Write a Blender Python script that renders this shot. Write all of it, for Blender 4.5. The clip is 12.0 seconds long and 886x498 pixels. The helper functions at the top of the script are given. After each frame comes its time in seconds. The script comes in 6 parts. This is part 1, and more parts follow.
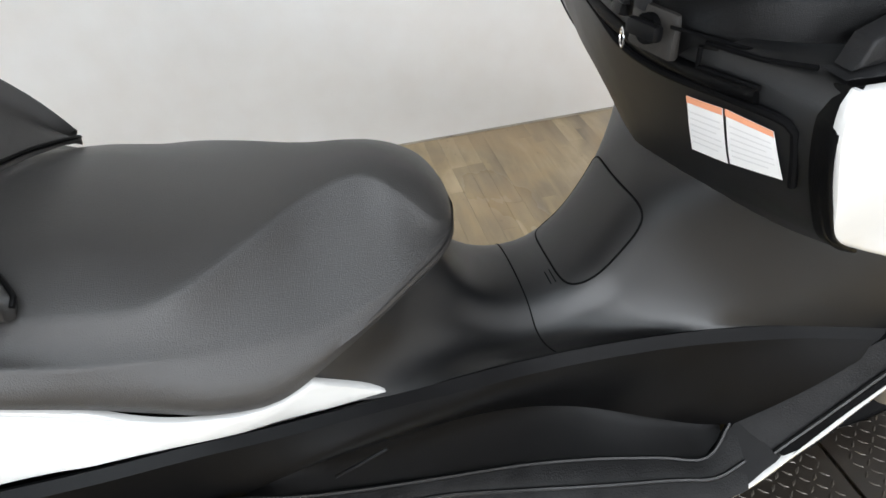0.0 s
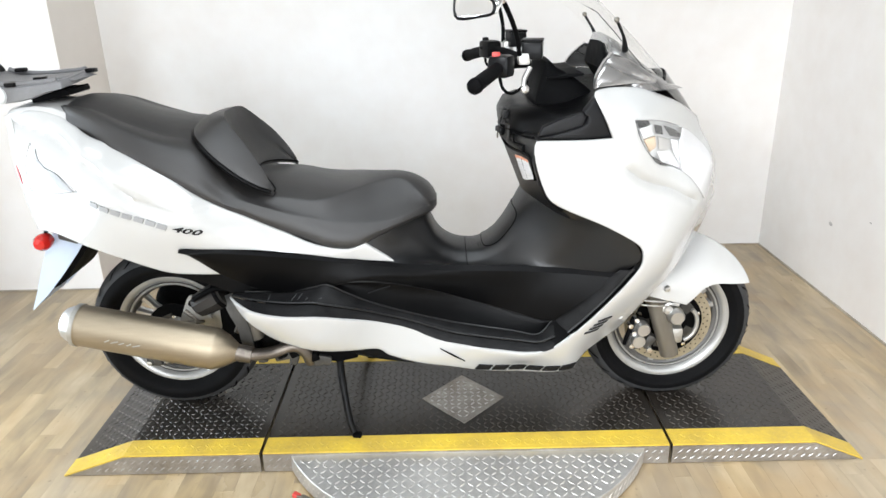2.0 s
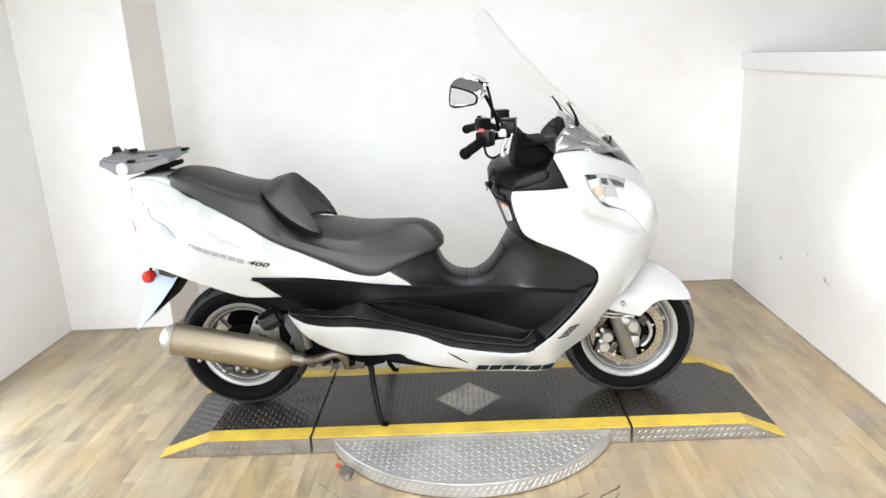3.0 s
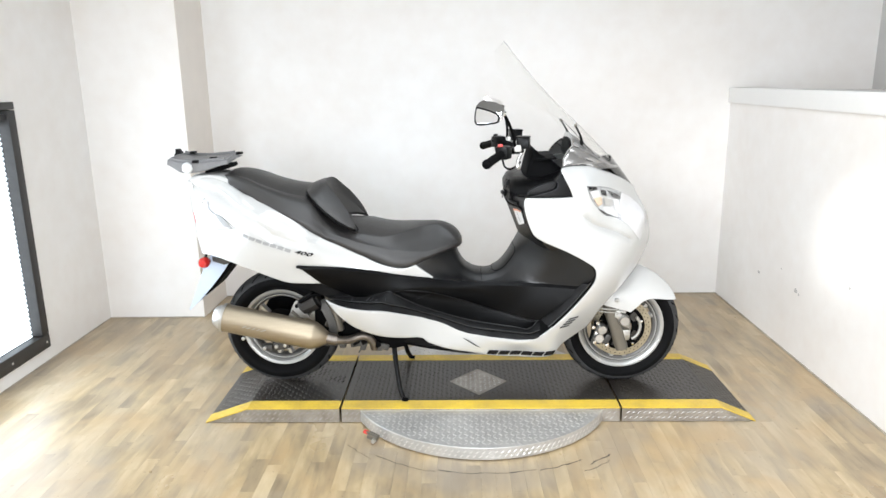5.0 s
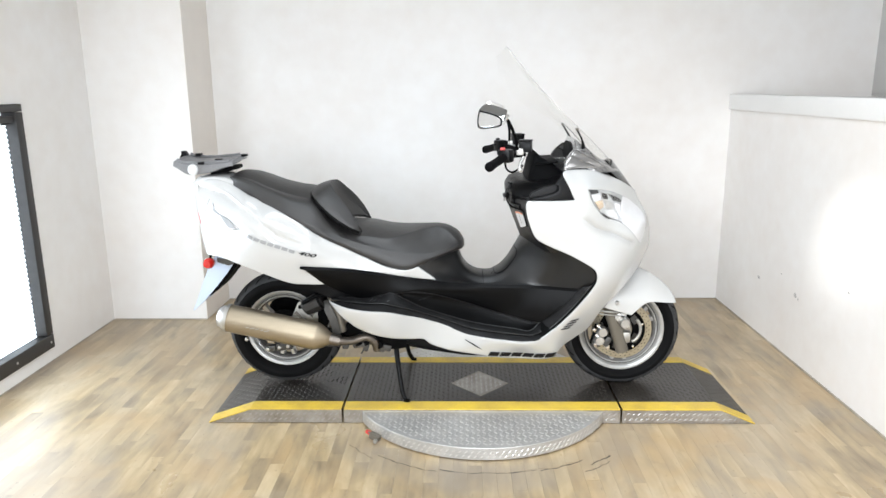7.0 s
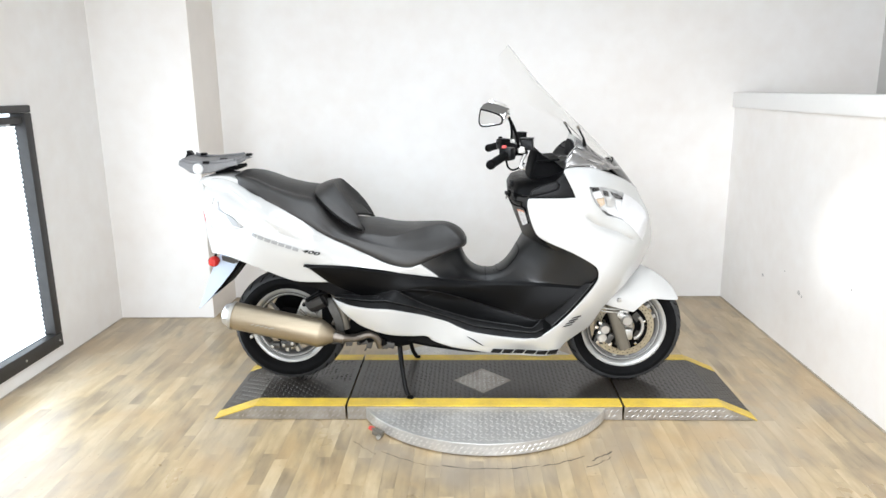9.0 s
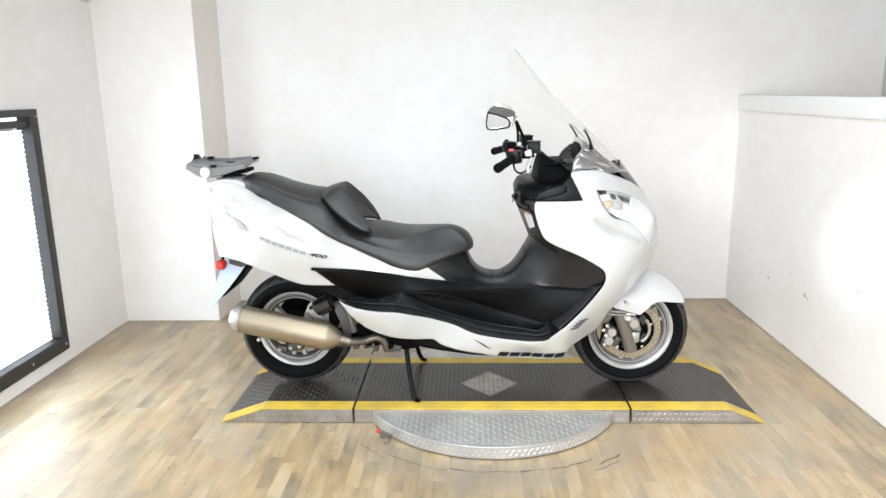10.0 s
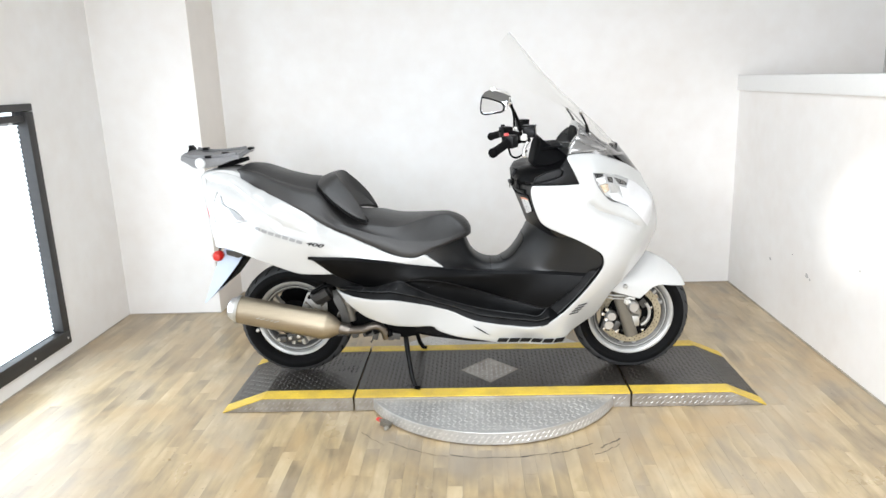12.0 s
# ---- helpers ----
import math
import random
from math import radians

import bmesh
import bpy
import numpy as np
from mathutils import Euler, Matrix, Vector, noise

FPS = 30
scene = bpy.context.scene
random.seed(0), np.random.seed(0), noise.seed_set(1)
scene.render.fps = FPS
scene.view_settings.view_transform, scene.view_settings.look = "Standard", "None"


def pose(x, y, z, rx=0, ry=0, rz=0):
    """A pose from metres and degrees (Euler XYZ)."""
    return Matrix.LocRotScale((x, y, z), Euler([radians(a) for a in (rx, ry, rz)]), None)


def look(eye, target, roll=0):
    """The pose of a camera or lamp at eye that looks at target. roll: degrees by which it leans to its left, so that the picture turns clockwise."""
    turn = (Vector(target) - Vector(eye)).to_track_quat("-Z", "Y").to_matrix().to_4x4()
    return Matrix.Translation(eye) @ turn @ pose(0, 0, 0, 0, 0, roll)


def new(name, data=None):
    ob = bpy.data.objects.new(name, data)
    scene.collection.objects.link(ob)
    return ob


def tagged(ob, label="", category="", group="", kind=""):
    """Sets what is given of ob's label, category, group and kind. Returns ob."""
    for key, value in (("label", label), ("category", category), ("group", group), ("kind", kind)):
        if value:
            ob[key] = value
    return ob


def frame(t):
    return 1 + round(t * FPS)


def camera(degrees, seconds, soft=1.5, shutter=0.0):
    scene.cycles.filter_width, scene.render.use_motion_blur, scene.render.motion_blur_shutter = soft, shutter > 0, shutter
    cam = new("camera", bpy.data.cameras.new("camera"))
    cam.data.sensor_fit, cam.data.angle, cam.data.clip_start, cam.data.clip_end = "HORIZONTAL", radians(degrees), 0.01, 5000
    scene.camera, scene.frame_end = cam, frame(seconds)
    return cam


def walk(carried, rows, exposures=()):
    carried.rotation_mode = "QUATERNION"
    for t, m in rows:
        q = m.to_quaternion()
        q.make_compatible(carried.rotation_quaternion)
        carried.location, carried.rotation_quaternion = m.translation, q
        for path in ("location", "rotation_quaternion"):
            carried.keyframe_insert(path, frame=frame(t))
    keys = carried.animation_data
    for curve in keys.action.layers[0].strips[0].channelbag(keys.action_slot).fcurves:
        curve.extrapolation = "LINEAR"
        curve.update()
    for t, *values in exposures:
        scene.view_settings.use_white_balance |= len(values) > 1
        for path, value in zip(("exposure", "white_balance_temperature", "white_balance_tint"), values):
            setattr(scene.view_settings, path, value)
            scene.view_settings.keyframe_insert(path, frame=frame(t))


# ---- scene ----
cam = camera(64.8, 12.0)
PATH = [
    (0, (-0.093, -0.747, 1.244), (0.193, 0.825, 0.042), -5.1),
    (0.3, (-0.027, -0.795, 1.232), (0.049, 0.896, 0.166), -6.9),
    (0.5, (-0.014, -0.867, 1.247), (0.012, 0.856, 0.232), -3.2),
    (0.6, (-0.025, -0.941, 1.241), (-0.079, 0.809, 0.273), -3.1),
    (0.8, (-0.046, -1.107, 1.242), (-0.024, 0.652, 0.29), -0.6),
    (1, (-0.056, -1.253, 1.289), (-0.054, 0.492, 0.312), -1.2),
    (1.2, (-0.02, -1.415, 1.321), (-0.137, 0.357, 0.402), -3.6),
    (1.5, (0.04, -1.644, 1.318), (0, 0.161, 0.458), -2.2),
    (1.6, (0.081, -1.731, 1.331), (0.061, 0.077, 0.476), -2.1),
    (1.8, (0.095, -1.906, 1.363), (0.098, -0.043, 0.636), -1.1),
    (2, (0.068, -2.071, 1.365), (0.07, -0.198, 0.664), -1.2),
    (2.1, (0.069, -2.147, 1.378), (0.077, -0.28, 0.66), -0.5),
    (2.3, (0.03, -2.278, 1.403), (-0.01, -0.404, 0.704), -2.4),
    (2.5, (0.022, -2.402, 1.407), (-0.027, -0.493, 0.81), -1.6),
    (2.8, (0.114, -2.601, 1.431), (0.103, -0.679, 0.878), -2),
    (3, (0.141, -2.716, 1.459), (0.076, -0.788, 0.929), -3),
    (3.2, (0.166, -2.835, 1.481), (0.179, -0.874, 1.088), -1.8),
    (3.3, (0.166, -2.881, 1.474), (0.165, -0.92, 1.08), -1.1),
    (3.5, (0.166, -2.996, 1.463), (0.138, -1.026, 1.118), -2),
    (3.7, (0.131, -3.084, 1.472), (0.053, -1.134, 1.032), -2.1),
    (5.3, (0.04, -3.15, 1.47), (-0.002, -1.207, 0.998), -0.7),
    (5.5, (0.056, -3.161, 1.454), (0.012, -1.215, 0.995), -1),
    (6, (0.059, -3.16, 1.455), (0.01, -1.211, 1.008), -0.8),
    (6.5, (0.046, -3.165, 1.453), (-0.01, -1.217, 1.004), -0.5),
    (7, (0.034, -3.169, 1.455), (-0.014, -1.221, 1.004), -0.5),
    (9, (0.061, -3.194, 1.446), (-0.011, -1.247, 0.998), -0.8),
    (9.5, (0.053, -3.193, 1.448), (-0.031, -1.245, 1.002), -0.8),
    (10, (0.035, -3.196, 1.451), (-0.04, -1.247, 1.009), -0.9),
    (10.5, (0.06, -3.19, 1.44), (-0.016, -1.242, 0.993), -1.6),
    (11, (0.048, -3.199, 1.437), (-0.021, -1.252, 0.982), -1.4),
    (11.5, (0.048, -3.198, 1.434), (-0.024, -1.252, 0.978), -1.6),
    (12, (0.072, -3.184, 1.437), (-0.02, -1.243, 0.965), -2.1),
]
walk(cam, [(t, look(eye, target, roll)) for t, eye, target, roll in PATH], exposures=((0.0, 0.14, 6300, 10), (0.5, 0.14, 6350, 10), (1.0, 0.02, 6350, 10), (1.5, 0.1, 6350, 10), (2.0, 0.14, 6350, 10), (3.0, 0.16, 6350, 10), (5.5, 0.12, 6350, 10), (6.5, 0.08, 6300, 10), (7.2, 0.05, 6300, 10), (9.0, 0.14, 6300, 10), (12.0, 0.12, 6320, 10)))

from mathutils.geometry import delaunay_2d_cdt

# ---------------------------------------------------------------- light
ROOM_L, ROOM_R, BACK, JUT, FRONT, CEIL = -2.215, 1.82, 1.552, 1.11, -4.6, 2.9
world = bpy.data.worlds.new("world")
scene.world = world
world.use_nodes = True
world.node_tree.nodes["Background"].inputs[0].default_value = (0.98, 0.97, 0.95, 1)
world.node_tree.nodes["Background"].inputs[1].default_value = 0.3


def area_lamp(name, eye, target, sx, sy, watts, colour, spread=180):
    lamp = bpy.data.lights.new(name, "AREA")
    lamp.shape, lamp.size, lamp.size_y, lamp.energy, lamp.color = "RECTANGLE", sx, sy, watts, colour
    lamp.spread = radians(spread)
    ob = new(name, lamp)
    ob.matrix_world = look(eye, target)
    return ob


area_lamp("ceiling_panel_light", (-0.1, -0.72, CEIL - 0.06), (-0.1, -0.72, 0), 1.5, 0.62, 22, (0.88, 0.955, 1.0))
area_lamp("ceiling_panel_light", (0.0, -2.5, CEIL - 0.06), (0.0, -2.5, 0), 2.4, 0.9, 66, (0.94, 0.97, 1.0))
# Added fill from the front with no known source, to brighten scooter and walls.
area_lamp("softbox_light", (-0.1, -4.35, 1.2), (0.4, 1.5, 0.3), 2.6, 1.3, 105, (0.93, 0.968, 1.0), 165)
area_lamp("window_light", (ROOM_L + 0.05, -0.31, 0.74), (0, -0.31, 0.74), 1.25, 1.1, 11, (0.85, 0.93, 1.0))
# Added narrow spot that draws the bright blob on the right wall.
spot = bpy.data.lights.new("added_spot_light", "SPOT")
spot.energy, spot.spot_size, spot.spot_blend, spot.shadow_soft_size, spot.color = 560, radians(8.0), 1.0, 0.03, (1.0, 0.98, 0.95)
new("added_spot_light", spot).matrix_world = look((-1.7, -3.2, 2.5), (ROOM_R, -0.03, 0.74))

# Added wide fill lamp, with no source in the place, to lift the right wall.
wash = bpy.data.lights.new("added_spot_light", "SPOT")
wash.energy, wash.spot_size, wash.spot_blend, wash.shadow_soft_size, wash.color = 350, radians(50), 1.0, 0.3, (0.95, 0.975, 1.0)
new("added_spot_light", wash).matrix_world = look((-1.6, -3.3, 2.4), (ROOM_R, 0.3, 0.75))

# ---------------------------------------------------------------- materials


def nodes_of(name):
    m = bpy.data.materials.new(name)
    m.use_nodes = True
    return m, m.node_tree.nodes, m.node_tree.links, m.node_tree.nodes["Principled BSDF"]


def surface(name, colour, rough=0.5, metal=0.0, vary=0.15, scale=6.0, bump=0.0, bump_scale=200.0, coat=0.0, streak=(1, 1, 1), spec=0.5, dirt=None):
    """A plain surface with uneven colour at two scales, uneven gloss and a fine relief."""
    m, n, l, b = nodes_of(name)
    geo = n.new("ShaderNodeNewGeometry")
    mapping = n.new("ShaderNodeMapping")
    mapping.inputs["Scale"].default_value = streak
    l.new(geo.outputs["Position"], mapping.inputs["Vector"])
    big, fine = n.new("ShaderNodeTexNoise"), n.new("ShaderNodeTexNoise")
    for node, s, d in ((big, scale, 4), (fine, scale * 9, 3)):
        node.inputs["Scale"].default_value, node.inputs["Detail"].default_value = s, d
        l.new(mapping.outputs[0], node.inputs["Vector"])
    add = n.new("ShaderNodeMath")
    add.operation = "MULTIPLY_ADD"
    add.inputs[1].default_value = 0.4
    l.new(fine.outputs[0], add.inputs[0])
    l.new(big.outputs[0], add.inputs[2])
    ramp = n.new("ShaderNodeValToRGB")
    ramp.color_ramp.elements[0].position, ramp.color_ramp.elements[1].position = 0.35, 1.05
    low = dirt or tuple(c * (1 - vary) for c in colour)
    ramp.color_ramp.elements[0].color = (*low, 1)
    ramp.color_ramp.elements[1].color = (*(min(1, c * (1 + vary * 0.6)) for c in colour), 1)
    l.new(add.outputs[0], ramp.inputs[0])
    l.new(ramp.outputs[0], b.inputs["Base Color"])
    gloss = n.new("ShaderNodeMapRange")
    gloss.inputs["To Min"].default_value, gloss.inputs["To Max"].default_value = rough * 0.8, min(1, rough * 1.25)
    l.new(big.outputs[0], gloss.inputs[0])
    l.new(gloss.outputs[0], b.inputs["Roughness"])
    b.inputs["Metallic"].default_value = metal
    b.inputs["Coat Weight"].default_value = coat
    b.inputs["Coat Roughness"].default_value = 0.06
    b.inputs["Specular IOR Level"].default_value = spec
    if bump:
        grain, bmp = n.new("ShaderNodeTexNoise"), n.new("ShaderNodeBump")
        grain.inputs["Scale"].default_value, grain.inputs["Detail"].default_value = bump_scale, 2
        bmp.inputs["Strength"].default_value, bmp.inputs["Distance"].default_value = bump, 0.002
        l.new(geo.outputs["Position"], grain.inputs["Vector"])
        l.new(grain.outputs[0], bmp.inputs["Height"])
        l.new(bmp.outputs[0], b.inputs["Normal"])
    return m


def clear(name, colour=(1, 1, 1), rough=0.02, ior=1.45):
    m, n, l, b = nodes_of(name)
    b.inputs["Base Color"].default_value = (*colour, 1)
    b.inputs["Transmission Weight"].default_value = 1.0
    b.inputs["Roughness"].default_value = rough
    b.inputs["IOR"].default_value = ior
    return m


def glowing(name, colour, strength):
    m, n, l, b = nodes_of(name)
    b.inputs["Base Color"].default_value = (*colour, 1)
    b.inputs["Emission Color"].default_value = (*colour, 1)
    b.inputs["Emission Strength"].default_value = strength
    return m


def floor_wood(name):
    """Printed vinyl strips: soft tan and grey smears along the strip, a slight tone for each strip, stains and a scuffed ring round the turntable."""
    m, n, l, b = nodes_of(name)
    geo, info = n.new("ShaderNodeNewGeometry"), n.new("ShaderNodeObjectInfo")

    def maths(op, a, c, d=None):
        node = n.new("ShaderNodeMath")
        node.operation = op
        for i, v in enumerate((a, c, d)):
            if v is None:
                continue
            if isinstance(v, (int, float)):
                node.inputs[i].default_value = v
            else:
                l.new(v, node.inputs[i])
        return node.outputs[0]

    def smear(vector, scale, detail, distortion=0.0):
        mapping, tex = n.new("ShaderNodeMapping"), n.new("ShaderNodeTexNoise")
        mapping.inputs["Scale"].default_value = scale
        tex.inputs["Scale"].default_value, tex.inputs["Detail"].default_value, tex.inputs["Distortion"].default_value = 1.0, detail, distortion
        l.new(vector, mapping.inputs["Vector"])
        l.new(mapping.outputs[0], tex.inputs["Vector"])
        return tex.outputs[0]

    def spread(value, lo, hi, top=1.0):
        node = n.new("ShaderNodeMapRange")
        node.inputs["From Min"].default_value, node.inputs["From Max"].default_value, node.inputs["To Max"].default_value = lo, hi, top
        l.new(value, node.inputs[0])
        return node.outputs[0]

    def blend(factor, a, c):
        node = n.new("ShaderNodeMix")
        node.data_type = "RGBA"
        l.new(factor, node.inputs["Factor"])
        l.new(a, node.inputs["A"])
        node.inputs["B"].default_value = (*c, 1)
        return node.outputs["Result"]

    tone = maths("FRACT", maths("ADD", geo.outputs["Random Per Island"], info.outputs["Random"]), 0)
    comb, shift = n.new("ShaderNodeCombineXYZ"), n.new("ShaderNodeVectorMath")
    for i in range(3):
        l.new(tone, comb.inputs[i])
    shift.operation = "MULTIPLY_ADD"
    shift.inputs[1].default_value = (0.5, 1.1, 0.7)
    l.new(comb.outputs[0], shift.inputs[0])
    l.new(geo.outputs["Position"], shift.inputs[2])
    own, place = shift.outputs[0], geo.outputs["Position"]
    grain = smear(own, (30, 4.2, 1), 5, 0.5)
    patch = smear(own, (8, 3.2, 1), 3, 0.8)
    cloud = smear(place, (4.5, 1.9, 1), 4, 0.6)
    value = maths("MULTIPLY_ADD", grain, 0.22, maths("MULTIPLY_ADD", patch, 0.4, maths("MULTIPLY_ADD", cloud, 0.36, maths("MULTIPLY_ADD", tone, 0.12, 0.045))))
    ramp = n.new("ShaderNodeValToRGB")
    stops = ((0.42, (0.2, 0.152, 0.096)), (0.52, (0.31, 0.24, 0.15)), (0.62, (0.44, 0.335, 0.192)), (0.76, (0.62, 0.5, 0.32)))
    for i, (p, c) in enumerate(stops):
        e = ramp.color_ramp.elements[i] if i < 2 else ramp.color_ramp.elements.new(p)
        e.position, e.color = p, (*c, 1)
    l.new(value, ramp.inputs[0])
    wear = smear(place, (2.3, 1.4, 1), 5, 0.4)
    colour = blend(spread(wear, 0.45, 0.66, 0.5), ramp.outputs[0], (0.42, 0.37, 0.305))
    colour = blend(spread(smear(place, (3.0, 2.0, 1), 3, 1.2), 0.48, 0.66, 0.5), colour, (0.47, 0.32, 0.16))
    colour = blend(spread(smear(place, (60, 45, 1), 2), 0.68, 0.76, 0.45), colour, (0.1, 0.08, 0.06))
    away = n.new("ShaderNodeVectorMath")
    away.operation = "DISTANCE"
    away.inputs[1].default_value = (0.131, -0.049, 0)
    l.new(place, away.inputs[0])
    ring = n.new("ShaderNodeFloatCurve")
    c = ring.mapping.curves[0]
    c.points[0].location, c.points[1].location = (0, 0), (1, 0)
    for p in ((0.6, 0.0), (0.68, 0.85), (0.78, 0.7), (0.86, 0.0)):
        c.points.new(*p)
    ring.mapping.update()
    l.new(away.outputs["Value"], ring.inputs["Value"])
    colour = blend(maths("MULTIPLY", ring.outputs[0], wear), colour, (0.31, 0.265, 0.21))
    l.new(colour, b.inputs["Base Color"])
    gloss = spread(wear, 0.3, 0.7, 0.24)
    l.new(maths("ADD", gloss, 0.24), b.inputs["Roughness"])
    bmp = n.new("ShaderNodeBump")
    bmp.inputs["Strength"].default_value, bmp.inputs["Distance"].default_value = 0.3, 0.001
    l.new(grain, bmp.inputs["Height"])
    l.new(bmp.outputs[0], b.inputs["Normal"])
    return m


WALL = surface("wall_paint", (0.85, 0.84, 0.825), 0.5, vary=0.04, dirt=(0.765, 0.72, 0.675), scale=1.1, bump=0.06, bump_scale=90)
CEILING = surface("bounce_cutting_ceiling", (0.26, 0.26, 0.26), 0.7, vary=0.04)
WOOD = floor_wood("vinyl_strip_floor")
WHITE = surface("pearl_white_paint", (0.54, 0.54, 0.53), 0.22, vary=0.02, scale=3, coat=1.0)
BLACK = surface("black_moulded_plastic", (0.002, 0.002, 0.0022), 0.34, vary=0.4, scale=14, bump=0.2, bump_scale=900, spec=0.11)
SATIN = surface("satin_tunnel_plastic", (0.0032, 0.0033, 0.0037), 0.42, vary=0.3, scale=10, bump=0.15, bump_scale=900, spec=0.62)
DASHGREY = surface("charcoal_dash_plastic", (0.012, 0.012, 0.0126), 0.4, vary=0.3, scale=12, bump=0.25, bump_scale=900, spec=0.16)
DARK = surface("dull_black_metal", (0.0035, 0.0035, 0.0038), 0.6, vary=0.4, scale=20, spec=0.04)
GLOSSBLACK = surface("satin_black_plastic", (0.005, 0.005, 0.0054), 0.3, vary=0.3, scale=14, spec=0.12)
VINYL = surface("dark_grey_seat_vinyl", (0.029, 0.0276, 0.0268), 0.44, vary=0.16, scale=9, bump=0.3, bump_scale=700, spec=0.6)
MAT = surface("ribbed_rubber_mat", (0.01, 0.01, 0.0103), 0.46, vary=0.7, scale=30, bump=0.4, bump_scale=400, spec=0.16)
RUBBER = surface("tyre_rubber", (0.005, 0.005, 0.0054), 0.65, vary=0.4, spec=0.08, scale=18, bump=0.3, bump_scale=300)
TREADRUBBER = surface("dusty_lit_tread_rubber", (0.045, 0.045, 0.046), 0.7, vary=0.4, scale=30, spec=0.3, bump=0.3, bump_scale=300)
ALLOY = surface("silver_alloy", (0.55, 0.545, 0.53), 0.32, metal=0.9, vary=0.1, scale=15)
CAST = surface("cast_aluminium", (0.5, 0.49, 0.46), 0.45, metal=0.8, vary=0.25, scale=25, bump=0.2, bump_scale=500)
DULLCAST = surface("dull_grey_casting", (0.085, 0.082, 0.077), 0.48, metal=0.55, vary=0.4, scale=30, bump=0.3, bump_scale=400)
CHROME = surface("chrome", (0.86, 0.86, 0.86), 0.07, metal=1.0, vary=0.04)
GARNISH = surface("grey_metallic_plastic", (0.34, 0.33, 0.32), 0.22, metal=0.7, vary=0.1, coat=0.6)
TITAN = surface("brushed_titanium", (0.385, 0.325, 0.238), 0.46, metal=0.9, vary=0.12, scale=4, streak=(3, 30, 30), bump=0.08, bump_scale=600)
BRONZE = surface("brake_disc_steel", (0.4, 0.345, 0.245), 0.42, metal=0.5, vary=0.25, scale=25)
PIPE = surface("heat_stained_pipe", (0.2, 0.175, 0.15), 0.36, metal=0.85, vary=0.4, scale=20)
SPOKE = surface("grey_wheel_casting", (0.14, 0.136, 0.13), 0.42, metal=0.5, vary=0.2, scale=15)
FORK = surface("grey_fork_paint", (0.15, 0.135, 0.11), 0.35, metal=0.3, vary=0.1)
LOCKSTEEL = surface("dull_lock_steel", (0.022, 0.02, 0.018), 0.5, metal=0.2, vary=0.2)
RACKGREY = surface("grey_rack_plastic", (0.19, 0.19, 0.195), 0.42, vary=0.2, scale=12, bump=0.2, bump_scale=500)
PLATE = surface("number_plate_metal", (0.55, 0.64, 0.78), 0.35, vary=0.06, metal=0.1)
REDLENS = surface("red_lens", (0.55, 0.02, 0.015), 0.12, vary=0.1, coat=0.8)
AMBER = surface("amber_bulb", (0.5, 0.375, 0.25), 0.25, vary=0.1)
PAPER = surface("white_sticker", (0.78, 0.78, 0.78), 0.5, vary=0.04)
ORANGE = surface("orange_print", (0.75, 0.33, 0.19), 0.5, vary=0.05)
PRINT = surface("grey_print", (0.66, 0.66, 0.66), 0.5, vary=0.05)
BEZEL = surface("grey_lamp_bezel", (0.27, 0.27, 0.27), 0.35, vary=0.25, scale=30)
DECAL = surface("silver_grey_decal", (0.31, 0.31, 0.31), 0.4, vary=0.1)
DECALDARK = surface("black_decal", (0.012, 0.012, 0.0125), 0.6, vary=0.1, spec=0.15)
REDPLASTIC = surface("red_plastic", (0.6, 0.06, 0.05), 0.4, vary=0.1)
YELLOW = surface("yellow_safety_paint", (0.74, 0.53, 0.055), 0.42, vary=0.22, scale=10, bump=0.2, bump_scale=300, dirt=(0.5, 0.34, 0.07))
TREAD = surface("dark_tread_coating", (0.0125, 0.0115, 0.0106), 0.31, vary=0.6, scale=7, dirt=(0.026, 0.02, 0.0145), spec=0.7)
TREADBUMP = surface("worn_tread_lozenges", (0.15, 0.145, 0.138), 0.27, metal=0.85, vary=0.6, scale=9, dirt=(0.025, 0.021, 0.017))
ALUTREAD = surface("aluminium_tread_plate", (0.55, 0.54, 0.52), 0.42, metal=0.6, vary=0.3, scale=8)
SKIRT = surface("scuffed_skirt_plate", (0.36, 0.338, 0.31), 0.42, metal=0.6, vary=0.35, scale=12, dirt=(0.2, 0.175, 0.145))
SKIRTLOZ = surface("bright_skirt_lozenges", (0.4, 0.39, 0.375), 0.32, metal=0.8, vary=0.3, scale=14)
PATCH = surface("worn_bare_plate", (0.4, 0.38, 0.35), 0.42, metal=0.6, vary=0.3, scale=14, dirt=(0.16, 0.13, 0.1))
DIRTYBUMP = surface("dirty_tread_lozenges", (0.1, 0.091, 0.08), 0.34, metal=0.7, vary=0.5, scale=5, dirt=(0.02, 0.016, 0.012))
ALULOZ = surface("raised_aluminium_lozenges", (0.68, 0.665, 0.64), 0.34, metal=0.7, vary=0.15, scale=12)
RUBMARK = surface("grey_rub_mark", (0.5, 0.485, 0.47), 0.6, vary=0.4, scale=60)
FRAMEBLACK = surface("black_painted_frame", (0.03, 0.028, 0.027), 0.5, vary=0.4, scale=30)
SHADE = glowing("bright_window_blind", (0.86, 0.94, 1.0), 2.2)
GLASS = clear("clear_glass")
ACRYLIC = clear("clear_acrylic", (0.99, 0.99, 0.985), 0.0, 1.1)
SMOKE = surface("dark_lower_screen", (0.045, 0.043, 0.041), 0.12, vary=0.1, coat=0.5)
LAMPBOWL = surface("lamp_bowl_silvering", (0.8, 0.8, 0.79), 0.25, metal=0.2, vary=0.12, scale=18)
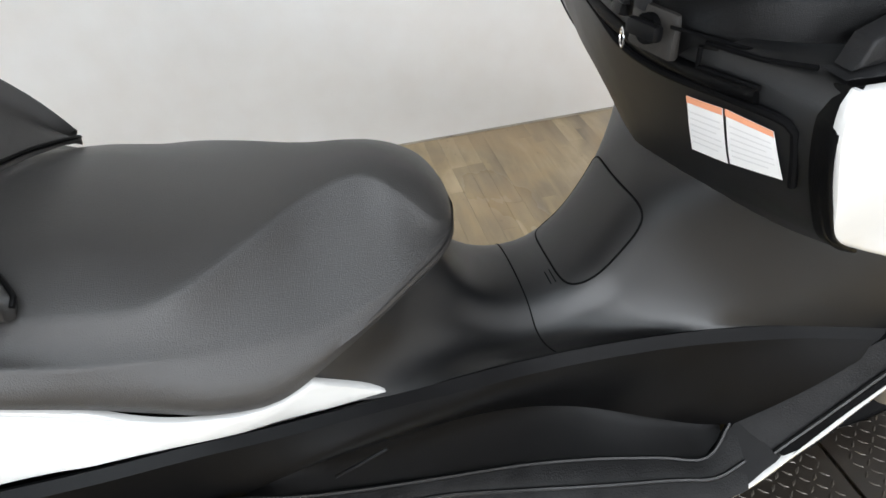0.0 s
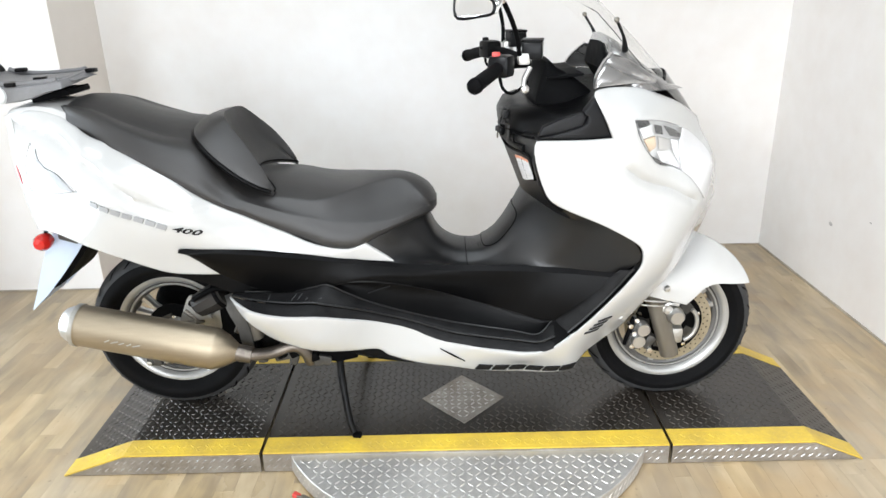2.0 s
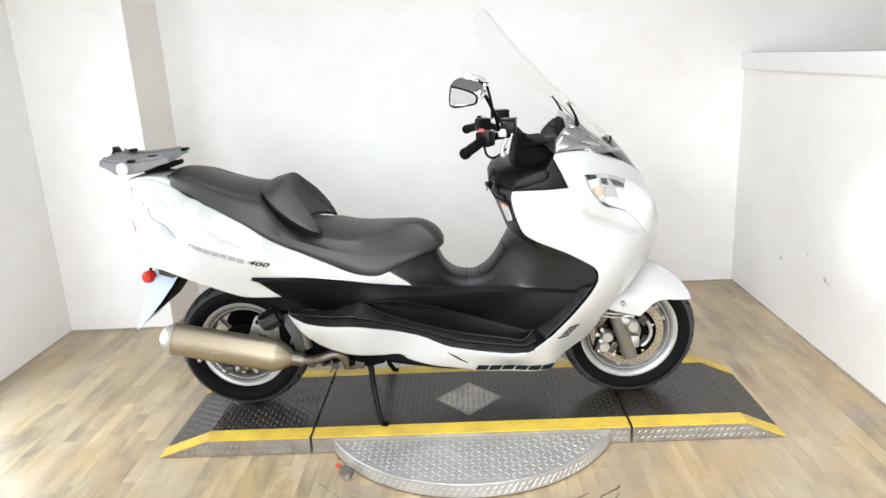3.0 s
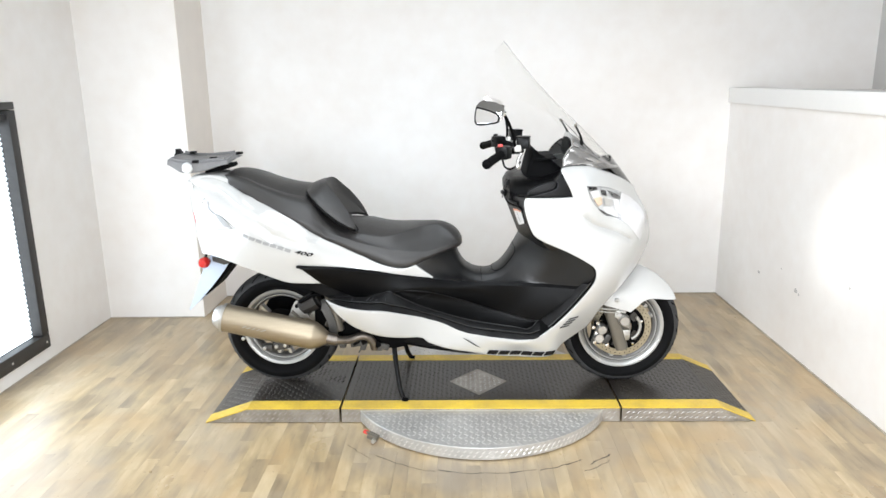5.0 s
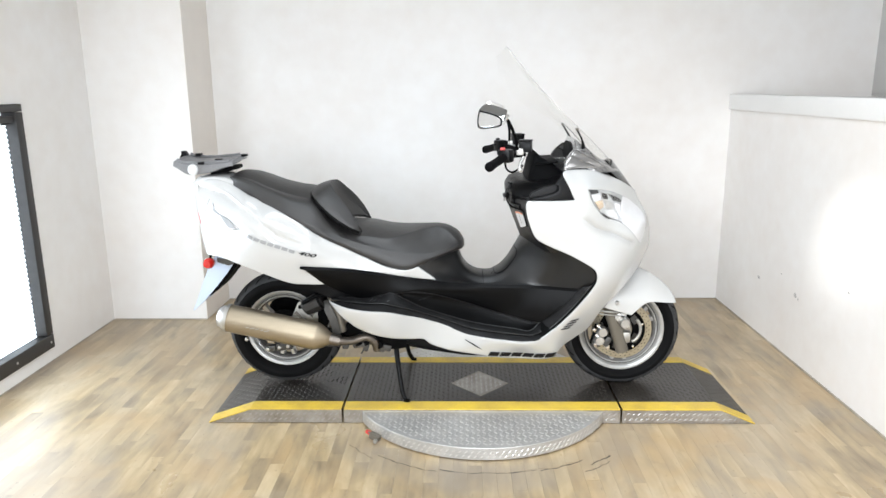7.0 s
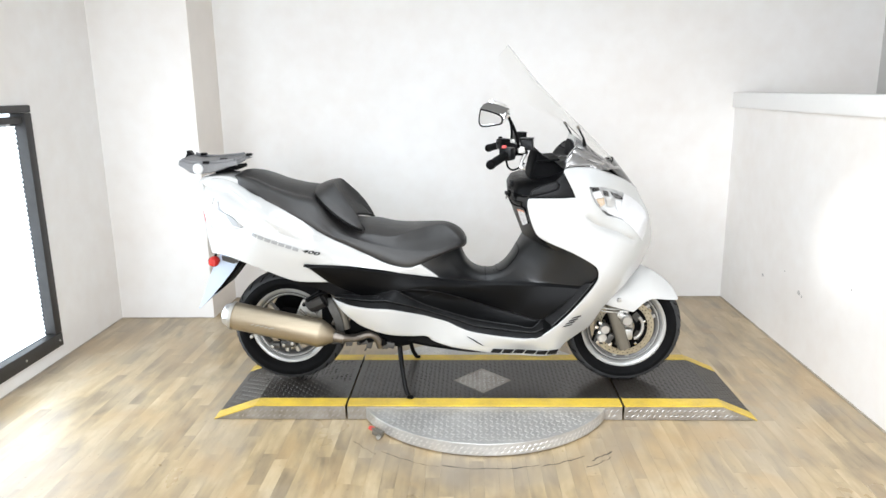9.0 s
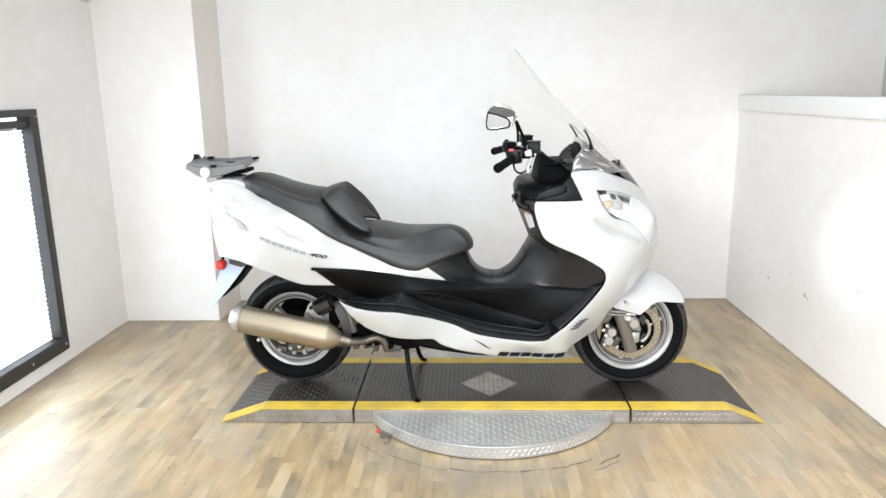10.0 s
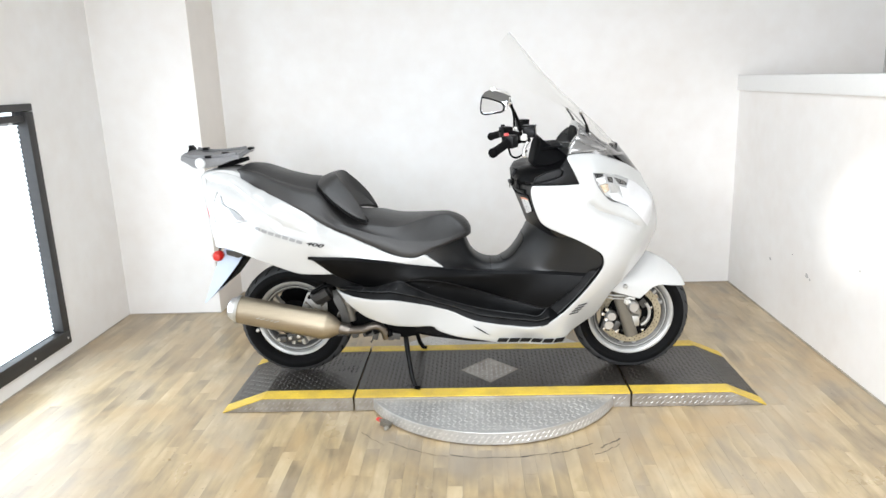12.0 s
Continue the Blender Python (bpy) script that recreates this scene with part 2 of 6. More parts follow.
RIMLIP = surface("machined_rim", (0.42, 0.42, 0.41), 0.4, metal=0.65, vary=0.1, scale=20)
MILK = surface("clear_white_lamp_lens", (0.7, 0.7, 0.71), 0.12, vary=0.08, scale=20, coat=0.8)
BOXWHITE = surface("off_white_plastic", (0.62, 0.63, 0.63), 0.4, vary=0.08)
MIRROR = surface("mirror_glass", (0.85, 0.86, 0.87), 0.02, metal=1.0, vary=0.01)

# ---------------------------------------------------------------- mesh helpers


def link_mesh(name, data, material, parent=None, label="", smooth=40):
    me = bpy.data.meshes.new(name)
    if isinstance(data, bmesh.types.BMesh):
        data.to_mesh(me)
        data.free()
    else:
        me.from_pydata([tuple(v) for v in data[0]], [], [tuple(f) for f in data[1]])
    me.materials.append(material)
    me.polygons.foreach_set("use_smooth", [smooth > 0] * len(me.polygons))
    if smooth:
        me.set_sharp_from_angle(angle=radians(smooth))
    ob = new(name, me)
    if parent:
        ob.parent = parent
        if not parent.parent:
            ob.matrix_parent_inverse = Matrix.Translation(parent.location).inverted()
    if label:
        ob["label"] = label
    return ob


def part(name, data, material, parent, label="", smooth=40):
    return link_mesh(name, data, material, parent, label, smooth)


def thing(name, place, label, category, group="", kind=""):
    ob = new(name)
    ob.location = place
    ob.empty_display_size = 0.1
    return tagged(ob, label, category, group, kind)


def merged(*shapes):
    verts, faces = [], []
    for v, f in shapes:
        k = len(verts)
        verts += list(v)
        faces += [tuple(i + k for i in q) for q in f]
    return verts, faces


def mirrored(shape):
    return [(v[0], -v[1], v[2]) for v in shape[0]], [tuple(reversed(f)) for f in shape[1]]


def placed(shape, m):
    return [tuple(m @ Vector(v)) for v in shape[0]], shape[1]


def smooth_line(points, closed=False, step=0.01):
    """Catmull-Rom through points of any dimension; a point given as (point, 1) is a corner. Resampled at about step."""
    pts, sharp = [], []
    for p in points:
        corner = len(p) == 2 and isinstance(p[0], tuple)
        pts.append(np.array(p[0] if corner else p, float))
        sharp.append(corner)
    n, out = len(pts), []
    for i in range(n if closed else n - 1):
        a, b = pts[i], pts[(i + 1) % n]
        before = pts[i - 1] if (closed or i > 0) and not sharp[i] else 2 * a - b
        after = pts[(i + 2) % n] if (closed or i < n - 2) and not sharp[(i + 1) % n] else 2 * b - a
        k = max(1, int(round(np.linalg.norm(b - a) / step)))
        for j in range(k):
            t = j / k
            out.append(0.5 * (2 * a + (b - before) * t + (2 * before - 5 * a + 4 * b - after) * t * t + (3 * a - before - 3 * b + after) * t ** 3))
    if not closed:
        out.append(pts[-1])
    return out


def loft(rings, closed_ring=True, caps=True):
    n = len(rings[0])
    verts = [tuple(p) for r in rings for p in r]
    faces = []
    for i in range(len(rings) - 1):
        for j in range(n if closed_ring else n - 1):
            k = (j + 1) % n
            faces.append((i * n + j, i * n + k, (i + 1) * n + k, (i + 1) * n + j))
    if caps and closed_ring:
        faces.append(tuple(reversed(range(n))))
        faces.append(tuple(range((len(rings) - 1) * n, len(rings) * n)))
    return verts, faces


def lathe(profile, centre, n=48, ring=False):
    """A body of revolution round the y axis from (radius, y) pairs."""
    rings = [[(centre[0] + r * math.cos(a), centre[1] + y, centre[2] + r * math.sin(a)) for r, y in profile] for a in np.linspace(0, 2 * math.pi, n, endpoint=False)]
    v, f = loft(rings + [rings[0]], ring, False)
    m = len(profile)
    f = [tuple(i % (n * m) for i in q) for q in f]
    return v[: n * m], f


def tube(path, radius, n=10, caps=True):
    path = [Vector(p) for p in path]
    radii = radius if isinstance(radius, (list, tuple)) else [radius] * len(path)
    rings, side = [], None
    for i, p in enumerate(path):
        way = (path[min(i + 1, len(path) - 1)] - path[max(i - 1, 0)]).normalized()
        if side is None:
            side = way.orthogonal().normalized()
        side = (side - way * side.dot(way)).normalized()
        up = way.cross(side)
        rings.append([p + radii[i] * (math.cos(a) * side + math.sin(a) * up) for a in np.linspace(0, 2 * math.pi, n, endpoint=False)])
    return loft(rings, True, caps)


def rounded_box(size, centre=(0, 0, 0), bevel=0.005, turn=(0, 0, 0), taper=1.0):
    bm = bmesh.new()
    bmesh.ops.create_cube(bm, size=1.0)
    for v in bm.verts:
        k = taper if v.co.z > 0 else 1.0
        v.co = Vector((v.co.x * size[0] * k, v.co.y * size[1] * k, v.co.z * size[2]))
    if bevel:
        bmesh.ops.bevel(bm, geom=list(bm.edges), offset=bevel, segments=2, affect="EDGES", profile=0.6)
    m = pose(*centre, *turn)
    out = [tuple(m @ v.co) for v in bm.verts], [tuple(v.index for v in f.verts) for f in bm.faces]
    bm.free()
    return out


def prism(outline, y0, y1):
    """A slab with the (x, z) outline between two y."""
    n = len(outline)
    v = [(x, y0, z) for x, z in outline] + [(x, y1, z) for x, z in outline]
    f = [tuple(range(n)), tuple(reversed(range(n, 2 * n)))] + [(j, n + j, n + (j + 1) % n, (j + 1) % n) for j in range(n)]
    return v, f


class Field:
    """A smooth half-width y over the side view (x, z): a thin plate bent through a few points."""

    def __init__(self, samples):
        s = np.array(samples, float)
        self.p = s[:, :2]
        n = len(s)
        a = np.zeros((n + 3, n + 3))
        a[:n, :n] = self.kernel(self.p)
        a[:n, :n] += np.eye(n) * 2e-4
        a[:n, n], a[:n, n + 1:] = 1, self.p
        a[n:, :n] = a[:n, n:].T
        self.w = np.linalg.solve(a, np.concatenate([s[:, 2], np.zeros(3)]))

    def kernel(self, q):
        d = np.linalg.norm(np.asarray(q)[:, None] - self.p[None], axis=2)
        return d * d * np.log(d + 1e-9)

    def __call__(self, q):
        q = np.atleast_2d(np.asarray(q, float))
        n = len(self.p)
        return self.kernel(q) @ self.w[:n] + self.w[n] + q @ self.w[n + 1:]


def inside(poly, q):
    a, b = poly, np.roll(poly, -1, axis=0)
    q = np.asarray(q)[:, None]
    cross = (a[:, 1] > q[..., 1]) != (b[:, 1] > q[..., 1])
    with np.errstate(divide="ignore", invalid="ignore"):
        at = (b[:, 0] - a[:, 0]) * (q[..., 1] - a[:, 1]) / (b[:, 1] - a[:, 1]) + a[:, 0]
    return (cross & (q[..., 0] < at)).sum(1) % 2 == 1


def gap_to(poly, q, closed=True):
    a = poly if closed else poly[:-1]
    b = np.roll(poly, -1, axis=0) if closed else poly[1:]
    best = np.full(len(q), 9.0)
    for i in range(len(a)):
        ab = b[i] - a[i]
        t = np.clip(((q - a[i]) @ ab) / max(ab @ ab, 1e-12), 0, 1)
        best = np.minimum(best, np.linalg.norm(q - a[i] - t[:, None] * ab, axis=1))
    return best


def shell(outline, field, thick=0.006, edge=0.008, step=0.014, holes=(), creases=(), off=0.0, floor_y=0.002):
    """A moulded side panel: the (x, z) outline laid on the field, with rolled edges, holes and creases (line, depth, width)."""
    poly = np.array(smooth_line(outline, True, step * 0.7))
    cut = [np.array(smooth_line(h, True, step * 0.7)) for h in holes]
    lo, hi = poly.min(0), poly.max(0)
    grid, row = [], 0
    z = lo[1]
    while z < hi[1]:
        grid += [(x, z) for x in np.arange(lo[0] + (row % 2) * step / 2, hi[0], step)]
        z += step * 0.87
        row += 1
    extra = []
    for loop in [poly] + cut:
        nxt = np.roll(loop, -1, axis=0) - np.roll(loop, 1, axis=0)
        nrm = np.stack([-nxt[:, 1], nxt[:, 0]], 1) / (np.linalg.norm(nxt, axis=1)[:, None] + 1e-9)
        for d in ((0.3 * edge, edge) if edge else ()):
            extra += [tuple(p) for s in (-1, 1) for p in loop + s * d * nrm]
    lines = [(np.array(smooth_line(c, False, step * 0.5)), d, w) for c, d, w in creases]
    for line, d, w in lines:
        way = np.gradient(line, axis=0)
        nrm = np.stack([-way[:, 1], way[:, 0]], 1) / (np.linalg.norm(way, axis=1)[:, None] + 1e-9)
        extra += [tuple(p) for k in (-1, -0.5, 0, 0.5, 1) for p in line + k * w * nrm]

    def kept(q, clear_by):
        q = np.array(q).reshape(-1, 2)
        if not len(q):
            return q
        good = inside(poly, q)
        for c in cut:
            good &= ~inside(c, q)
        q = q[good]
        for loop in [poly] + cut:
            q = q[gap_to(loop, q) > clear_by]
        return q

    extra = kept(extra, 0.25 * edge if edge else 0.002)
    grid = kept(grid, max(edge * 1.15, step * 0.45))
    for line, d, w in lines:
        grid = grid[gap_to(line, grid, False) > w * 1.1]
    loops, edges, k = [poly] + cut, [], 0
    for loop in loops:
        edges += [(k + i, k + (i + 1) % len(loop)) for i in range(len(loop))]
        k += len(loop)
    q = np.concatenate(loops + [extra, grid])
    vs, es, fs, *_ = delaunay_2d_cdt([Vector(p) for p in q], edges, [], 0, 1e-5)
    vs = np.array([tuple(v) for v in vs])
    fs = np.array([f for f in fs if len(f) == 3])
    mid = vs[fs].mean(1)
    good = inside(poly, mid)
    for c in cut:
        good &= ~inside(c, mid)
    fs = fs[good]
    used = np.unique(fs)
    remap = -np.ones(len(vs), int)
    remap[used] = np.arange(len(used))
    vs, fs = vs[used], remap[fs]
    y = field(vs) + off
    if edge:
        d = np.full(len(vs), 9.0)
        for loop in loops:
            d = np.minimum(d, gap_to(loop, vs))
        s = 1 - np.clip(d / edge, 0, 1)
        y = y - 0.8 * edge * (1 - np.sqrt(np.clip(1 - s * s, 0, 1)))
    for line, depth, w in lines:
        g = gap_to(line, vs, False)
        y = y - depth * np.exp(-(g / (0.5 * w)) ** 2)
    y = np.maximum(y, floor_y)
    n = len(vs)
    verts = [(vs[i, 0], -y[i], vs[i, 1]) for i in range(n)] + [(vs[i, 0], -max(y[i] - thick, floor_y * 0.5), vs[i, 1]) for i in range(n)]
    area = np.cross(vs[fs[:, 1]] - vs[fs[:, 0]], vs[fs[:, 2]] - vs[fs[:, 0]])
    fs = np.where(area[:, None] > 0, fs, fs[:, ::-1])
    count = {}
    for f in fs:
        for a, b in ((f[0], f[1]), (f[1], f[2]), (f[2], f[0])):
            count[(a, b)] = count.get((a, b), 0) + 1
    rim = [(a, b) for a, b in count if (b, a) not in count]
    faces = [tuple(f) for f in fs] + [tuple(n + i for i in reversed(f)) for f in fs] + [(a, n + a, n + b, b) for a, b in rim]
    return verts, faces


def both_sides(name, shape, material, parent, label="", smooth=40):
    return [part(name, shape, material, parent, label, smooth), part(name, mirrored(shape), material, parent, label, smooth)]

# ---------------------------------------------------------------- the room


def slab(x0, x1, y0, y1, z0, z1):
    v = [(x, y, z) for x in (x0, x1) for y in (y0, y1) for z in (z0, z1)]
    f = [(0, 1, 3, 2), (4, 6, 7, 5), (0, 4, 5, 1), (2, 3, 7, 6), (0, 2, 6, 4), (1, 5, 7, 3)]
    return v, f


def structure(name, shape, material, label, category, smooth=0):
    return tagged(link_mesh(name, shape, material, None, "", smooth), label, category, "", "structure")


floor = structure("floor", slab(ROOM_L - 0.1, ROOM_R + 1.0, FRONT, BACK + 0.1, -0.1, -0.0035), surface("floor_joint_base", (0.22, 0.175, 0.12), 0.7), "tan and grey-brown wood-look vinyl strip floor, worn and scuffed", "floor")
# Ceiling is never in view; its dark grey holds down bounce on the walls.
ceiling = structure("ceiling", slab(ROOM_L - 0.1, ROOM_R + 1.0, FRONT, BACK + 0.1, CEIL, CEIL + 0.1), CEILING, "unseen ceiling over the display bay, darkened to cut bounced light", "ceiling")
structure("wall_back", slab(-1.606, ROOM_R + 1.0, BACK, BACK + 0.12, 0, CEIL), WALL, "plain white painted back wall behind the scooter", "wall")
structure("wall_jut", slab(ROOM_L - 0.12, -1.606, JUT, BACK + 0.12, 0, CEIL), WALL, "white painted pier jutting from the back wall", "wall")
# Thin sheet on the pier's side; its cream colour paints in the warm shade.
structure("wall_jut_side", slab(-1.606, -1.603, JUT + 0.001, BACK - 0.001, 0.008, CEIL), surface("warm_pier_shade", (0.84, 0.785, 0.725), 0.55, vary=0.06, scale=1.2), "side of the white pier with its warm shade put into the colour", "wall")
# Added end wall, out of view; the hall's dimness is put into its colour.
structure("wall_front", slab(ROOM_L - 0.12, ROOM_R + 1.0, FRONT - 0.12, FRONT, 0, CEIL), surface("dim_hall_dark", (0.16, 0.155, 0.15), 0.7, vary=0.1), "unseen wall added to close the bay, dark grey for a dim hall", "wall")
LEDGE = 1.395
wall_right = structure("wall_right", slab(ROOM_R, ROOM_R + 0.12, FRONT, BACK, 0, LEDGE - 0.004), WALL, "white painted half-height wall below the ledge", "wall")
# The set-back wall gets a greyer colour that stands for the shade on it.
structure("wall_right_upper", slab(ROOM_R + 0.9, ROOM_R + 1.0, FRONT, BACK, LEDGE - 0.1, CEIL), surface("shaded_upper_wall", (0.5, 0.49, 0.475), 0.6, vary=0.06, scale=1.5), "wall set back beyond the ledge, its shade put into pale grey", "wall")
# Added header, out of view, that keeps ceiling light off the recess.
structure("wall_right_header", slab(ROOM_R, ROOM_R + 0.12, FRONT, BACK, 2.62, CEIL), WALL, "unseen white header added to shade the recess above the ledge", "wall")
structure("recess_floor", slab(ROOM_R + 0.14, ROOM_R + 0.9, FRONT, BACK, LEDGE - 0.1, LEDGE - 0.02), WALL, "white deck behind the half wall", "wall")
ledge_box = rounded_box((0.15, BACK - FRONT - 0.004, 0.095), (ROOM_R + 0.058, (BACK + FRONT) / 2, LEDGE - 0.0475), 0.004)
tagged(link_mesh("ledge_trim", ledge_box, surface("trim_paint", (0.82, 0.815, 0.8), 0.35, vary=0.03)), "white painted ledge board along the half wall", "trim", "", "structure")

GRIME = surface("grimy_floor_edge", (0.42, 0.37, 0.3), 0.7, vary=0.5, scale=9)
for name, box in (("baseboard_back", slab(-1.602, ROOM_R, BACK - 0.005, BACK - 0.0005, 0.0005, 0.007)), ("baseboard_right", slab(ROOM_R - 0.006, ROOM_R - 0.0005, FRONT, BACK - 0.006, 0.0005, 0.009)),
                  ("baseboard_left", slab(ROOM_L + 0.0005, ROOM_L + 0.005, FRONT, JUT - 0.006, 0.0005, 0.007)), ("baseboard_jut", slab(ROOM_L + 0.006, -1.606, JUT - 0.005, JUT - 0.0005, 0.0005, 0.007))):
    structure(name, box, GRIME, "thin grimy sealing strip along the wall foot", "trim")

# window in the left wall
WY0, WY1, WZ0, WZ1 = -1.02, 0.405, 0.085, 1.392
left = merged(slab(ROOM_L - 0.12, ROOM_L, FRONT, WY0, 0, CEIL), slab(ROOM_L - 0.12, ROOM_L, WY1, JUT, 0, CEIL),
              slab(ROOM_L - 0.12, ROOM_L, WY0, WY1, 0, WZ0), slab(ROOM_L - 0.12, ROOM_L, WY0, WY1, WZ1, CEIL))
structure("wall_left", left, WALL, "white painted side wall with a low window", "wall")
window = thing("window_1", (ROOM_L, (WY0 + WY1) / 2, WZ0), "low window with a black frame and a bright white cellular blind", "window", "", "structure")


def bar(y0, y1, z0, z1, x0, x1):
    return rounded_box((x1 - x0, y1 - y0, z1 - z0), ((x0 + x1) / 2, (y0 + y1) / 2, (z0 + z1) / 2), 0.004)


X0, X1 = ROOM_L - 0.06, ROOM_L + 0.022
for z0, z1 in ((WZ1 - 0.037, WZ1), (WZ0, WZ0 + 0.075)):
    part("frame_rail", bar(WY0, WY1, z0, z1, X0, X1), FRAMEBLACK, window)
for y0, y1 in ((WY0, WY0 + 0.06), (WY1 - 0.06, WY1)):
    part("frame_stile", bar(y0, y1, WZ0 + 0.078, WZ1 - 0.04, X0, X1), FRAMEBLACK, window)
part("head_rail", bar(WY0 + 0.063, WY1 - 0.063, WZ1 - 0.09, WZ1 - 0.058, X0, X1 - 0.012), FRAMEBLACK, window)
z = WZ0 + 0.078
verts, k = [], 0
while z < WZ1 - 0.092:
    verts += [(ROOM_L - 0.03 - 0.012 * (k % 2), WY0 + 0.063, z), (ROOM_L - 0.03 - 0.012 * (k % 2), WY1 - 0.063, z)]
    z += 0.0125
    k += 1
part("pleated_blind", (verts, [(2 * i, 2 * i + 1, 2 * i + 3, 2 * i + 2) for i in range(k - 1)]), SHADE, window, "glowing white pleated blind", 0)
part("light_gap", bar(WY0 + 0.063, WY1 - 0.063, WZ1 - 0.056, WZ1 - 0.04, X0, X0 + 0.01), SHADE, window)
for y in (WY1 - 0.03, WY1 - 0.33):
    part("screw", placed(lathe([(0.0, -0.003), (0.006, -0.002), (0.007, 0)], (0, 0, 0), 10), pose(X1, y, WZ0 + 0.035, 0, 0, 90)), ALLOY, window)

# small fittings on the walls
chime = thing("wall_chime", (ROOM_L + 0.002, 1.02, 2.05), "small off-white plastic chime box fixed high on the wall", "chime box")
part("case", rounded_box((0.036, 0.085, 0.125), (ROOM_L + 0.0185, 1.02, 2.053), 0.012), BOXWHITE, chime, "", 40)
part("grille", rounded_box((0.006, 0.05, 0.05), (ROOM_L + 0.038, 1.02, 2.03), 0.002), surface("grey_grille", (0.4, 0.42, 0.43), 0.5), chime)
panel = thing("wall_panel", (ROOM_R + 0.898, 1.2, 1.885), "plain black framed panel on the recessed wall", "panel")
part("frame", rounded_box((0.02, 0.3, 0.165), (ROOM_R + 0.8895, 1.203, 1.883), 0.004), FRAMEBLACK, panel)
part("face", rounded_box((0.004, 0.26, 0.125), (ROOM_R + 0.8785, 1.203, 1.883), 0.001), DARK, panel)

# ---------------------------------------------------------------- turntable and ramps
TOP, PY0, PY1 = 0.067, -0.322, 0.29


def lozenge_field(points, z, size=(0.0105, 0.0032, 0.0017), slope=lambda x, y: 0.0):
    """Raised lozenges of tread plate at (x, y, turn)."""
    verts, faces = [], []
    a, b, h = size
    for x, y, turn in points:
        c, s, k = math.cos(turn), math.sin(turn), len(verts)
        for u, v, w in ((-a, 0, 0), (0, -b, 0), (a, 0, 0), (0, b, 0), (-0.55 * a, 0, h), (0.55 * a, 0, h)):
            px, py = x + u * c - v * s, y + u * s + v * c
            verts.append((px, py, z + w + slope(px, py)))
        faces += [(k, k + 1, k + 4), (k + 1, k + 5, k + 4), (k + 1, k + 2, k + 5), (k + 2, k + 3, k + 5), (k + 3, k + 4, k + 5), (k + 3, k, k + 4)]
    return verts, faces


def tread_points(x0, x1, y0, y1, pitch=0.0215):
    out = []
    for i in range(int((x1 - x0) / pitch)):
        for j in range(int((y1 - y0) / pitch)):
            out.append((x0 + (i + 0.5) * pitch, y0 + (j + 0.5) * pitch, radians(45 if (i + j) % 2 else -45)))
    return out


def ramp_height(x):
    """Height of the tread above the floor along the platform."""
    if x < -0.902:
        return TOP * max(0.0, (x + 1.092) / 0.19) * 0.97 + 0.002
    if x > 1.178:
        return TOP * max(0.0, (1.33 - x) / 0.152) * 0.97 + 0.002
    return TOP


def deck(x_stops, material, y0, y1, lift=0.0, under=0.004):
    """A sheet over the platform that follows the ramps."""
    verts, faces = [], []
    for x in x_stops:
        h = ramp_height(x) + lift
        verts += [(x, y0, h), (x, y1, h), (x, y0, h - under), (x, y1, h - under)]
    for i in range(len(x_stops) - 1):
        a, b = 4 * i, 4 * i + 4
        faces += [(a, b, b + 1, a + 1), (a + 2, a + 3, b + 3, b + 2), (a, a + 2, b + 2, b), (a + 1, b + 1, b + 3, a + 3)]
    n = 4 * (len(x_stops) - 1)
    faces += [(0, 1, 3, 2), (n, n + 2, n + 3, n + 1)]
    return verts, faces


def section(name, x0, x1, label):
    stops = [x0] + [x for x in (-0.902, 1.178) if x0 < x < x1] + [x1]
    th = thing(name, ((x0 + x1) / 2, 0, 0), label, "ramp" if "ramp" in name else "platform", "drive-on turntable")
    part("tread_deck", deck(stops, TREAD, PY0 + 0.002, PY1 - 0.002), TREAD, th, "dark worn tread plate", 0)
    pts = [p for p in tread_points(x0, x1, PY0 + 0.08, PY1 - 0.07) if abs(p[0] - x0) > 0.012 and abs(p[0] - x1) > 0.012 and abs(p[0] - 0.127) + abs(p[1] + 0.044) > 0.152]
    tagged(part("tread_pattern", lozenge_field(pts, 0.0, slope=lambda x, y: ramp_height(x)), TREADBUMP if name == "left_ramp" else DIRTYBUMP, th, "", 0), kind="stuff")
    for y0, y1 in ((PY0 + 0.001, PY0 + 0.078), (PY1 - 0.07, PY1 - 0.001)):
        part("yellow_edge", deck(stops, YELLOW, y0, y1, 0.0022, 0.005), YELLOW, th, "yellow painted edge strip", 0)
        pts = [(x, y, t) for x, y, t in tread_points(x0 + 0.01, x1 - 0.01, y0 + 0.008, y1 - 0.006)]
        tagged(part("edge_pattern", lozenge_field(pts, 0.0022, (0.0105, 0.0032, 0.0009), slope=lambda x, y: ramp_height(x)), YELLOW, th, "", 0), kind="stuff")
    for y, s in ((PY0, 1), (PY1, -1)):
        ends = [min(max(x, -1.066), 1.308) for x in stops]
        outline = [(x, ramp_height(x) - 0.004) for x in ends] + [(ends[-1], 0.003), (ends[0], 0.003)]
        part("side_skirt", prism(outline, y, y + s * 0.004), SKIRT, th, "silver tread-plate skirt", 0)
        pts = []
        for i in range(int((x1 - x0) / 0.024)):
            for j in range(2):
                x, z = x0 + (i + 0.5 + 0.5 * j) * 0.024, 0.02 + 0.025 * j
                if z + 0.012 < ramp_height(x):
                    pts.append((x, z, radians(38)))
        v, f = lozenge_field(pts, 0.0, (0.0115, 0.0022, 0.0015))
        tagged(part("skirt_pattern", ([(p[0], y - s * p[2], p[1]) for p in v], [tuple(reversed(q)) for q in f] if s > 0 else f), SKIRTLOZ, th, "", 0), kind="stuff")
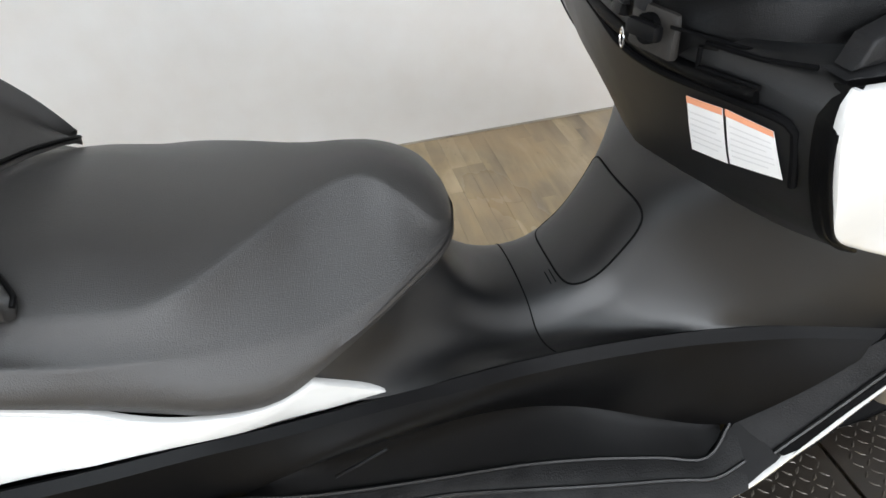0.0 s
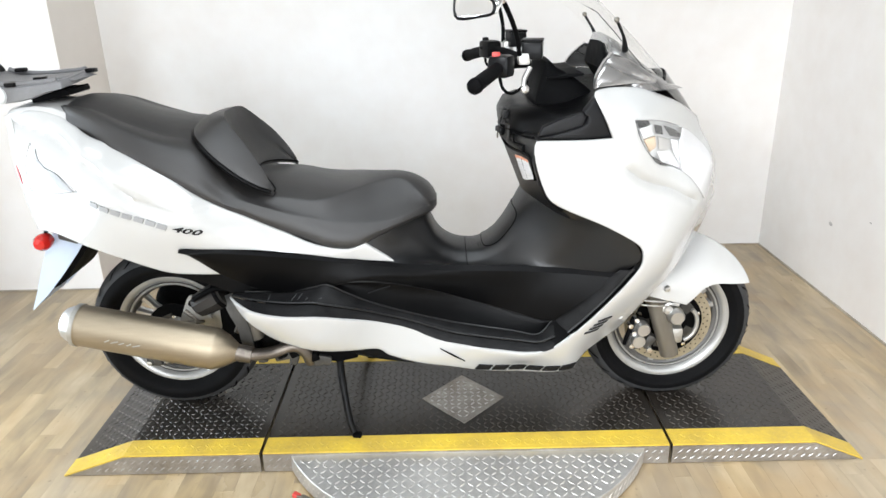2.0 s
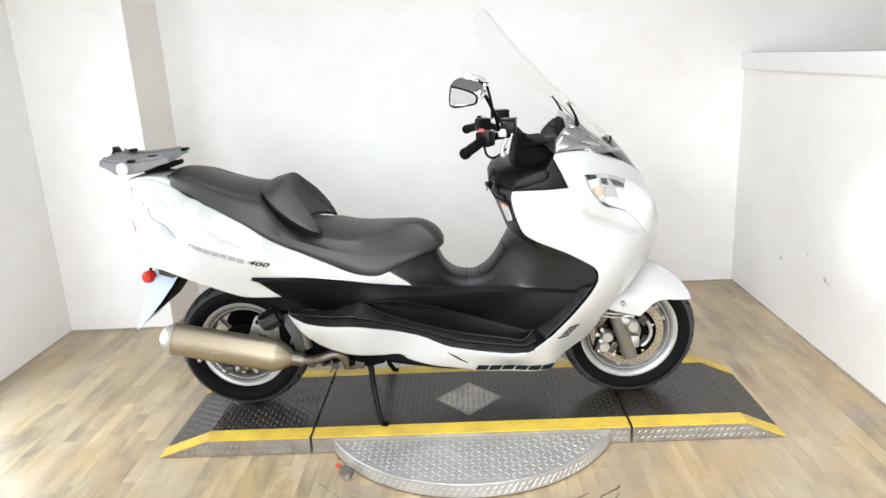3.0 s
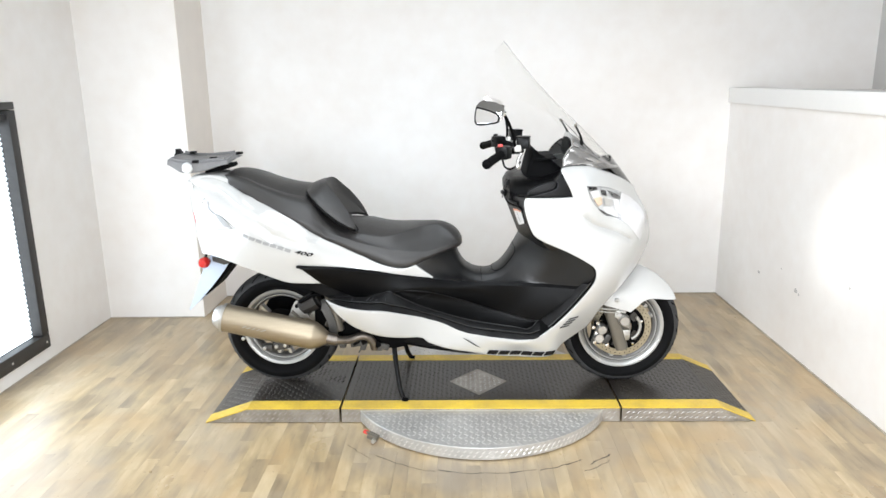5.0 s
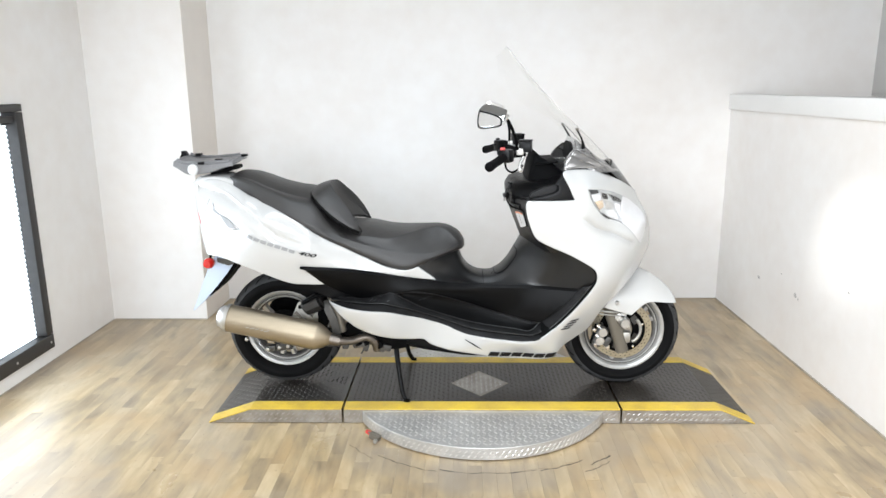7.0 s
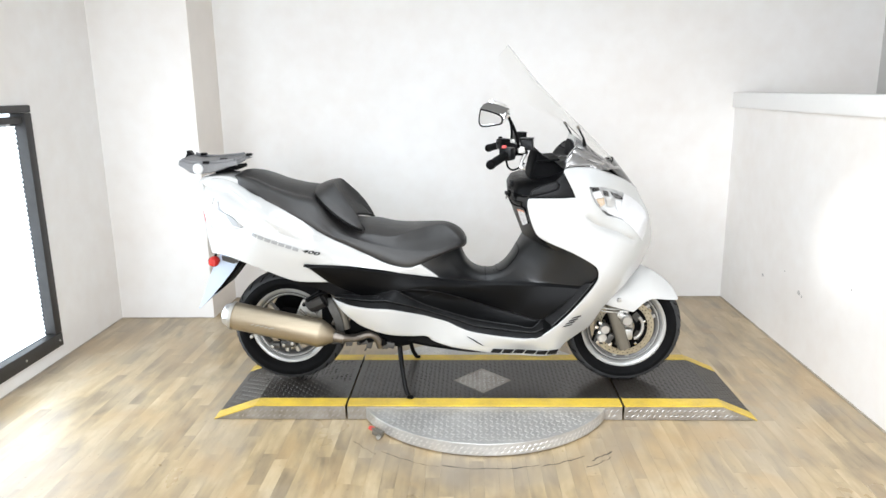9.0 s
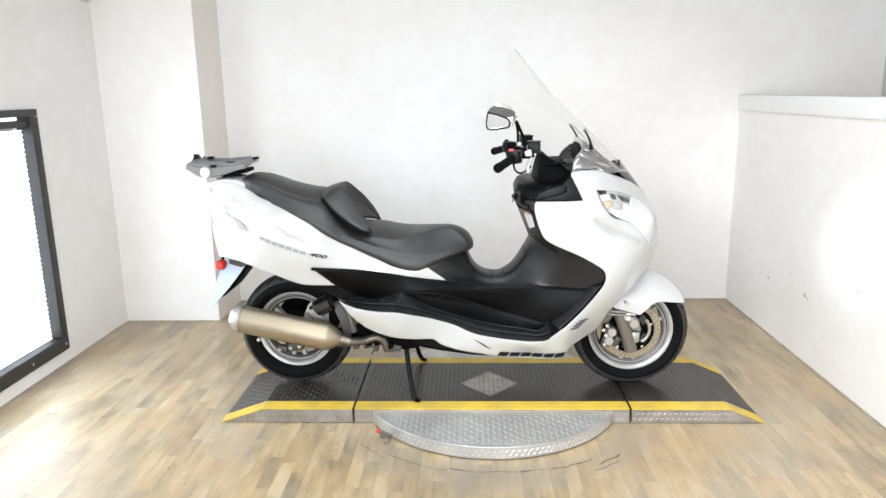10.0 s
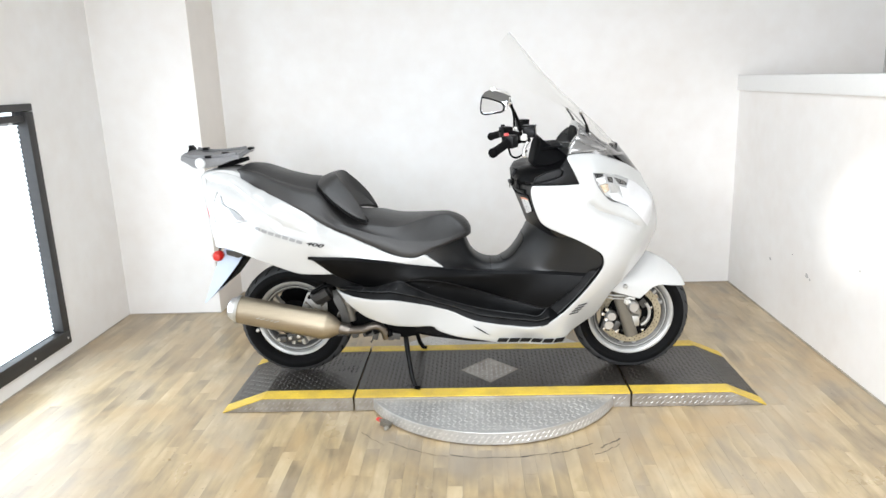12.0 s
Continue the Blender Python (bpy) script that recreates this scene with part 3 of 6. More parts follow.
        # Dark strip added behind the skirt's foot to paint the shade in that gap.
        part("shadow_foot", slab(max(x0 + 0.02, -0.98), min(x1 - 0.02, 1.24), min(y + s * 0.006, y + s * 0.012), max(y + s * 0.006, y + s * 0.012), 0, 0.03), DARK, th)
    return th


section("left_ramp", -1.092, -0.494, "drive-up ramp of dark tread plate with yellow edges")
centre_deck = section("centre_platform", -0.484, 0.738, "long flat platform of dark tread plate with yellow edges")
section("right_ramp", 0.748, 1.33, "drive-off ramp of dark tread plate with yellow edges")
# bare lozenge patch
cx, cy, r = 0.127, -0.044, 0.138
v = [(cx - r, cy, TOP + 0.0005), (cx, cy - r * 1.06, TOP + 0.0005), (cx + r, cy, TOP + 0.0005), (cx, cy + r * 1.06, TOP + 0.0005)]
v += [(p[0], p[1], TOP + 0.003) for p in v]
part("bare_patch", (v, [(4, 5, 6, 7), (0, 1, 5, 4), (1, 2, 6, 5), (2, 3, 7, 6), (3, 0, 4, 7)]), PATCH, centre_deck, "bare silver tread-plate square set cornerwise", 0)
pts = [p for p in tread_points(cx - r, cx + r, cy - r, cy + r, 0.0225) if abs(p[0] - cx) + abs(p[1] - cy) < r - 0.014]
tagged(part("patch_pattern", lozenge_field(pts, TOP + 0.003), ALULOZ, centre_deck, "", 0), kind="stuff")

# round turntable
turntable = thing("turntable", (0.131, -0.049, 0), "round silver tread-plate turntable under the platform", "turntable", "drive-on turntable")
TC, TR, TH = (0.131, -0.049), 0.597, 0.058
n = 120
rings = [[(TC[0] + r * math.cos(a), TC[1] + r * math.sin(a), z) for a in np.linspace(0, 2 * math.pi, n, endpoint=False)] for r, z in
         ((TR - 0.02, 0.0), (TR - 0.012, 0.006), (TR, 0.007), (TR, TH - 0.002), (TR - 0.002, TH), (0.01, TH))]
part("round_plate", loft(rings), ALUTREAD, turntable, "", 35)
pts = [(x, y, t) for x, y, t in tread_points(TC[0] - TR, TC[0] + TR, TC[1] - TR, TC[1] + TR, 0.0235) if math.hypot(x - TC[0], y - TC[1]) < TR - 0.014 and (y < PY0 - 0.012 or y > PY1 + 0.012)]
tagged(part("plate_pattern", lozenge_field(pts, TH, (0.0118, 0.0036, 0.0019)), ALULOZ, turntable, "", 0), kind="stuff")
v, f = [], []
for i in range(150):
    a0 = 2 * math.pi * i / 150
    for j in range(2):
        a = a0 + j * math.pi / 150
        if -0.36 < TC[1] + TR * math.sin(a) < 0.32:
            continue
        sv, sf = lozenge_field([(0, 0.02 + 0.018 * j, radians(40))], 0.0, (0.011, 0.003, 0.0016))
        k = len(v)
        v += [(TC[0] + (TR + p[2]) * math.cos(a + p[0] / TR), TC[1] + (TR + p[2]) * math.sin(a + p[0] / TR), p[1]) for p in sv]
        f += [tuple(k + t for t in q) for q in sf]
tagged(part("rim_pattern", (v, f), ALULOZ, turntable, "", 0), kind="stuff")
part("base_ring", placed(lathe([(TR - 0.03, 0), (TR - 0.018, 0), (TR - 0.018, 0.02), (TR - 0.03, 0.02)], (0, 0, 0), 90, True), pose(TC[0], TC[1], 0.0005, 90, 0, 0)), DARK, turntable)

# foot latch of the turntable
latch = thing("turntable_latch", (-0.33, -0.5, 0), "small steel latch pedal with a red grip on the turntable rim", "latch")
la = pose(-0.333, -0.487, 0.03, 0, 12, -24) @ Matrix.Scale(0.78, 4)
part("bracket", placed(rounded_box((0.06, 0.035, 0.03), (0.012, 0, -0.004), 0.005), la), FORK, latch)
part("lever", placed(tube([(-0.03, 0, 0.004), (0.0, 0, 0.012), (0.03, 0, 0.008)], 0.0055), la), FORK, latch)
part("red_grip", placed(rounded_box((0.03, 0.02, 0.018), (-0.036, 0.006, 0.0), 0.006), la), REDPLASTIC, latch, "red plastic grip")
part("roller", placed(lathe([(0.0, -0.012), (0.011, -0.011), (0.011, 0.011), (0.0, 0.012)], (0.03, -0.022, -0.012), 16), la), CAST, latch)

# ---------------------------------------------------------------- the scooter
AXF, AXR = (0.7925, 0.0, 0.338), (-0.7925, 0.0, 0.35)
scooter = thing("motor_scooter", (0, 0, TOP), "white touring scooter with black footwell and grey seat, parked on stand", "scooter")


def P(name, data, material, label="", smooth=40, parent=None):
    return part(name, data, material, parent or scooter, label, smooth)


# --- wheels
def wheel(name, axle, radius, rim_r, half, spokes, disc_r, label, disc_steel, spoke_steel, ringed=False):
    R, r, h = radius, rim_r, half
    w = h * 0.62
    profile = [(r + 0.012, -w), (r + 0.02, -w), (r + 0.006, -w + 0.01), (r - 0.004, -w + 0.018), (r - 0.022, -w + 0.02), (r - 0.03, -0.012),
               (r - 0.03, 0.012), (r - 0.022, w - 0.02), (r - 0.004, w - 0.018), (r + 0.006, w - 0.01), (r + 0.02, w), (r + 0.012, w), (r - 0.014, 0.02), (r - 0.014, -0.02)]
    shapes = [lathe(profile, axle, 72, True)]
    star = []
    core = (lathe([(0.0, -0.05), (0.022, -0.05), (0.045, -0.035), (0.05, 0.0), (0.045, 0.035), (0.022, 0.05), (0.0, 0.05)], axle, 32))
    for i in range(spokes):
        a = 2 * math.pi * i / spokes + 0.5
        for s in (-1, 1):
            rings = []
            for t in np.linspace(0, 1, 6):
                d = 0.035 + (r - 0.025 - 0.035) * t
                wid, dep = 0.03 - 0.011 * math.sin(t * math.pi), 0.017
                b = a + s * (0.10 + 0.1 * t)
                cxx, czz = axle[0] + d * math.cos(b), axle[2] + d * math.sin(b)
                tx, tz = -math.sin(b), math.cos(b)
                rings.append([(cxx + u * wid * 0.5 * tx, axle[1] + v * dep, czz + u * wid * 0.5 * tz) for u, v in ((-1, -0.5), (-0.5, -1), (0.5, -1), (1, -0.5), (1, 0.5), (0.5, 1), (-0.5, 1), (-1, 0.5))])
            star.append(loft(rings))
    rim = P(name, merged(*shapes), SPOKE, label, 35)
    part("hub", core, RIMLIP, rim, "cast wheel hub", 35)
    for shape in star:
        part("spoke", shape, spoke_steel, rim, "", 35)
    for s in (-1, 1):
        lip = [(r - 0.009, s * (w - 0.012)), (r - 0.004, s * (w - 0.004)), (r + 0.004, s * (w + 0.001)), (r + 0.017, s * (w + 0.0035)), (r + 0.022, s * (w + 0.001)), (r + 0.021, s * (w - 0.006)), (r + 0.004, s * (w - 0.012))]
        part("rim_lip", lathe(lip, axle, 72, True), RIMLIP, rim, "bright machined rim edge")
        ring = [(axle[0] + (r - 0.017) * math.cos(a), axle[1] + s * (w - 0.012), axle[2] + (r - 0.017) * math.sin(a)) for a in np.linspace(0, 2 * math.pi, 73)]
        part("rim_bead", tube(ring, 0.0032, 6, False), RIMLIP, rim)
    tp = [(r + 0.008, -w + 0.002), (r + 0.03, -h * 0.86), (r + (R - r) * 0.45, -h), (R - 0.032, -h * 0.93), (R - 0.016, -h * 0.78), (R - 0.006, -h * 0.5), (R, -h * 0.18),
          (R, h * 0.18), (R - 0.006, h * 0.5), (R - 0.016, h * 0.78), (R - 0.032, h * 0.93), (r + (R - r) * 0.45, h), (r + 0.03, h * 0.86), (r + 0.008, w - 0.002)]
    tyre = part("tyre", lathe([tuple(p) for p in smooth_line(tp, False, 0.008)], axle, 96), RUBBER, rim, "black road tyre with slanted tread grooves", 60)
    band = [(R - 0.031, -h * 0.945), (R - 0.0165, -h * 0.8), (R - 0.0054, -h * 0.5), (R + 0.0005, -h * 0.18), (R + 0.0005, h * 0.18), (R - 0.0054, h * 0.5), (R - 0.0165, h * 0.8), (R - 0.031, h * 0.945)]
    # Paler rubber for the tread: dust, and the sheen on it put into colour.
    part("tread_band", lathe([tuple(p) for p in smooth_line(band, False, 0.008)], axle, 96), TREADRUBBER, rim, "dusty grey tread, with its sheen put into the colour", 60)
    # slanted grooves laid in as dark inset bars
    v, f = [], []
    for i in range(24):
        a0 = 2 * math.pi * i / 24
        for s in (-1, 1):
            k = len(v)
            for t in range(5):
                y = s * h * (0.14 + 0.19 * t)
                rad = R - 0.0185 * (abs(y) / h) ** 3 * 1.6 + 0.0014
                for e in (-0.005, 0.005):
                    a = a0 + s * 0.04 + 0.07 * t + e / R
                    v.append((axle[0] + rad * math.cos(a), axle[1] + y, axle[2] + rad * math.sin(a)))
            f += [(k + 2 * t, k + 2 * t + 1, k + 2 * t + 3, k + 2 * t + 2) for t in range(4)]
    tagged(part("tread_grooves", (v, f), DARK, rim, "", 0), kind="stuff")
    # brake disc with drilled holes shown as dark pits
    y = axle[1] - w - 0.004
    disc = lathe([(disc_r, y - axle[1]), (disc_r, y - axle[1] + 0.004), (disc_r - 0.034, y - axle[1] + 0.004), (disc_r - 0.034, y - axle[1])], axle, 60, True)
    part("brake_disc", disc, disc_steel, rim, "drilled brake disc")
    hub = [lathe([(disc_r - 0.03, y - axle[1] - 0.001), (disc_r - 0.03, y - axle[1] + 0.003), (0.05, y - axle[1] + 0.004), (0.05, y - axle[1] - 0.001)], axle, 48, True)]
    part("disc_carrier", merged(*hub), DARK, rim, "black disc carrier")
    v, f = [], []
    for i in range(36):
        for row in range(2):
            a = 2 * math.pi * (i + 0.5 * row) / 36
            d = disc_r - 0.011 - 0.012 * row
            k = len(v)
            v += [(axle[0] + d * math.cos(a) + 0.0026 * math.cos(b), y - 0.0006, axle[2] + d * math.sin(a) + 0.0026 * math.sin(b)) for b in np.linspace(0, 2 * math.pi, 8, endpoint=False)]
            f.append(tuple(k + j for j in range(8)))
    tagged(part("drill_holes", (v, f), DARK, rim, "", 0), kind="stuff")
    for i in range(5):
        a = 2 * math.pi * i / 5 + 0.3
        c = (axle[0] + (disc_r - 0.042) * math.cos(a), y - 0.001, axle[2] + (disc_r - 0.042) * math.sin(a))
        part("disc_bolt", lathe([(0.0, -0.006), (0.006, -0.005), (0.008, -0.001), (0.008, 0.002)], c, 12), CHROME, rim)
        a += 0.42
        pad = [(axle[0] + d * math.cos(a + e), axle[2] + d * math.sin(a + e)) for d, e in ((0.062, -0.3), (0.062, 0.3), (disc_r - 0.045, 0.22), (disc_r - 0.045, -0.22))]
        part("carrier_window", prism(pad, y - 0.0035, y - 0.001), DULLCAST, rim)
    if ringed:
        part("hub_ring", lathe([(0.012, y - axle[1] - 0.011), (0.014, y - axle[1] - 0.014), (0.04, y - axle[1] - 0.012), (0.044, y - axle[1] - 0.008), (0.044, y - axle[1] - 0.001), (0.012, y - axle[1] - 0.001)], axle, 40, True), ALLOY, rim, "bright cast hub ring with dark holes")
        for i in range(5):
            a = 2 * math.pi * i / 5 + 0.75
            c = (axle[0] + 0.028 * math.cos(a), y - 0.0138, axle[2] + 0.028 * math.sin(a))
            part("hub_hole", lathe([(0.0, 0.0), (0.0088, 0.0), (0.0092, 0.004), (0.0, 0.004)], c, 14), DARK, rim)
    return rim


front_wheel = wheel("front_wheel", AXF, 0.272, 0.183, 0.06, 3, 0.14, "silver cast front wheel", BRONZE, RIMLIP, True)
rear_wheel = wheel("rear_wheel", AXR, 0.272, 0.172, 0.075, 3, 0.092, "silver cast rear wheel", DARK, ALLOY)

# --- fork, caliper, hub drive
fork_line = [(0.69, -0.115, 0.56), (0.715, -0.115, 0.47), (0.745, -0.115, 0.38), (0.776, -0.112, 0.285), (0.782, -0.112, 0.262)]
fork = tube(smooth_line(fork_line, False, 0.03), 0.029, 18)
both_sides("fork_leg", fork, FORK, scooter, "grey telescopic fork leg")
both_sides("axle_clamp", rounded_box((0.05, 0.04, 0.055), (0.792, -0.108, 0.33), 0.014), CAST, scooter)
P("speed_sensor", lathe([(0.0, -0.045), (0.02, -0.045), (0.025, -0.036), (0.027, -0.014), (0.025, 0.0), (0.018, 0.02)], (0.78, -0.118, 0.408), 20), ALLOY, "bright cast sensor housing")
P("sensor_arc", tube([(0.768 + 0.03 * math.cos(a), -0.135, 0.418 + 0.03 * math.sin(a)) for a in np.linspace(0.9, 3.4, 9)], 0.008), ALLOY)
P("sensor_boss", lathe([(0.0, -0.02), (0.013, -0.018), (0.016, -0.008), (0.016, 0.012)], (0.756, -0.13, 0.428), 16), ALLOY)
P("sensor_arc", tube([(0.815 + 0.05 * math.cos(a), -0.1, 0.36 + 0.06 * math.sin(a)) for a in np.linspace(-1.3, 0.9, 11)], 0.007), CAST)
caliper = P("front_caliper", merged(rounded_box((0.046, 0.05, 0.1), (0.672, -0.105, 0.335), 0.014, (0, 18, 0)), rounded_box((0.03, 0.04, 0.05), (0.71, -0.11, 0.31), 0.01, (0, 30, 0))), DULLCAST, "grey two-piston brake caliper")
for z, x in ((0.362, 0.684), (0.322, 0.672)):
    part("piston_cap", lathe([(0.0, -0.02), (0.019, -0.02), (0.022, -0.015), (0.022, 0.01)], (x, -0.13, z), 20), ALLOY, caliper)
for x, z in ((0.648, 0.37), (0.66, 0.345), (0.655, 0.3), (0.665, 0.39), (0.712, 0.285)):
    part("caliper_bolt", lathe([(0.0, -0.016), (0.008, -0.015), (0.009, -0.004), (0.009, 0.01)], (x, -0.12, z), 8), CHROME, caliper)
part("bridge_plate", rounded_box((0.022, 0.012, 0.1), (0.652, -0.115, 0.345), 0.005, (0, 14, 0)), DARK, caliper)
hose = smooth_line([(0.63, -0.14, 0.49), (0.66, -0.15, 0.47), (0.71, -0.15, 0.462), (0.75, -0.14, 0.455), (0.77, -0.13, 0.43), (0.79, -0.12, 0.41)], False, 0.012)
P("brake_hose", tube(hose, 0.004, 8), CAST, "grey brake hose")
P("sensor_cable", tube([(x, y - 0.008, z - 0.012) for x, y, z in hose], 0.0028, 8), CAST)

# --- white front fender
FENDER = Field([(0.675, 0.49, 0.158), (0.725, 0.471, 0.16), (0.81, 0.443, 0.142), (0.868, 0.486, 0.122), (0.935, 0.492, 0.1), (1.02, 0.48, 0.07), (1.034, 0.49, 0.045), (1.0, 0.54, 0.015),
                (0.945, 0.588, 0.008), (0.884, 0.622, 0.006), (0.844, 0.632, 0.006), (0.78, 0.62, 0.02), (0.69, 0.55, 0.15), (0.9, 0.56, 0.078), (0.82, 0.54, 0.115), (0.97, 0.53, 0.055), (0.735, 0.512, 0.163)])
fender = [((0.668, 0.488), 1), (0.725, 0.471), (0.77, 0.456), ((0.81, 0.442), 1), (0.842, 0.466), (0.868, 0.485), (0.905, 0.494), (0.96, 0.487), ((1.034, 0.476), 1), (1.03, 0.497), (1.004, 0.54),
          (0.95, 0.587), (0.89, 0.621), (0.84, 0.634), (0.78, 0.62), ((0.67, 0.55), 1)]
both_sides("front_fender", shell(fender, FENDER, 0.004, 0.006, 0.012), WHITE, scooter, "white front mudguard half")
both_sides("fender_bolt", lathe([(0.0, -0.008), (0.007, -0.007), (0.01, -0.002), (0.01, 0.004)], (0.737, -0.167, 0.51), 12), ALLOY, scooter)

# --- white fairing and sills
EDGE = [(-0.543, 0.545, 0.25), (-0.515, 0.545, 0.3), (-0.468, 0.545, 0.338), (-0.37, 0.532, 0.345), (-0.28, 0.52, 0.338), (-0.194, 0.491, 0.29), (-0.104, 0.459, 0.252), (-0.03, 0.43, 0.236), (0.03, 0.403, 0.232),
        (0.085, 0.383, 0.24), (0.178, 0.374, 0.262), (0.291, 0.368, 0.276), (0.345, 0.371, 0.286), (0.382, 0.383, 0.287), (0.438, 0.422, 0.28), (0.509, 0.491, 0.28), (0.575, 0.573, 0.289), (0.61, 0.63, 0.295), (0.617, 0.66, 0.298),
        (0.61, 0.688, 0.3), (0.583, 0.712, 0.303), (0.499, 0.762, 0.31), (0.384, 0.814, 0.315), (0.347, 0.842, 0.328), (0.323, 0.897, 0.336), (0.308, 0.952, 0.338), (0.307, 0.985, 0.338)]
SILLTOP = [(x, z) for x, z, y in EDGE[1:]]
SILLBOT = [(0.62, 0.382, 0.14), (0.56, 0.347, 0.165), (0.5, 0.312, 0.185), (0.474, 0.285, 0.185), (0.462, 0.262, 0.192), (0.385, 0.255, 0.196), (0.285, 0.257, 0.197), (0.185, 0.264, 0.198), (0.085, 0.28, 0.2), (-0.014, 0.3, 0.195),
           (-0.095, 0.33, 0.215), (-0.13, 0.36, 0.235), (-0.203, 0.368, 0.25), (-0.296, 0.389, 0.27), (-0.402, 0.43, 0.298), (-0.453, 0.47, 0.31), (-0.5, 0.51, 0.295)]
FRONTSIDE = Field(EDGE[::2] + SILLBOT[::2] + [(0.167, 0.292, 0.216), (0.459, 0.292, 0.214), (0.3, 0.3, 0.225), (0.3, 0.335, 0.265), (-0.3, 0.45, 0.325), (0.02, 0.35, 0.228), (0.5, 0.42, 0.255), (0.58, 0.47, 0.235)]
                  + [(0.66, 0.475, 0.19), (0.502, 0.995, 0.32), (0.57, 1.042, 0.302), (0.482, 1.05, 0.33), (0.455, 1.102, 0.315), (0.5, 1.115, 0.27), (0.58, 1.112, 0.225), (0.744, 1.049, 0.12), (0.824, 1.0, 0.03), (0.584, 1.007, 0.3),
                     (0.626, 0.952, 0.272), (0.7, 0.89, 0.21), (0.77, 0.86, 0.175), (0.836, 0.8, 0.12), (0.907, 0.76, 0.01), (0.895, 0.845, 0.02), (0.862, 0.866, 0.085), (0.842, 0.946, 0.03), (0.888, 0.7, 0.02), (0.84, 0.62, 0.05),
                     (0.75, 0.6, 0.18), (0.7, 0.75, 0.255), (0.8, 0.7, 0.15), (0.45, 0.88, 0.335)])
NOSE = [(0.312, 0.998), ((0.507, 0.998), 1), (0.485, 1.045), (0.462, 1.092), (0.458, 1.108), (0.48, 1.117), (0.58, 1.112), (0.66, 1.087), (0.744, 1.049), ((0.822, 1.0), 1), (0.845, 0.955), (0.873, 0.905), (0.897, 0.845),
        (0.908, 0.784), (0.905, 0.732), (0.888, 0.7), (0.868, 0.655), (0.84, 0.62), (0.79, 0.59), (0.73, 0.55), (0.665, 0.485)]
UNDER = [(x, z) for x, z, y in SILLBOT] + [((-0.543, 0.548), 1)]
LAMP = [((0.565, 1.04), 1), (0.58, 0.998), (0.609, 0.955), (0.652, 0.911), (0.715, 0.888), (0.77, 0.853), ((0.838, 0.776), 1), (0.862, 0.83), (0.85, 0.895), (0.79, 0.955), (0.72, 0.998), (0.64, 1.027)]
scoop = ([(0.563, 0.905), (0.6, 0.878), (0.65, 0.855), (0.71, 0.832), (0.78, 0.79)], 0.016, 0.022)
fairing = shell(SILLTOP + NOSE + UNDER, FRONTSIDE, 0.006, 0.007, 0.014, holes=(LAMP,), creases=(scoop,))
both_sides("fairing_half", fairing, WHITE, scooter, "pearl white front fairing and sill")
# dark slit and vent strokes on the fairing
for outline in ([((0.055, 0.362), 1), ((0.09, 0.342), 1), ((0.13, 0.312), 1), ((0.1, 0.328), 1)],
                *[[((0.476 + d, 0.4225 + e), 1), ((0.519 + d, 0.4255 + e), 1), ((0.517 + d, 0.4205 + e), 1), ((0.474 + d, 0.4175 + e), 1)] for d, e in ((0.0, 0.0), (0.0125, 0.013), (0.025, 0.0255), (0.037, 0.038))]):
    both_sides("air_slit", shell(outline, FRONTSIDE, 0.006, 0, 0.005, off=0.0045), DECALDARK, scooter)
# maker's lettering shown as slanted bars


def name_marks(count, x, z, pitch, w, h, lean, drop, field, material, off=0.0035):
    for i in range(count):
        x0, z0 = x + pitch * i, z + drop * pitch * i
        outline = [((x0, z0), 1), ((x0 + w, z0 + drop * w), 1), ((x0 + w + lean * h, z0 + drop * w + h), 1), ((x0 + lean * h, z0 + h), 1)]
        both_sides("name_bar", shell(outline, field, 0.008, 0, 0.004, off=off), material, scooter)


name_marks(6, 0.16, 0.277, 0.0505, 0.042, 0.022, 0.5, -0.02, FRONTSIDE, DECALDARK, 0.007)

# headlights
bowl_field = lambda q: FRONTSIDE(q) - 0.03
lens = shell(LAMP, FRONTSIDE, 0.004, 0.003, 0.016, off=0.001)
FACETS = (([(0.578, 1.016), (0.622, 1.018), (0.63, 0.992), (0.594, 0.988)], 0.4, LAMPBOWL), ([(0.646, 0.984), (0.69, 0.968), (0.686, 0.938), (0.652, 0.948)], -0.5, ALLOY),
          ([(0.64, 0.946), (0.702, 0.933), (0.722, 0.898), (0.664, 0.911)], 0.6, LAMPBOWL), ([(0.694, 0.968), (0.742, 0.952), (0.738, 0.888), (0.71, 0.925)], 0.25, LAMPBOWL))
STRIPS = ([(0.569, 1.036), (0.608, 1.032), (0.614, 1.021), (0.577, 1.018)], [(0.628, 1.018), (0.656, 1.01), (0.662, 0.986), (0.634, 0.995)],
          [(0.662, 1.01), (0.71, 0.989), (0.75, 0.962), (0.735, 0.961), (0.69, 0.977)], [(0.624, 0.938), (0.65, 0.909), (0.7, 0.896), (0.662, 0.914), (0.645, 0.928)])
for k in (0, 1):
    flip = (lambda s: s) if k == 0 else mirrored
    lamp = P("headlight", flip(shell(LAMP, bowl_field, 0.004, 0, 0.02)), LAMPBOWL, "clear headlight with chrome reflectors")
    ob = part("lens", flip(lens), GLASS, lamp, "clear headlight lens")
    ob.visible_shadow = False
    part("amber_panel", flip(shell([((0.597, 0.984), 1), ((0.636, 0.986), 1), ((0.643, 0.957), 1), ((0.62, 0.948), 1)], lambda q: FRONTSIDE(q) - 0.016, 0.006, 0.003, 0.01)), AMBER, lamp, "beige indicator reflector")
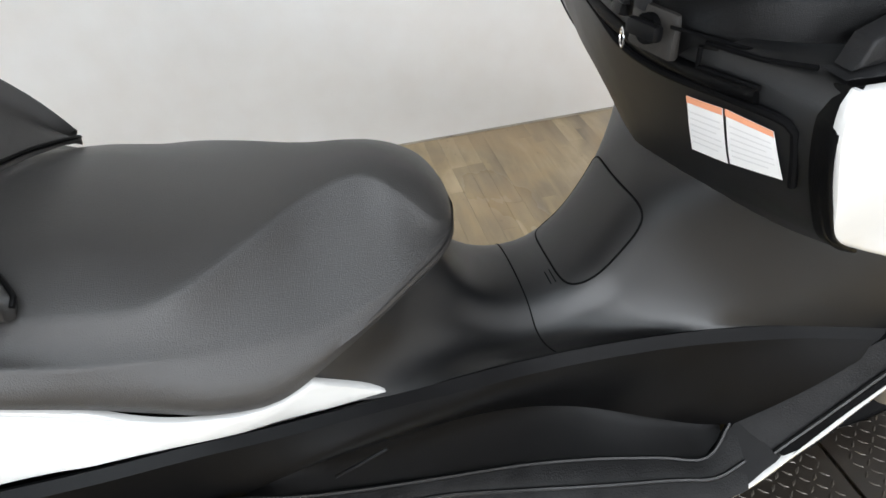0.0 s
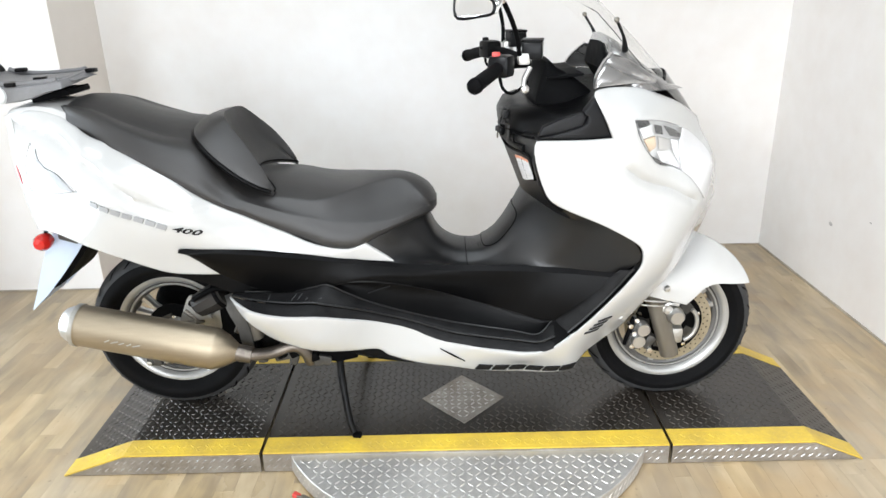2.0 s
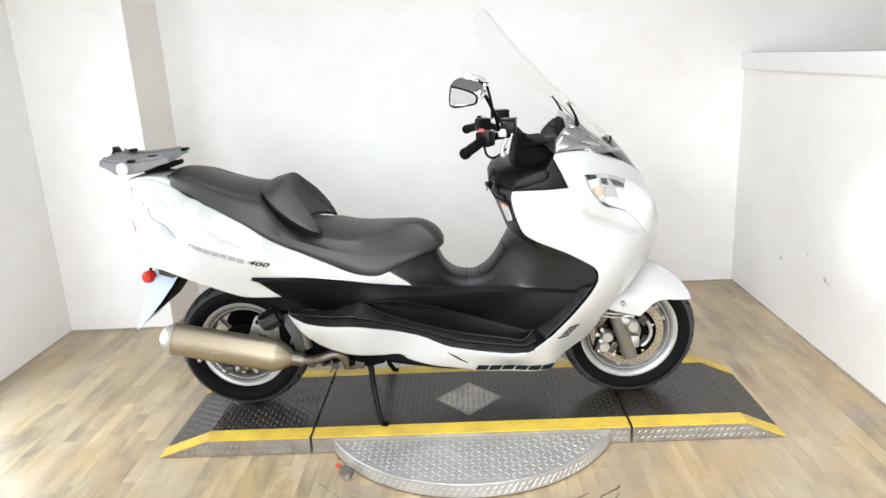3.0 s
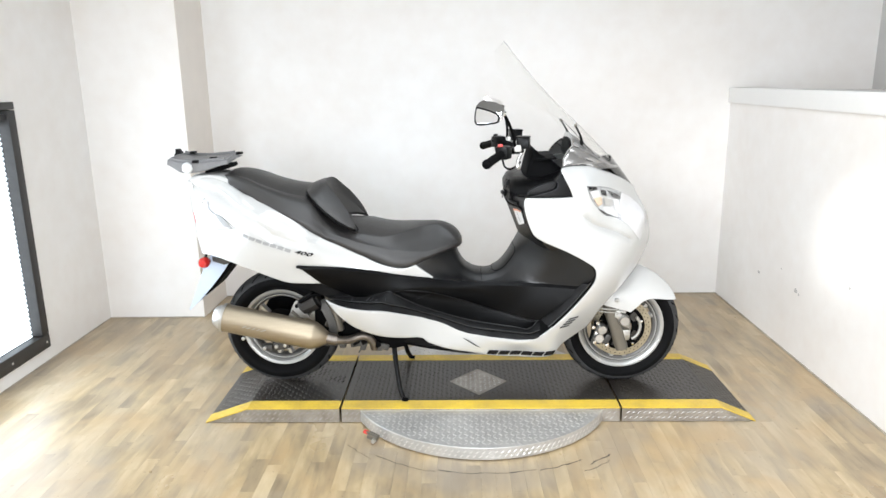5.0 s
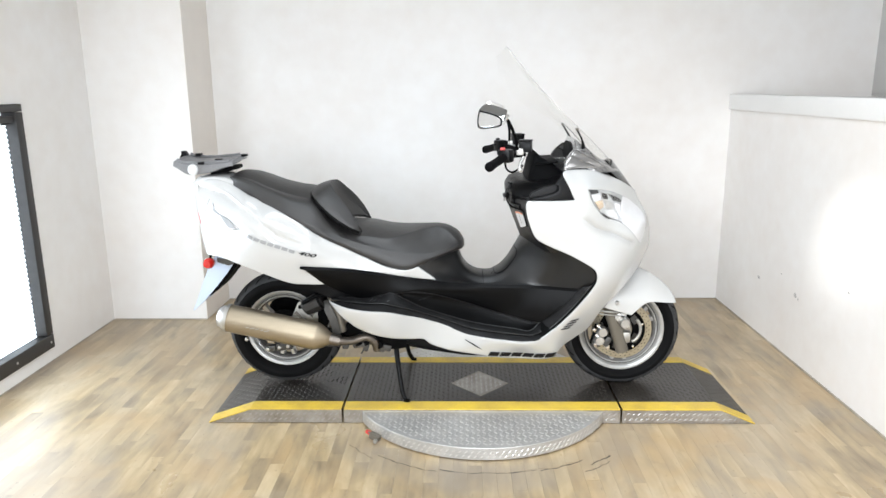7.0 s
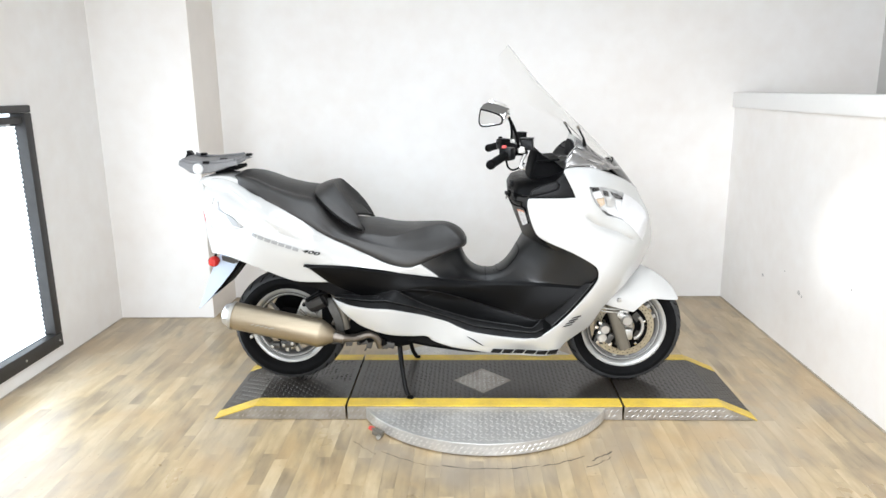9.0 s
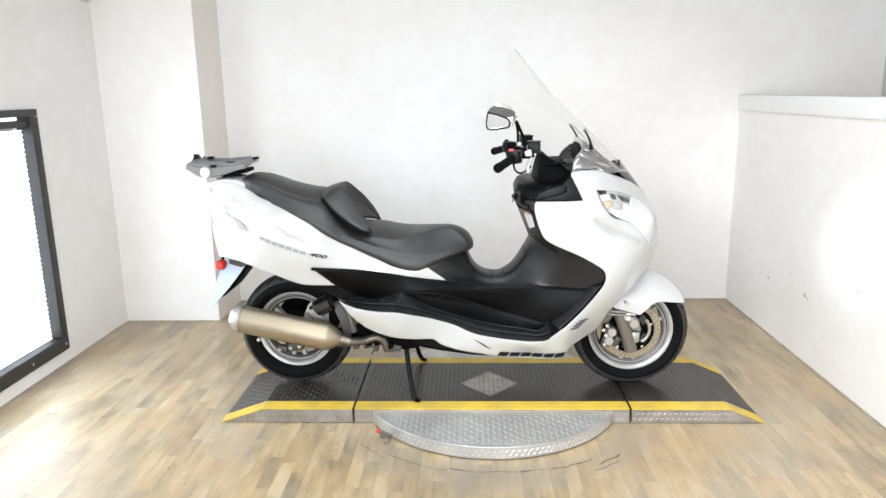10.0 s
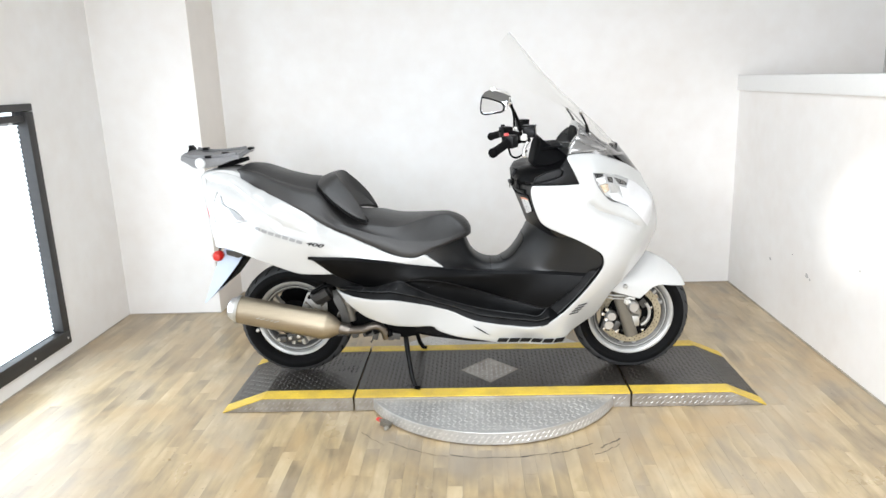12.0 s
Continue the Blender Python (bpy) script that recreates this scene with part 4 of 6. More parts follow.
    # Opaque white piece over the clear lens that paints in its glare.
    part("main_bowl", flip(shell([((0.742, 0.99), 1), (0.73, 0.94), ((0.736, 0.878), 1), (0.772, 0.849), ((0.841, 0.768), 1), (0.867, 0.83), (0.856, 0.9), (0.796, 0.958)], FRONTSIDE, 0.008, 0.002, 0.012, off=0.0015)), MILK, lamp, "front part of the clear lens, its white glare put into the colour")
    for strip in STRIPS:
        part("dark_strip", flip(shell([(c, 1) for c in strip], lambda q: FRONTSIDE(q) - 0.009, 0.004, 0, 0.008)), GLOSSBLACK, lamp)
    for corners, tilt, steel in FACETS:
        facet = shell([(c, 1) for c in corners], lambda q, g=tilt, x0=corners[0][0]: FRONTSIDE(q) - 0.013 - g * (np.atleast_2d(q)[:, 0] - x0 - 0.02) * 0.5, 0.004, 0.002, 0.01)
        part("reflector", flip(facet), steel, lamp)

# --- white tail
TAIL = Field([(-1.148, 1.051, 0.09), (-1.119, 0.94, 0.14), (-1.1, 0.808, 0.155), (-1.09, 0.732, 0.155), (-0.93, 0.715, 0.235), (-0.83, 0.676, 0.24), (-0.719, 0.616, 0.232), (-0.543, 0.618, 0.253),
              (-0.644, 0.708, 0.279), (-0.516, 0.702, 0.268), (-0.374, 0.681, 0.25), (-0.195, 0.643, 0.212), (-0.07, 0.621, 0.186), (-0.954, 1.043, 0.145), (-0.822, 0.985, 0.195), (-0.681, 0.915, 0.245), (-0.573, 0.84, 0.247),
              (-0.462, 0.782, 0.232), (-0.376, 0.736, 0.22), (-0.197, 0.684, 0.222), (-0.151, 0.69, 0.21), (-0.885, 0.975, 0.25), (-0.796, 0.922, 0.276), (-0.735, 0.86, 0.288), (-0.6, 0.82, 0.29),
              (-0.886, 0.848, 0.262), (-1.0, 0.95, 0.205), (-1.0, 0.8, 0.205), (-1.05, 1.06, 0.13), (-0.93, 0.87, 0.243)])
SEATLINE = [(-0.985, 1.058), (-0.954, 1.043), (-0.822, 0.982), (-0.68, 0.913), (-0.573, 0.838), (-0.462, 0.779), (-0.376, 0.734), (-0.286, 0.694), (-0.205, 0.677), ((-0.15, 0.689), 1), ((-0.066, 0.621), 1)]
TAILLOW = [(-0.195, 0.643), (-0.285, 0.664), (-0.374, 0.681), (-0.516, 0.7), ((-0.648, 0.71), 1), (-0.6, 0.668), ((-0.538, 0.622), 1), (-0.62, 0.62), (-0.705, 0.622), (-0.77, 0.643), (-0.838, 0.671), (-0.929, 0.707),
           (-1.02, 0.728), ((-1.093, 0.732), 1), (-1.106, 0.806), (-1.124, 0.938), (-1.136, 1.022), ((-1.15, 1.052), 1), (-1.1, 1.066), (-1.04, 1.07)]
REARLENS = [((-1.066, 0.985), 1), (-1.054, 0.952), (-1.028, 0.929), (-0.971, 0.912), ((-0.912, 0.87), 1), (-0.98, 0.858), ((-1.085, 0.853), 1), (-1.088, 0.92)]
LEDGELINE = [(-1.13, 1.058), (-1.0, 1.03), (-0.89, 0.978), (-0.808, 0.918), (-0.745, 0.868), (-0.665, 0.84), (-0.56, 0.815)]


def tail_side(q):
    """The tail's half-width with the ledge that runs along it: the skin below the line lies deeper and comes out again further down."""
    q = np.atleast_2d(np.asarray(q, float))
    below = np.interp(q[:, 0], [p[0] for p in LEDGELINE], [p[1] for p in LEDGELINE]) - q[:, 1]
    depth = 0.018 * np.clip((-0.55 - q[:, 0]) / 0.16, 0, 1) * np.clip((q[:, 0] + 1.16) / 0.06, 0, 1)
    slope = np.clip(below / 0.023, 0, 1)
    return TAIL(q) - depth * slope * slope * (3 - 2 * slope) * np.exp(-np.clip(below - 0.023, 0, 1) / 0.032)


tail = shell(SEATLINE + TAILLOW, tail_side, 0.006, 0.006, 0.01, holes=(REARLENS,), creases=((LEDGELINE[1:], 0.006, 0.013),))
both_sides("tail_cowl", tail, WHITE, scooter, "pearl white tail side cowl")
for k in (0, 1):
    flip = (lambda s: s) if k == 0 else mirrored
    ind = P("rear_indicator", flip(shell(REARLENS, lambda q: tail_side(q) - 0.02, 0.003, 0, 0.02)), GARNISH, "clear rear indicator with a grey bezel")
    part("lens", flip(shell(REARLENS, tail_side, 0.004, 0.004, 0.014, off=-0.001)), MILK, ind, "clear white lamp lens")
    part("bezel", flip(shell([((-1.009, 0.926), 1), (-0.966, 0.911), ((-0.922, 0.868), 1), ((-0.966, 0.871), 1), (-0.986, 0.895)], tail_side, 0.004, 0, 0.01, off=0.0025)), BEZEL, ind)
    part("bezel_hook", flip(shell([((-1.043, 0.972), 1), (-1.033, 0.946), ((-1.007, 0.926), 1), ((-1.012, 0.921), 1), (-1.04, 0.941), ((-1.047, 0.97), 1)], tail_side, 0.004, 0, 0.008, off=0.0025)), BEZEL, ind)
    P("tail_lamp", flip(shell([((-1.1315, 0.945), 1), ((-1.118, 0.88), 1), ((-1.113, 0.868), 1), ((-1.121, 0.91), 1)], TAIL, 0.006, 0.002, 0.012, off=0.0015)), REDLENS, "red corner of the tail lamp")
deck_rings = []
for x, zt, w, ze in ((-1.152, 1.058, 0.09, 1.046), (-1.14, 1.074, 0.098, 1.05), (-1.1, 1.083, 0.11, 1.063), (-1.05, 1.087, 0.122, 1.068), (-1.0, 1.085, 0.13, 1.06), (-0.95, 1.07, 0.14, 1.04), (-0.9, 1.045, 0.15, 1.0)):
    half = [(w, ze - 0.02), (w, ze), (w * 0.93, ze + (zt - ze) * 0.6), (w * 0.7, zt - 0.003), (w * 0.3, zt), (0.0, zt)]
    deck_rings.append([(x, -y, z) for y, z in half] + [(x, y, z) for y, z in reversed(half[:-1])])
P("tail_deck", loft(deck_rings), WHITE, "white top of the tail")
P("tail_panel", loft([[(x - 0.006, -w, z), (x - 0.006, w, z), (x + 0.016, w + 0.004, z), (x + 0.016, -w - 0.004, z)] for x, z, w in ((-1.147, 1.052, 0.096), (-1.126, 0.94, 0.137), (-1.108, 0.81, 0.15), (-1.093, 0.735, 0.152))]), WHITE, "white rear panel of the tail", 30)
# product lettering as slanted bars, the number as digits
name_marks(7, -0.878, 0.836, 0.0305, 0.0245, 0.0125, 0.5, -0.31, tail_side, DECAL, 0.005)


def lettering(body, size):
    cu = bpy.data.curves.new("writing", "FONT")
    cu.body, cu.size, cu.resolution_u, cu.shear, cu.offset = body, size, 2, 0.35, 0.0006
    ob = bpy.data.objects.new("writing", cu)
    scene.collection.objects.link(ob)
    bpy.context.view_layer.update()
    me = ob.evaluated_get(bpy.context.evaluated_depsgraph_get()).to_mesh()
    out = [tuple(v.co) for v in me.vertices], [tuple(p.vertices) for p in me.polygons]
    bpy.data.objects.remove(ob)
    return out


v, f = lettering("400", 0.023)
a = math.atan2(-0.023, 0.086)
pts = [(-0.655 + 2.1 * x * math.cos(a) - y * math.sin(a), 0.771 + 2.1 * x * math.sin(a) + y * math.cos(a)) for x, y, _ in v]
digits = [(x, -float(tail_side((x, z))[0]) - 0.004, z) for x, z in pts], f
both_sides("number_digits", digits, DECALDARK, scooter, "", 0)

# --- black side covers and footwell


def ruled(first, second, across=8, bulge=0.0, thick=0.006, step=0.014):
    """A panel stretched between two edge lines of (x, z, y) with as many points each, on the right side."""
    joined = smooth_line([tuple(a) + tuple(b) for a, b in zip(first, second)], False, step * 1.4)
    front = []
    for row in joined:
        a, b = row[:3], row[3:]
        front.append([a + (b - a) * t + np.array((0, 0, bulge * math.sin(math.pi * t))) for t in np.linspace(0, 1, across + 1)])
    n, k = across + 1, len(front)
    v = [(p[0], -p[2], p[1]) for r in front for p in r] + [(p[0], -(p[2] - thick), p[1] - thick * 0.5) for r in front for p in r]
    o = n * k
    f = []
    for i in range(k - 1):
        for j in range(n - 1):
            q = (i * n + j, i * n + j + 1, (i + 1) * n + j + 1, (i + 1) * n + j)
            f += [q, tuple(o + t for t in reversed(q))]
    rim = list(range(n)) + [i * n + n - 1 for i in range(1, k)] + [(k - 1) * n + j for j in range(n - 2, -1, -1)] + [i * n for i in range(k - 2, 0, -1)]
    f += [(rim[j], o + rim[j], o + rim[(j + 1) % len(rim)], rim[(j + 1) % len(rim)]) for j in range(len(rim))]
    return v, f


def lowered(shape):
    """The far half of the footwell, dipped where the tunnel stands before it."""
    out = []
    for x, y, z in mirrored(shape)[0]:
        k = min(1.0, max(0.0, (x + 0.16) / 0.14)) * min(1.0, max(0.0, (0.45 - x) / 0.1)) * min(1.0, max(0.0, (z - 0.45) / 0.08))
        tuck = min(1.0, max(0.0, (x - 0.2) / 0.1)) * min(1.0, max(0.0, (0.56 - x) / 0.12)) * min(1.0, max(0.0, (z - 0.58) / 0.06))
        out.append((x, y * (1 - 0.45 * tuck) - 0.012 * k, z - 0.06 * k))
    return out, mirrored(shape)[1]


COVER_TOP = [(-0.652, 0.71, 0.279), (-0.58, 0.706, 0.275), (-0.516, 0.701, 0.269), (-0.374, 0.68, 0.251), (-0.285, 0.663, 0.233), (-0.195, 0.642, 0.214), (-0.072, 0.62, 0.19), (0.03, 0.607, 0.172), (0.12, 0.599, 0.163), (0.22, 0.597, 0.165),
             (0.33, 0.597, 0.177), (0.44, 0.597, 0.2), (0.5, 0.598, 0.22), (0.555, 0.6, 0.243)]
COVER_LOW = [(-0.646, 0.705, 0.277), (-0.6, 0.665, 0.264), (-0.545, 0.62, 0.252), (-0.44, 0.566, 0.236), (-0.36, 0.551, 0.232), (-0.27, 0.57, 0.236), (-0.18, 0.585, 0.228), (-0.08, 0.565, 0.2), (0.03, 0.525, 0.162), (0.12, 0.49, 0.142),
             (0.2, 0.465, 0.146), (0.28, 0.453, 0.178), (0.34, 0.437, 0.194), (0.39, 0.434, 0.208)]
chamfer = [(x, z - 0.007 - 0.006 * (x > 0), y + 0.012) for x, z, y in COVER_TOP]
body_low = [(x, z, y + 0.006) for x, z, y in COVER_LOW]
side = ruled(chamfer, body_low, 10, 0.006)
cover = [P("side_cover", s, BLACK, "black textured side cover", 30) for s in (side, lowered(side))]
for k, ob in enumerate(cover):
    top = ruled(COVER_TOP, chamfer, 2, 0.0)
    # Paler black than the cover itself, to paint the light on this upper face.
    part("chamfer", top if k == 0 else lowered(top), GLOSSBLACK, ob, "rounded upper chamfer of the cover, its light put into a paler black", 30)
RIDGE = [(-0.24, 0.575, 0.226), (-0.18, 0.575, 0.215), (-0.08, 0.558, 0.188), (0.03, 0.518, 0.15), (0.12, 0.485, 0.132), (0.2, 0.461, 0.136), (0.28, 0.449, 0.168), (0.34, 0.434, 0.186), (0.385, 0.43, 0.2)]
LIP = [(-0.25, 0.57, 0.25), (-0.2, 0.54, 0.238), (-0.13, 0.502, 0.222), (-0.029, 0.462, 0.205), (0.087, 0.424, 0.19), (0.184, 0.408, 0.196), (0.28, 0.4, 0.215), (0.345, 0.397, 0.232), (0.378, 0.416, 0.218)]
both_sides("board_well", ruled(RIDGE, LIP, 8, -0.012), BLACK, scooter, "black floorboard well", 40)
MAT_IN = [(-0.535, 0.556, 0.236), (-0.5, 0.557, 0.236), (-0.44, 0.557, 0.236), (-0.36, 0.559, 0.237), (-0.3, 0.57, 0.243), (-0.26, 0.579, 0.25), (-0.2, 0.545, 0.24), (-0.13, 0.506, 0.224), (-0.029, 0.466, 0.207), (0.087, 0.428, 0.192),
          (0.184, 0.412, 0.198), (0.28, 0.404, 0.217), (0.345, 0.401, 0.234), (0.392, 0.436, 0.208)]
MAT_MID = [(-0.53, 0.549, 0.246), (-0.497, 0.55, 0.268), (-0.44, 0.549, 0.29), (-0.36, 0.545, 0.3), (-0.3, 0.545, 0.3), (-0.255, 0.532, 0.29), (-0.19, 0.512, 0.272), (-0.115, 0.48, 0.243), (-0.029, 0.446, 0.222), (0.087, 0.404, 0.217),
           (0.184, 0.393, 0.231), (0.288, 0.386, 0.247), (0.345, 0.386, 0.26), (0.39, 0.4, 0.255)]
MAT_OUT = [(-0.534, 0.542, 0.244), (-0.506, 0.54, 0.286), (-0.46, 0.538, 0.326), (-0.37, 0.528, 0.341), (-0.29, 0.518, 0.335), (-0.235, 0.503, 0.31), (-0.17, 0.48, 0.274), (-0.1, 0.454, 0.247), (-0.029, 0.426, 0.232), (0.085, 0.379, 0.236),
           (0.178, 0.371, 0.258), (0.291, 0.365, 0.272), (0.345, 0.368, 0.282), (0.384, 0.381, 0.283)]
both_sides("board_edge", ruled(MAT_MID, MAT_OUT, 4, 0.003), MAT, scooter, "black outer edge of the floorboard", 40)
both_sides("board_mat", ruled(MAT_IN, [(x, z + 0.004, y) for x, z, y in MAT_MID], 6, 0.004), MAT, scooter, "scuffed black rubber board mat with a raised rim", 40)
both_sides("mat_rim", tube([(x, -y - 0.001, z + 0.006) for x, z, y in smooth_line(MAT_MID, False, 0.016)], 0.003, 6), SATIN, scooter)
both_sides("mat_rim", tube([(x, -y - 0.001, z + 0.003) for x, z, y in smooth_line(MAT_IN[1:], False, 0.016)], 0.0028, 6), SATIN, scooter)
# Glossier tube added along the well's ridge to draw its highlight.
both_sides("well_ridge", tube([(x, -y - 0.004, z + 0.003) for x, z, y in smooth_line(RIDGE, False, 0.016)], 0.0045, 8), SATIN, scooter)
both_sides("heel_ridge", tube(smooth_line([(-0.15, -0.222, 0.541), (-0.12, -0.22, 0.551), (-0.085, -0.214, 0.559)], False, 0.012), 0.0022, 8), GLOSSBLACK, scooter)
# pale scratches across the passenger end of the mat
for x, lean in ((-0.42, 0.004), (-0.345, 0.014), (-0.33, 0.012), (-0.305, 0.014), (-0.262, 0.02)):
    a, b = np.array((x, 0.556, 0.252)), np.array((x - lean, 0.549, 0.295))
    both_sides("scratch", tube([(p[0], -p[2] - 0.001, p[1] + 0.0055) for p in (a + (b - a) * t for t in np.linspace(0.1, 0.85, 6))], 0.0005, 5), RACKGREY, scooter)
TOE_IN = [(0.395, 0.44, 0.21), (0.45, 0.49, 0.222), (0.51, 0.552, 0.24), (0.565, 0.615, 0.262)]
TOE_OUT = [(0.43, 0.418, 0.262), (0.487, 0.474, 0.265), (0.548, 0.546, 0.272), (0.6, 0.622, 0.285)]
both_sides("toe_mat", ruled(TOE_IN, TOE_OUT, 6, 0.004, 0.01), MAT, scooter, "scuffed ribbed toe board", 40)
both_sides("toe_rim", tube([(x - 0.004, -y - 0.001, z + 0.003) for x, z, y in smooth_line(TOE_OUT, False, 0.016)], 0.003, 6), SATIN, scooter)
both_sides("toe_edge", ruled([(x - 0.004, z, y - 0.008) for x, z, y in TOE_OUT] + [(0.604, 0.66, 0.288)], [(0.438, 0.42, 0.276), (0.505, 0.489, 0.276), (0.571, 0.571, 0.285), (0.612, 0.635, 0.292), (0.614, 0.675, 0.296)], 3, 0.0), BLACK, scooter)
both_sides("toe_corner", ruled([(0.345, 0.399, 0.234), (0.375, 0.42, 0.222), (0.398, 0.44, 0.212)], [(0.386, 0.382, 0.282), (0.41, 0.398, 0.276), (0.432, 0.418, 0.27)], 4, 0.0), BLACK, scooter)
# --- centre tunnel and footwell: rows from the seat to the leg shield, each from the crest over shoulder and flank to the flare along the side cover
CREST = [(-0.12, 0.8), (-0.02, 0.8), (0.018, 0.757), (0.035, 0.706), (0.053, 0.668), (0.076, 0.642), (0.106, 0.625), (0.14, 0.618), (0.18, 0.621), (0.225, 0.648), (0.26, 0.69), (0.287, 0.736), (0.312, 0.782), (0.34, 0.825), (0.352, 0.85), (0.362, 0.88), (0.372, 0.9)]
SHOULDER = [(-0.13, 0.77, 0.1), (-0.05, 0.77, 0.09), (0.003, 0.747, 0.062), (0.03, 0.697, 0.063), (0.05, 0.66, 0.063), (0.075, 0.634, 0.064), (0.106, 0.617, 0.065), (0.14, 0.61, 0.065), (0.183, 0.613, 0.066), (0.231, 0.641, 0.068), (0.268, 0.685, 0.07), (0.296, 0.732, 0.073),
            (0.322, 0.779, 0.08), (0.35, 0.818, 0.09), (0.362, 0.845, 0.1), (0.372, 0.875, 0.1), (0.382, 0.9, 0.1)]
FOOT = [(-0.155, 0.72, 0.185), (-0.09, 0.72, 0.165), (-0.03, 0.69, 0.12), (0.012, 0.648, 0.107), (0.043, 0.619, 0.1), (0.074, 0.598, 0.098), (0.107, 0.586, 0.097), (0.143, 0.581, 0.097), (0.195, 0.588, 0.1), (0.252, 0.614, 0.105), (0.298, 0.661, 0.113), (0.33, 0.71, 0.125),
        (0.358, 0.763, 0.153), (0.38, 0.8, 0.19), (0.39, 0.83, 0.22), (0.4, 0.86, 0.24), (0.4, 0.89, 0.25)]
FLARE = [(-0.168, 0.685, 0.2), (-0.115, 0.68, 0.185), (-0.052, 0.645, 0.152), (0.004, 0.617, 0.135), (0.044, 0.6, 0.127), (0.079, 0.588, 0.125), (0.111, 0.581, 0.124), (0.146, 0.579, 0.125), (0.2, 0.581, 0.13), (0.265, 0.59, 0.14), (0.33, 0.613, 0.16), (0.388, 0.645, 0.186),
         (0.445, 0.69, 0.226), (0.475, 0.742, 0.263), (0.455, 0.795, 0.285), (0.43, 0.83, 0.3), (0.41, 0.86, 0.3)]
RIM = [(-0.185, 0.642, 0.21), (-0.135, 0.636, 0.197), (-0.072, 0.621, 0.189), (0.0, 0.609, 0.176), (0.05, 0.603, 0.168), (0.09, 0.598, 0.163), (0.12, 0.596, 0.161), (0.15, 0.595, 0.161), (0.2, 0.594, 0.162), (0.27, 0.593, 0.169), (0.35, 0.594, 0.18), (0.44, 0.594, 0.2),
       (0.555, 0.597, 0.244), (0.61, 0.655, 0.292), (0.585, 0.711, 0.3), (0.5, 0.762, 0.306), (0.393, 0.814, 0.306)]
rows = []
for k, (x, z) in enumerate(CREST):
    dip = min(1.0, max(0.0, (k - 2) / 2)) * min(1.0, max(0.0, (12 - k) / 2))
    near = [SHOULDER[k], FOOT[k], FLARE[k], RIM[k]]
    far = [(p[0], p[1] - dip * d, -p[2] * (1 - 0.25 * dip * (d > 0.03))) for p, d in zip(near, (0.0, 0.006, 0.045, 0.085))]
    row = [*reversed(far), (x, z, 0.0), *near]
    rows.append(tuple(c for p in row for c in p))
rows = [np.array(r).reshape(-1, 3) for r in smooth_line(rows, False, 0.045)]
ACROSS = 10


def section_curve(points):
    """A smooth curve through the nine points of a row, with ACROSS steps between each two."""
    out = []
    for i in range(len(points) - 1):
        a, b = points[i], points[i + 1]
        p0 = points[i - 1] if i else 2 * a - b
        p3 = points[i + 2] if i < len(points) - 2 else 2 * b - a
        for t in (j / ACROSS for j in range(ACROSS)):
            out.append(0.5 * (2 * a + (b - p0) * t + (2 * p0 - 5 * a + 4 * b - p3) * t * t + (3 * a - p0 - 3 * b + p3) * t ** 3))
    return np.array(out + [points[-1]])


FLOORPAN = np.array([section_curve(r) for r in rows])[:, :, [0, 2, 1]] * (1, -1, 1)
ROWS, COLS = FLOORPAN.shape[:2]


def on_floorpan(s, u, lift=0.0):
    """A place on the tunnel: s counts rows from the seat, u runs from -1 over the crest to 1 on the near side."""
    def pick(a, b):
        a, b = min(max(a, 0), ROWS - 1.001), min(max(b, 0), COLS - 1.001)
        i, j = int(a), int(b)
        fa, fb = a - i, b - j
        return (FLOORPAN[i, j] * (1 - fb) + FLOORPAN[i, j + 1] * fb) * (1 - fa) + (FLOORPAN[i + 1, j] * (1 - fb) + FLOORPAN[i + 1, j + 1] * fb) * fa

    c = (u + 1) / 2 * (COLS - 1)
    n = np.cross(pick(s + 0.5, c) - pick(s - 0.5, c), pick(s, c + 0.5) - pick(s, c - 0.5))
    n = n / (np.linalg.norm(n) + 1e-12)
    return tuple(pick(s, c) + n * (lift if n[2] > 0 else -lift))


def floorpan_piece(i0, i1):
    return loft([[tuple(p) for p in FLOORPAN[i]] for i in range(i0, i1)], False, False)


SPLIT = min(range(ROWS), key=lambda i: abs(FLOORPAN[i, COLS // 2, 0] - 0.142))
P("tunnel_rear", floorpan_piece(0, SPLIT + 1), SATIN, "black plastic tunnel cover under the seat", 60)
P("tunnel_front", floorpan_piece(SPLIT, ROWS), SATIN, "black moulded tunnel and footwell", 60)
P("tunnel_seam", tube([on_floorpan(SPLIT, u, 0.0002) for u in np.linspace(-0.6, 0.96, 60)], 0.0011, 6), DARK)
S0 = min(range(ROWS), key=lambda i: abs(FLOORPAN[i, COLS // 2, 0] - 0.186))
S1 = min(range(ROWS), key=lambda i: abs(FLOORPAN[i, COLS // 2, 0] - 0.288))
UL = 0.3


def lid_place(a, b, lift):
    """The square from -1 to 1, with rounded corners, laid on the tunnel as its lid."""
    k = max(abs(a), abs(b))
    r = (abs(a) ** 5 + abs(b) ** 5) ** 0.2
    q = k / r if r > 0 else 1.0
    return on_floorpan((S0 + S1) / 2 + (S1 - S0) / 2 * a * q, UL * b * q, lift)


steps = np.linspace(-1, 1, 25)
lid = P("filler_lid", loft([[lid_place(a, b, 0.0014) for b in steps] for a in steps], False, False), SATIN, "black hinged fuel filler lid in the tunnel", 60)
edge = [(-1, b) for b in steps] + [(a, 1) for a in steps[1:]] + [(1, b) for b in steps[::-1][1:]] + [(a, -1) for a in steps[::-1][1:-1]]
edge = [lid_place(a, b, 0.0006) for a, b in edge]
part("lid_gap", tube([*edge, edge[0]], 0.0016, 6), DARK, lid)
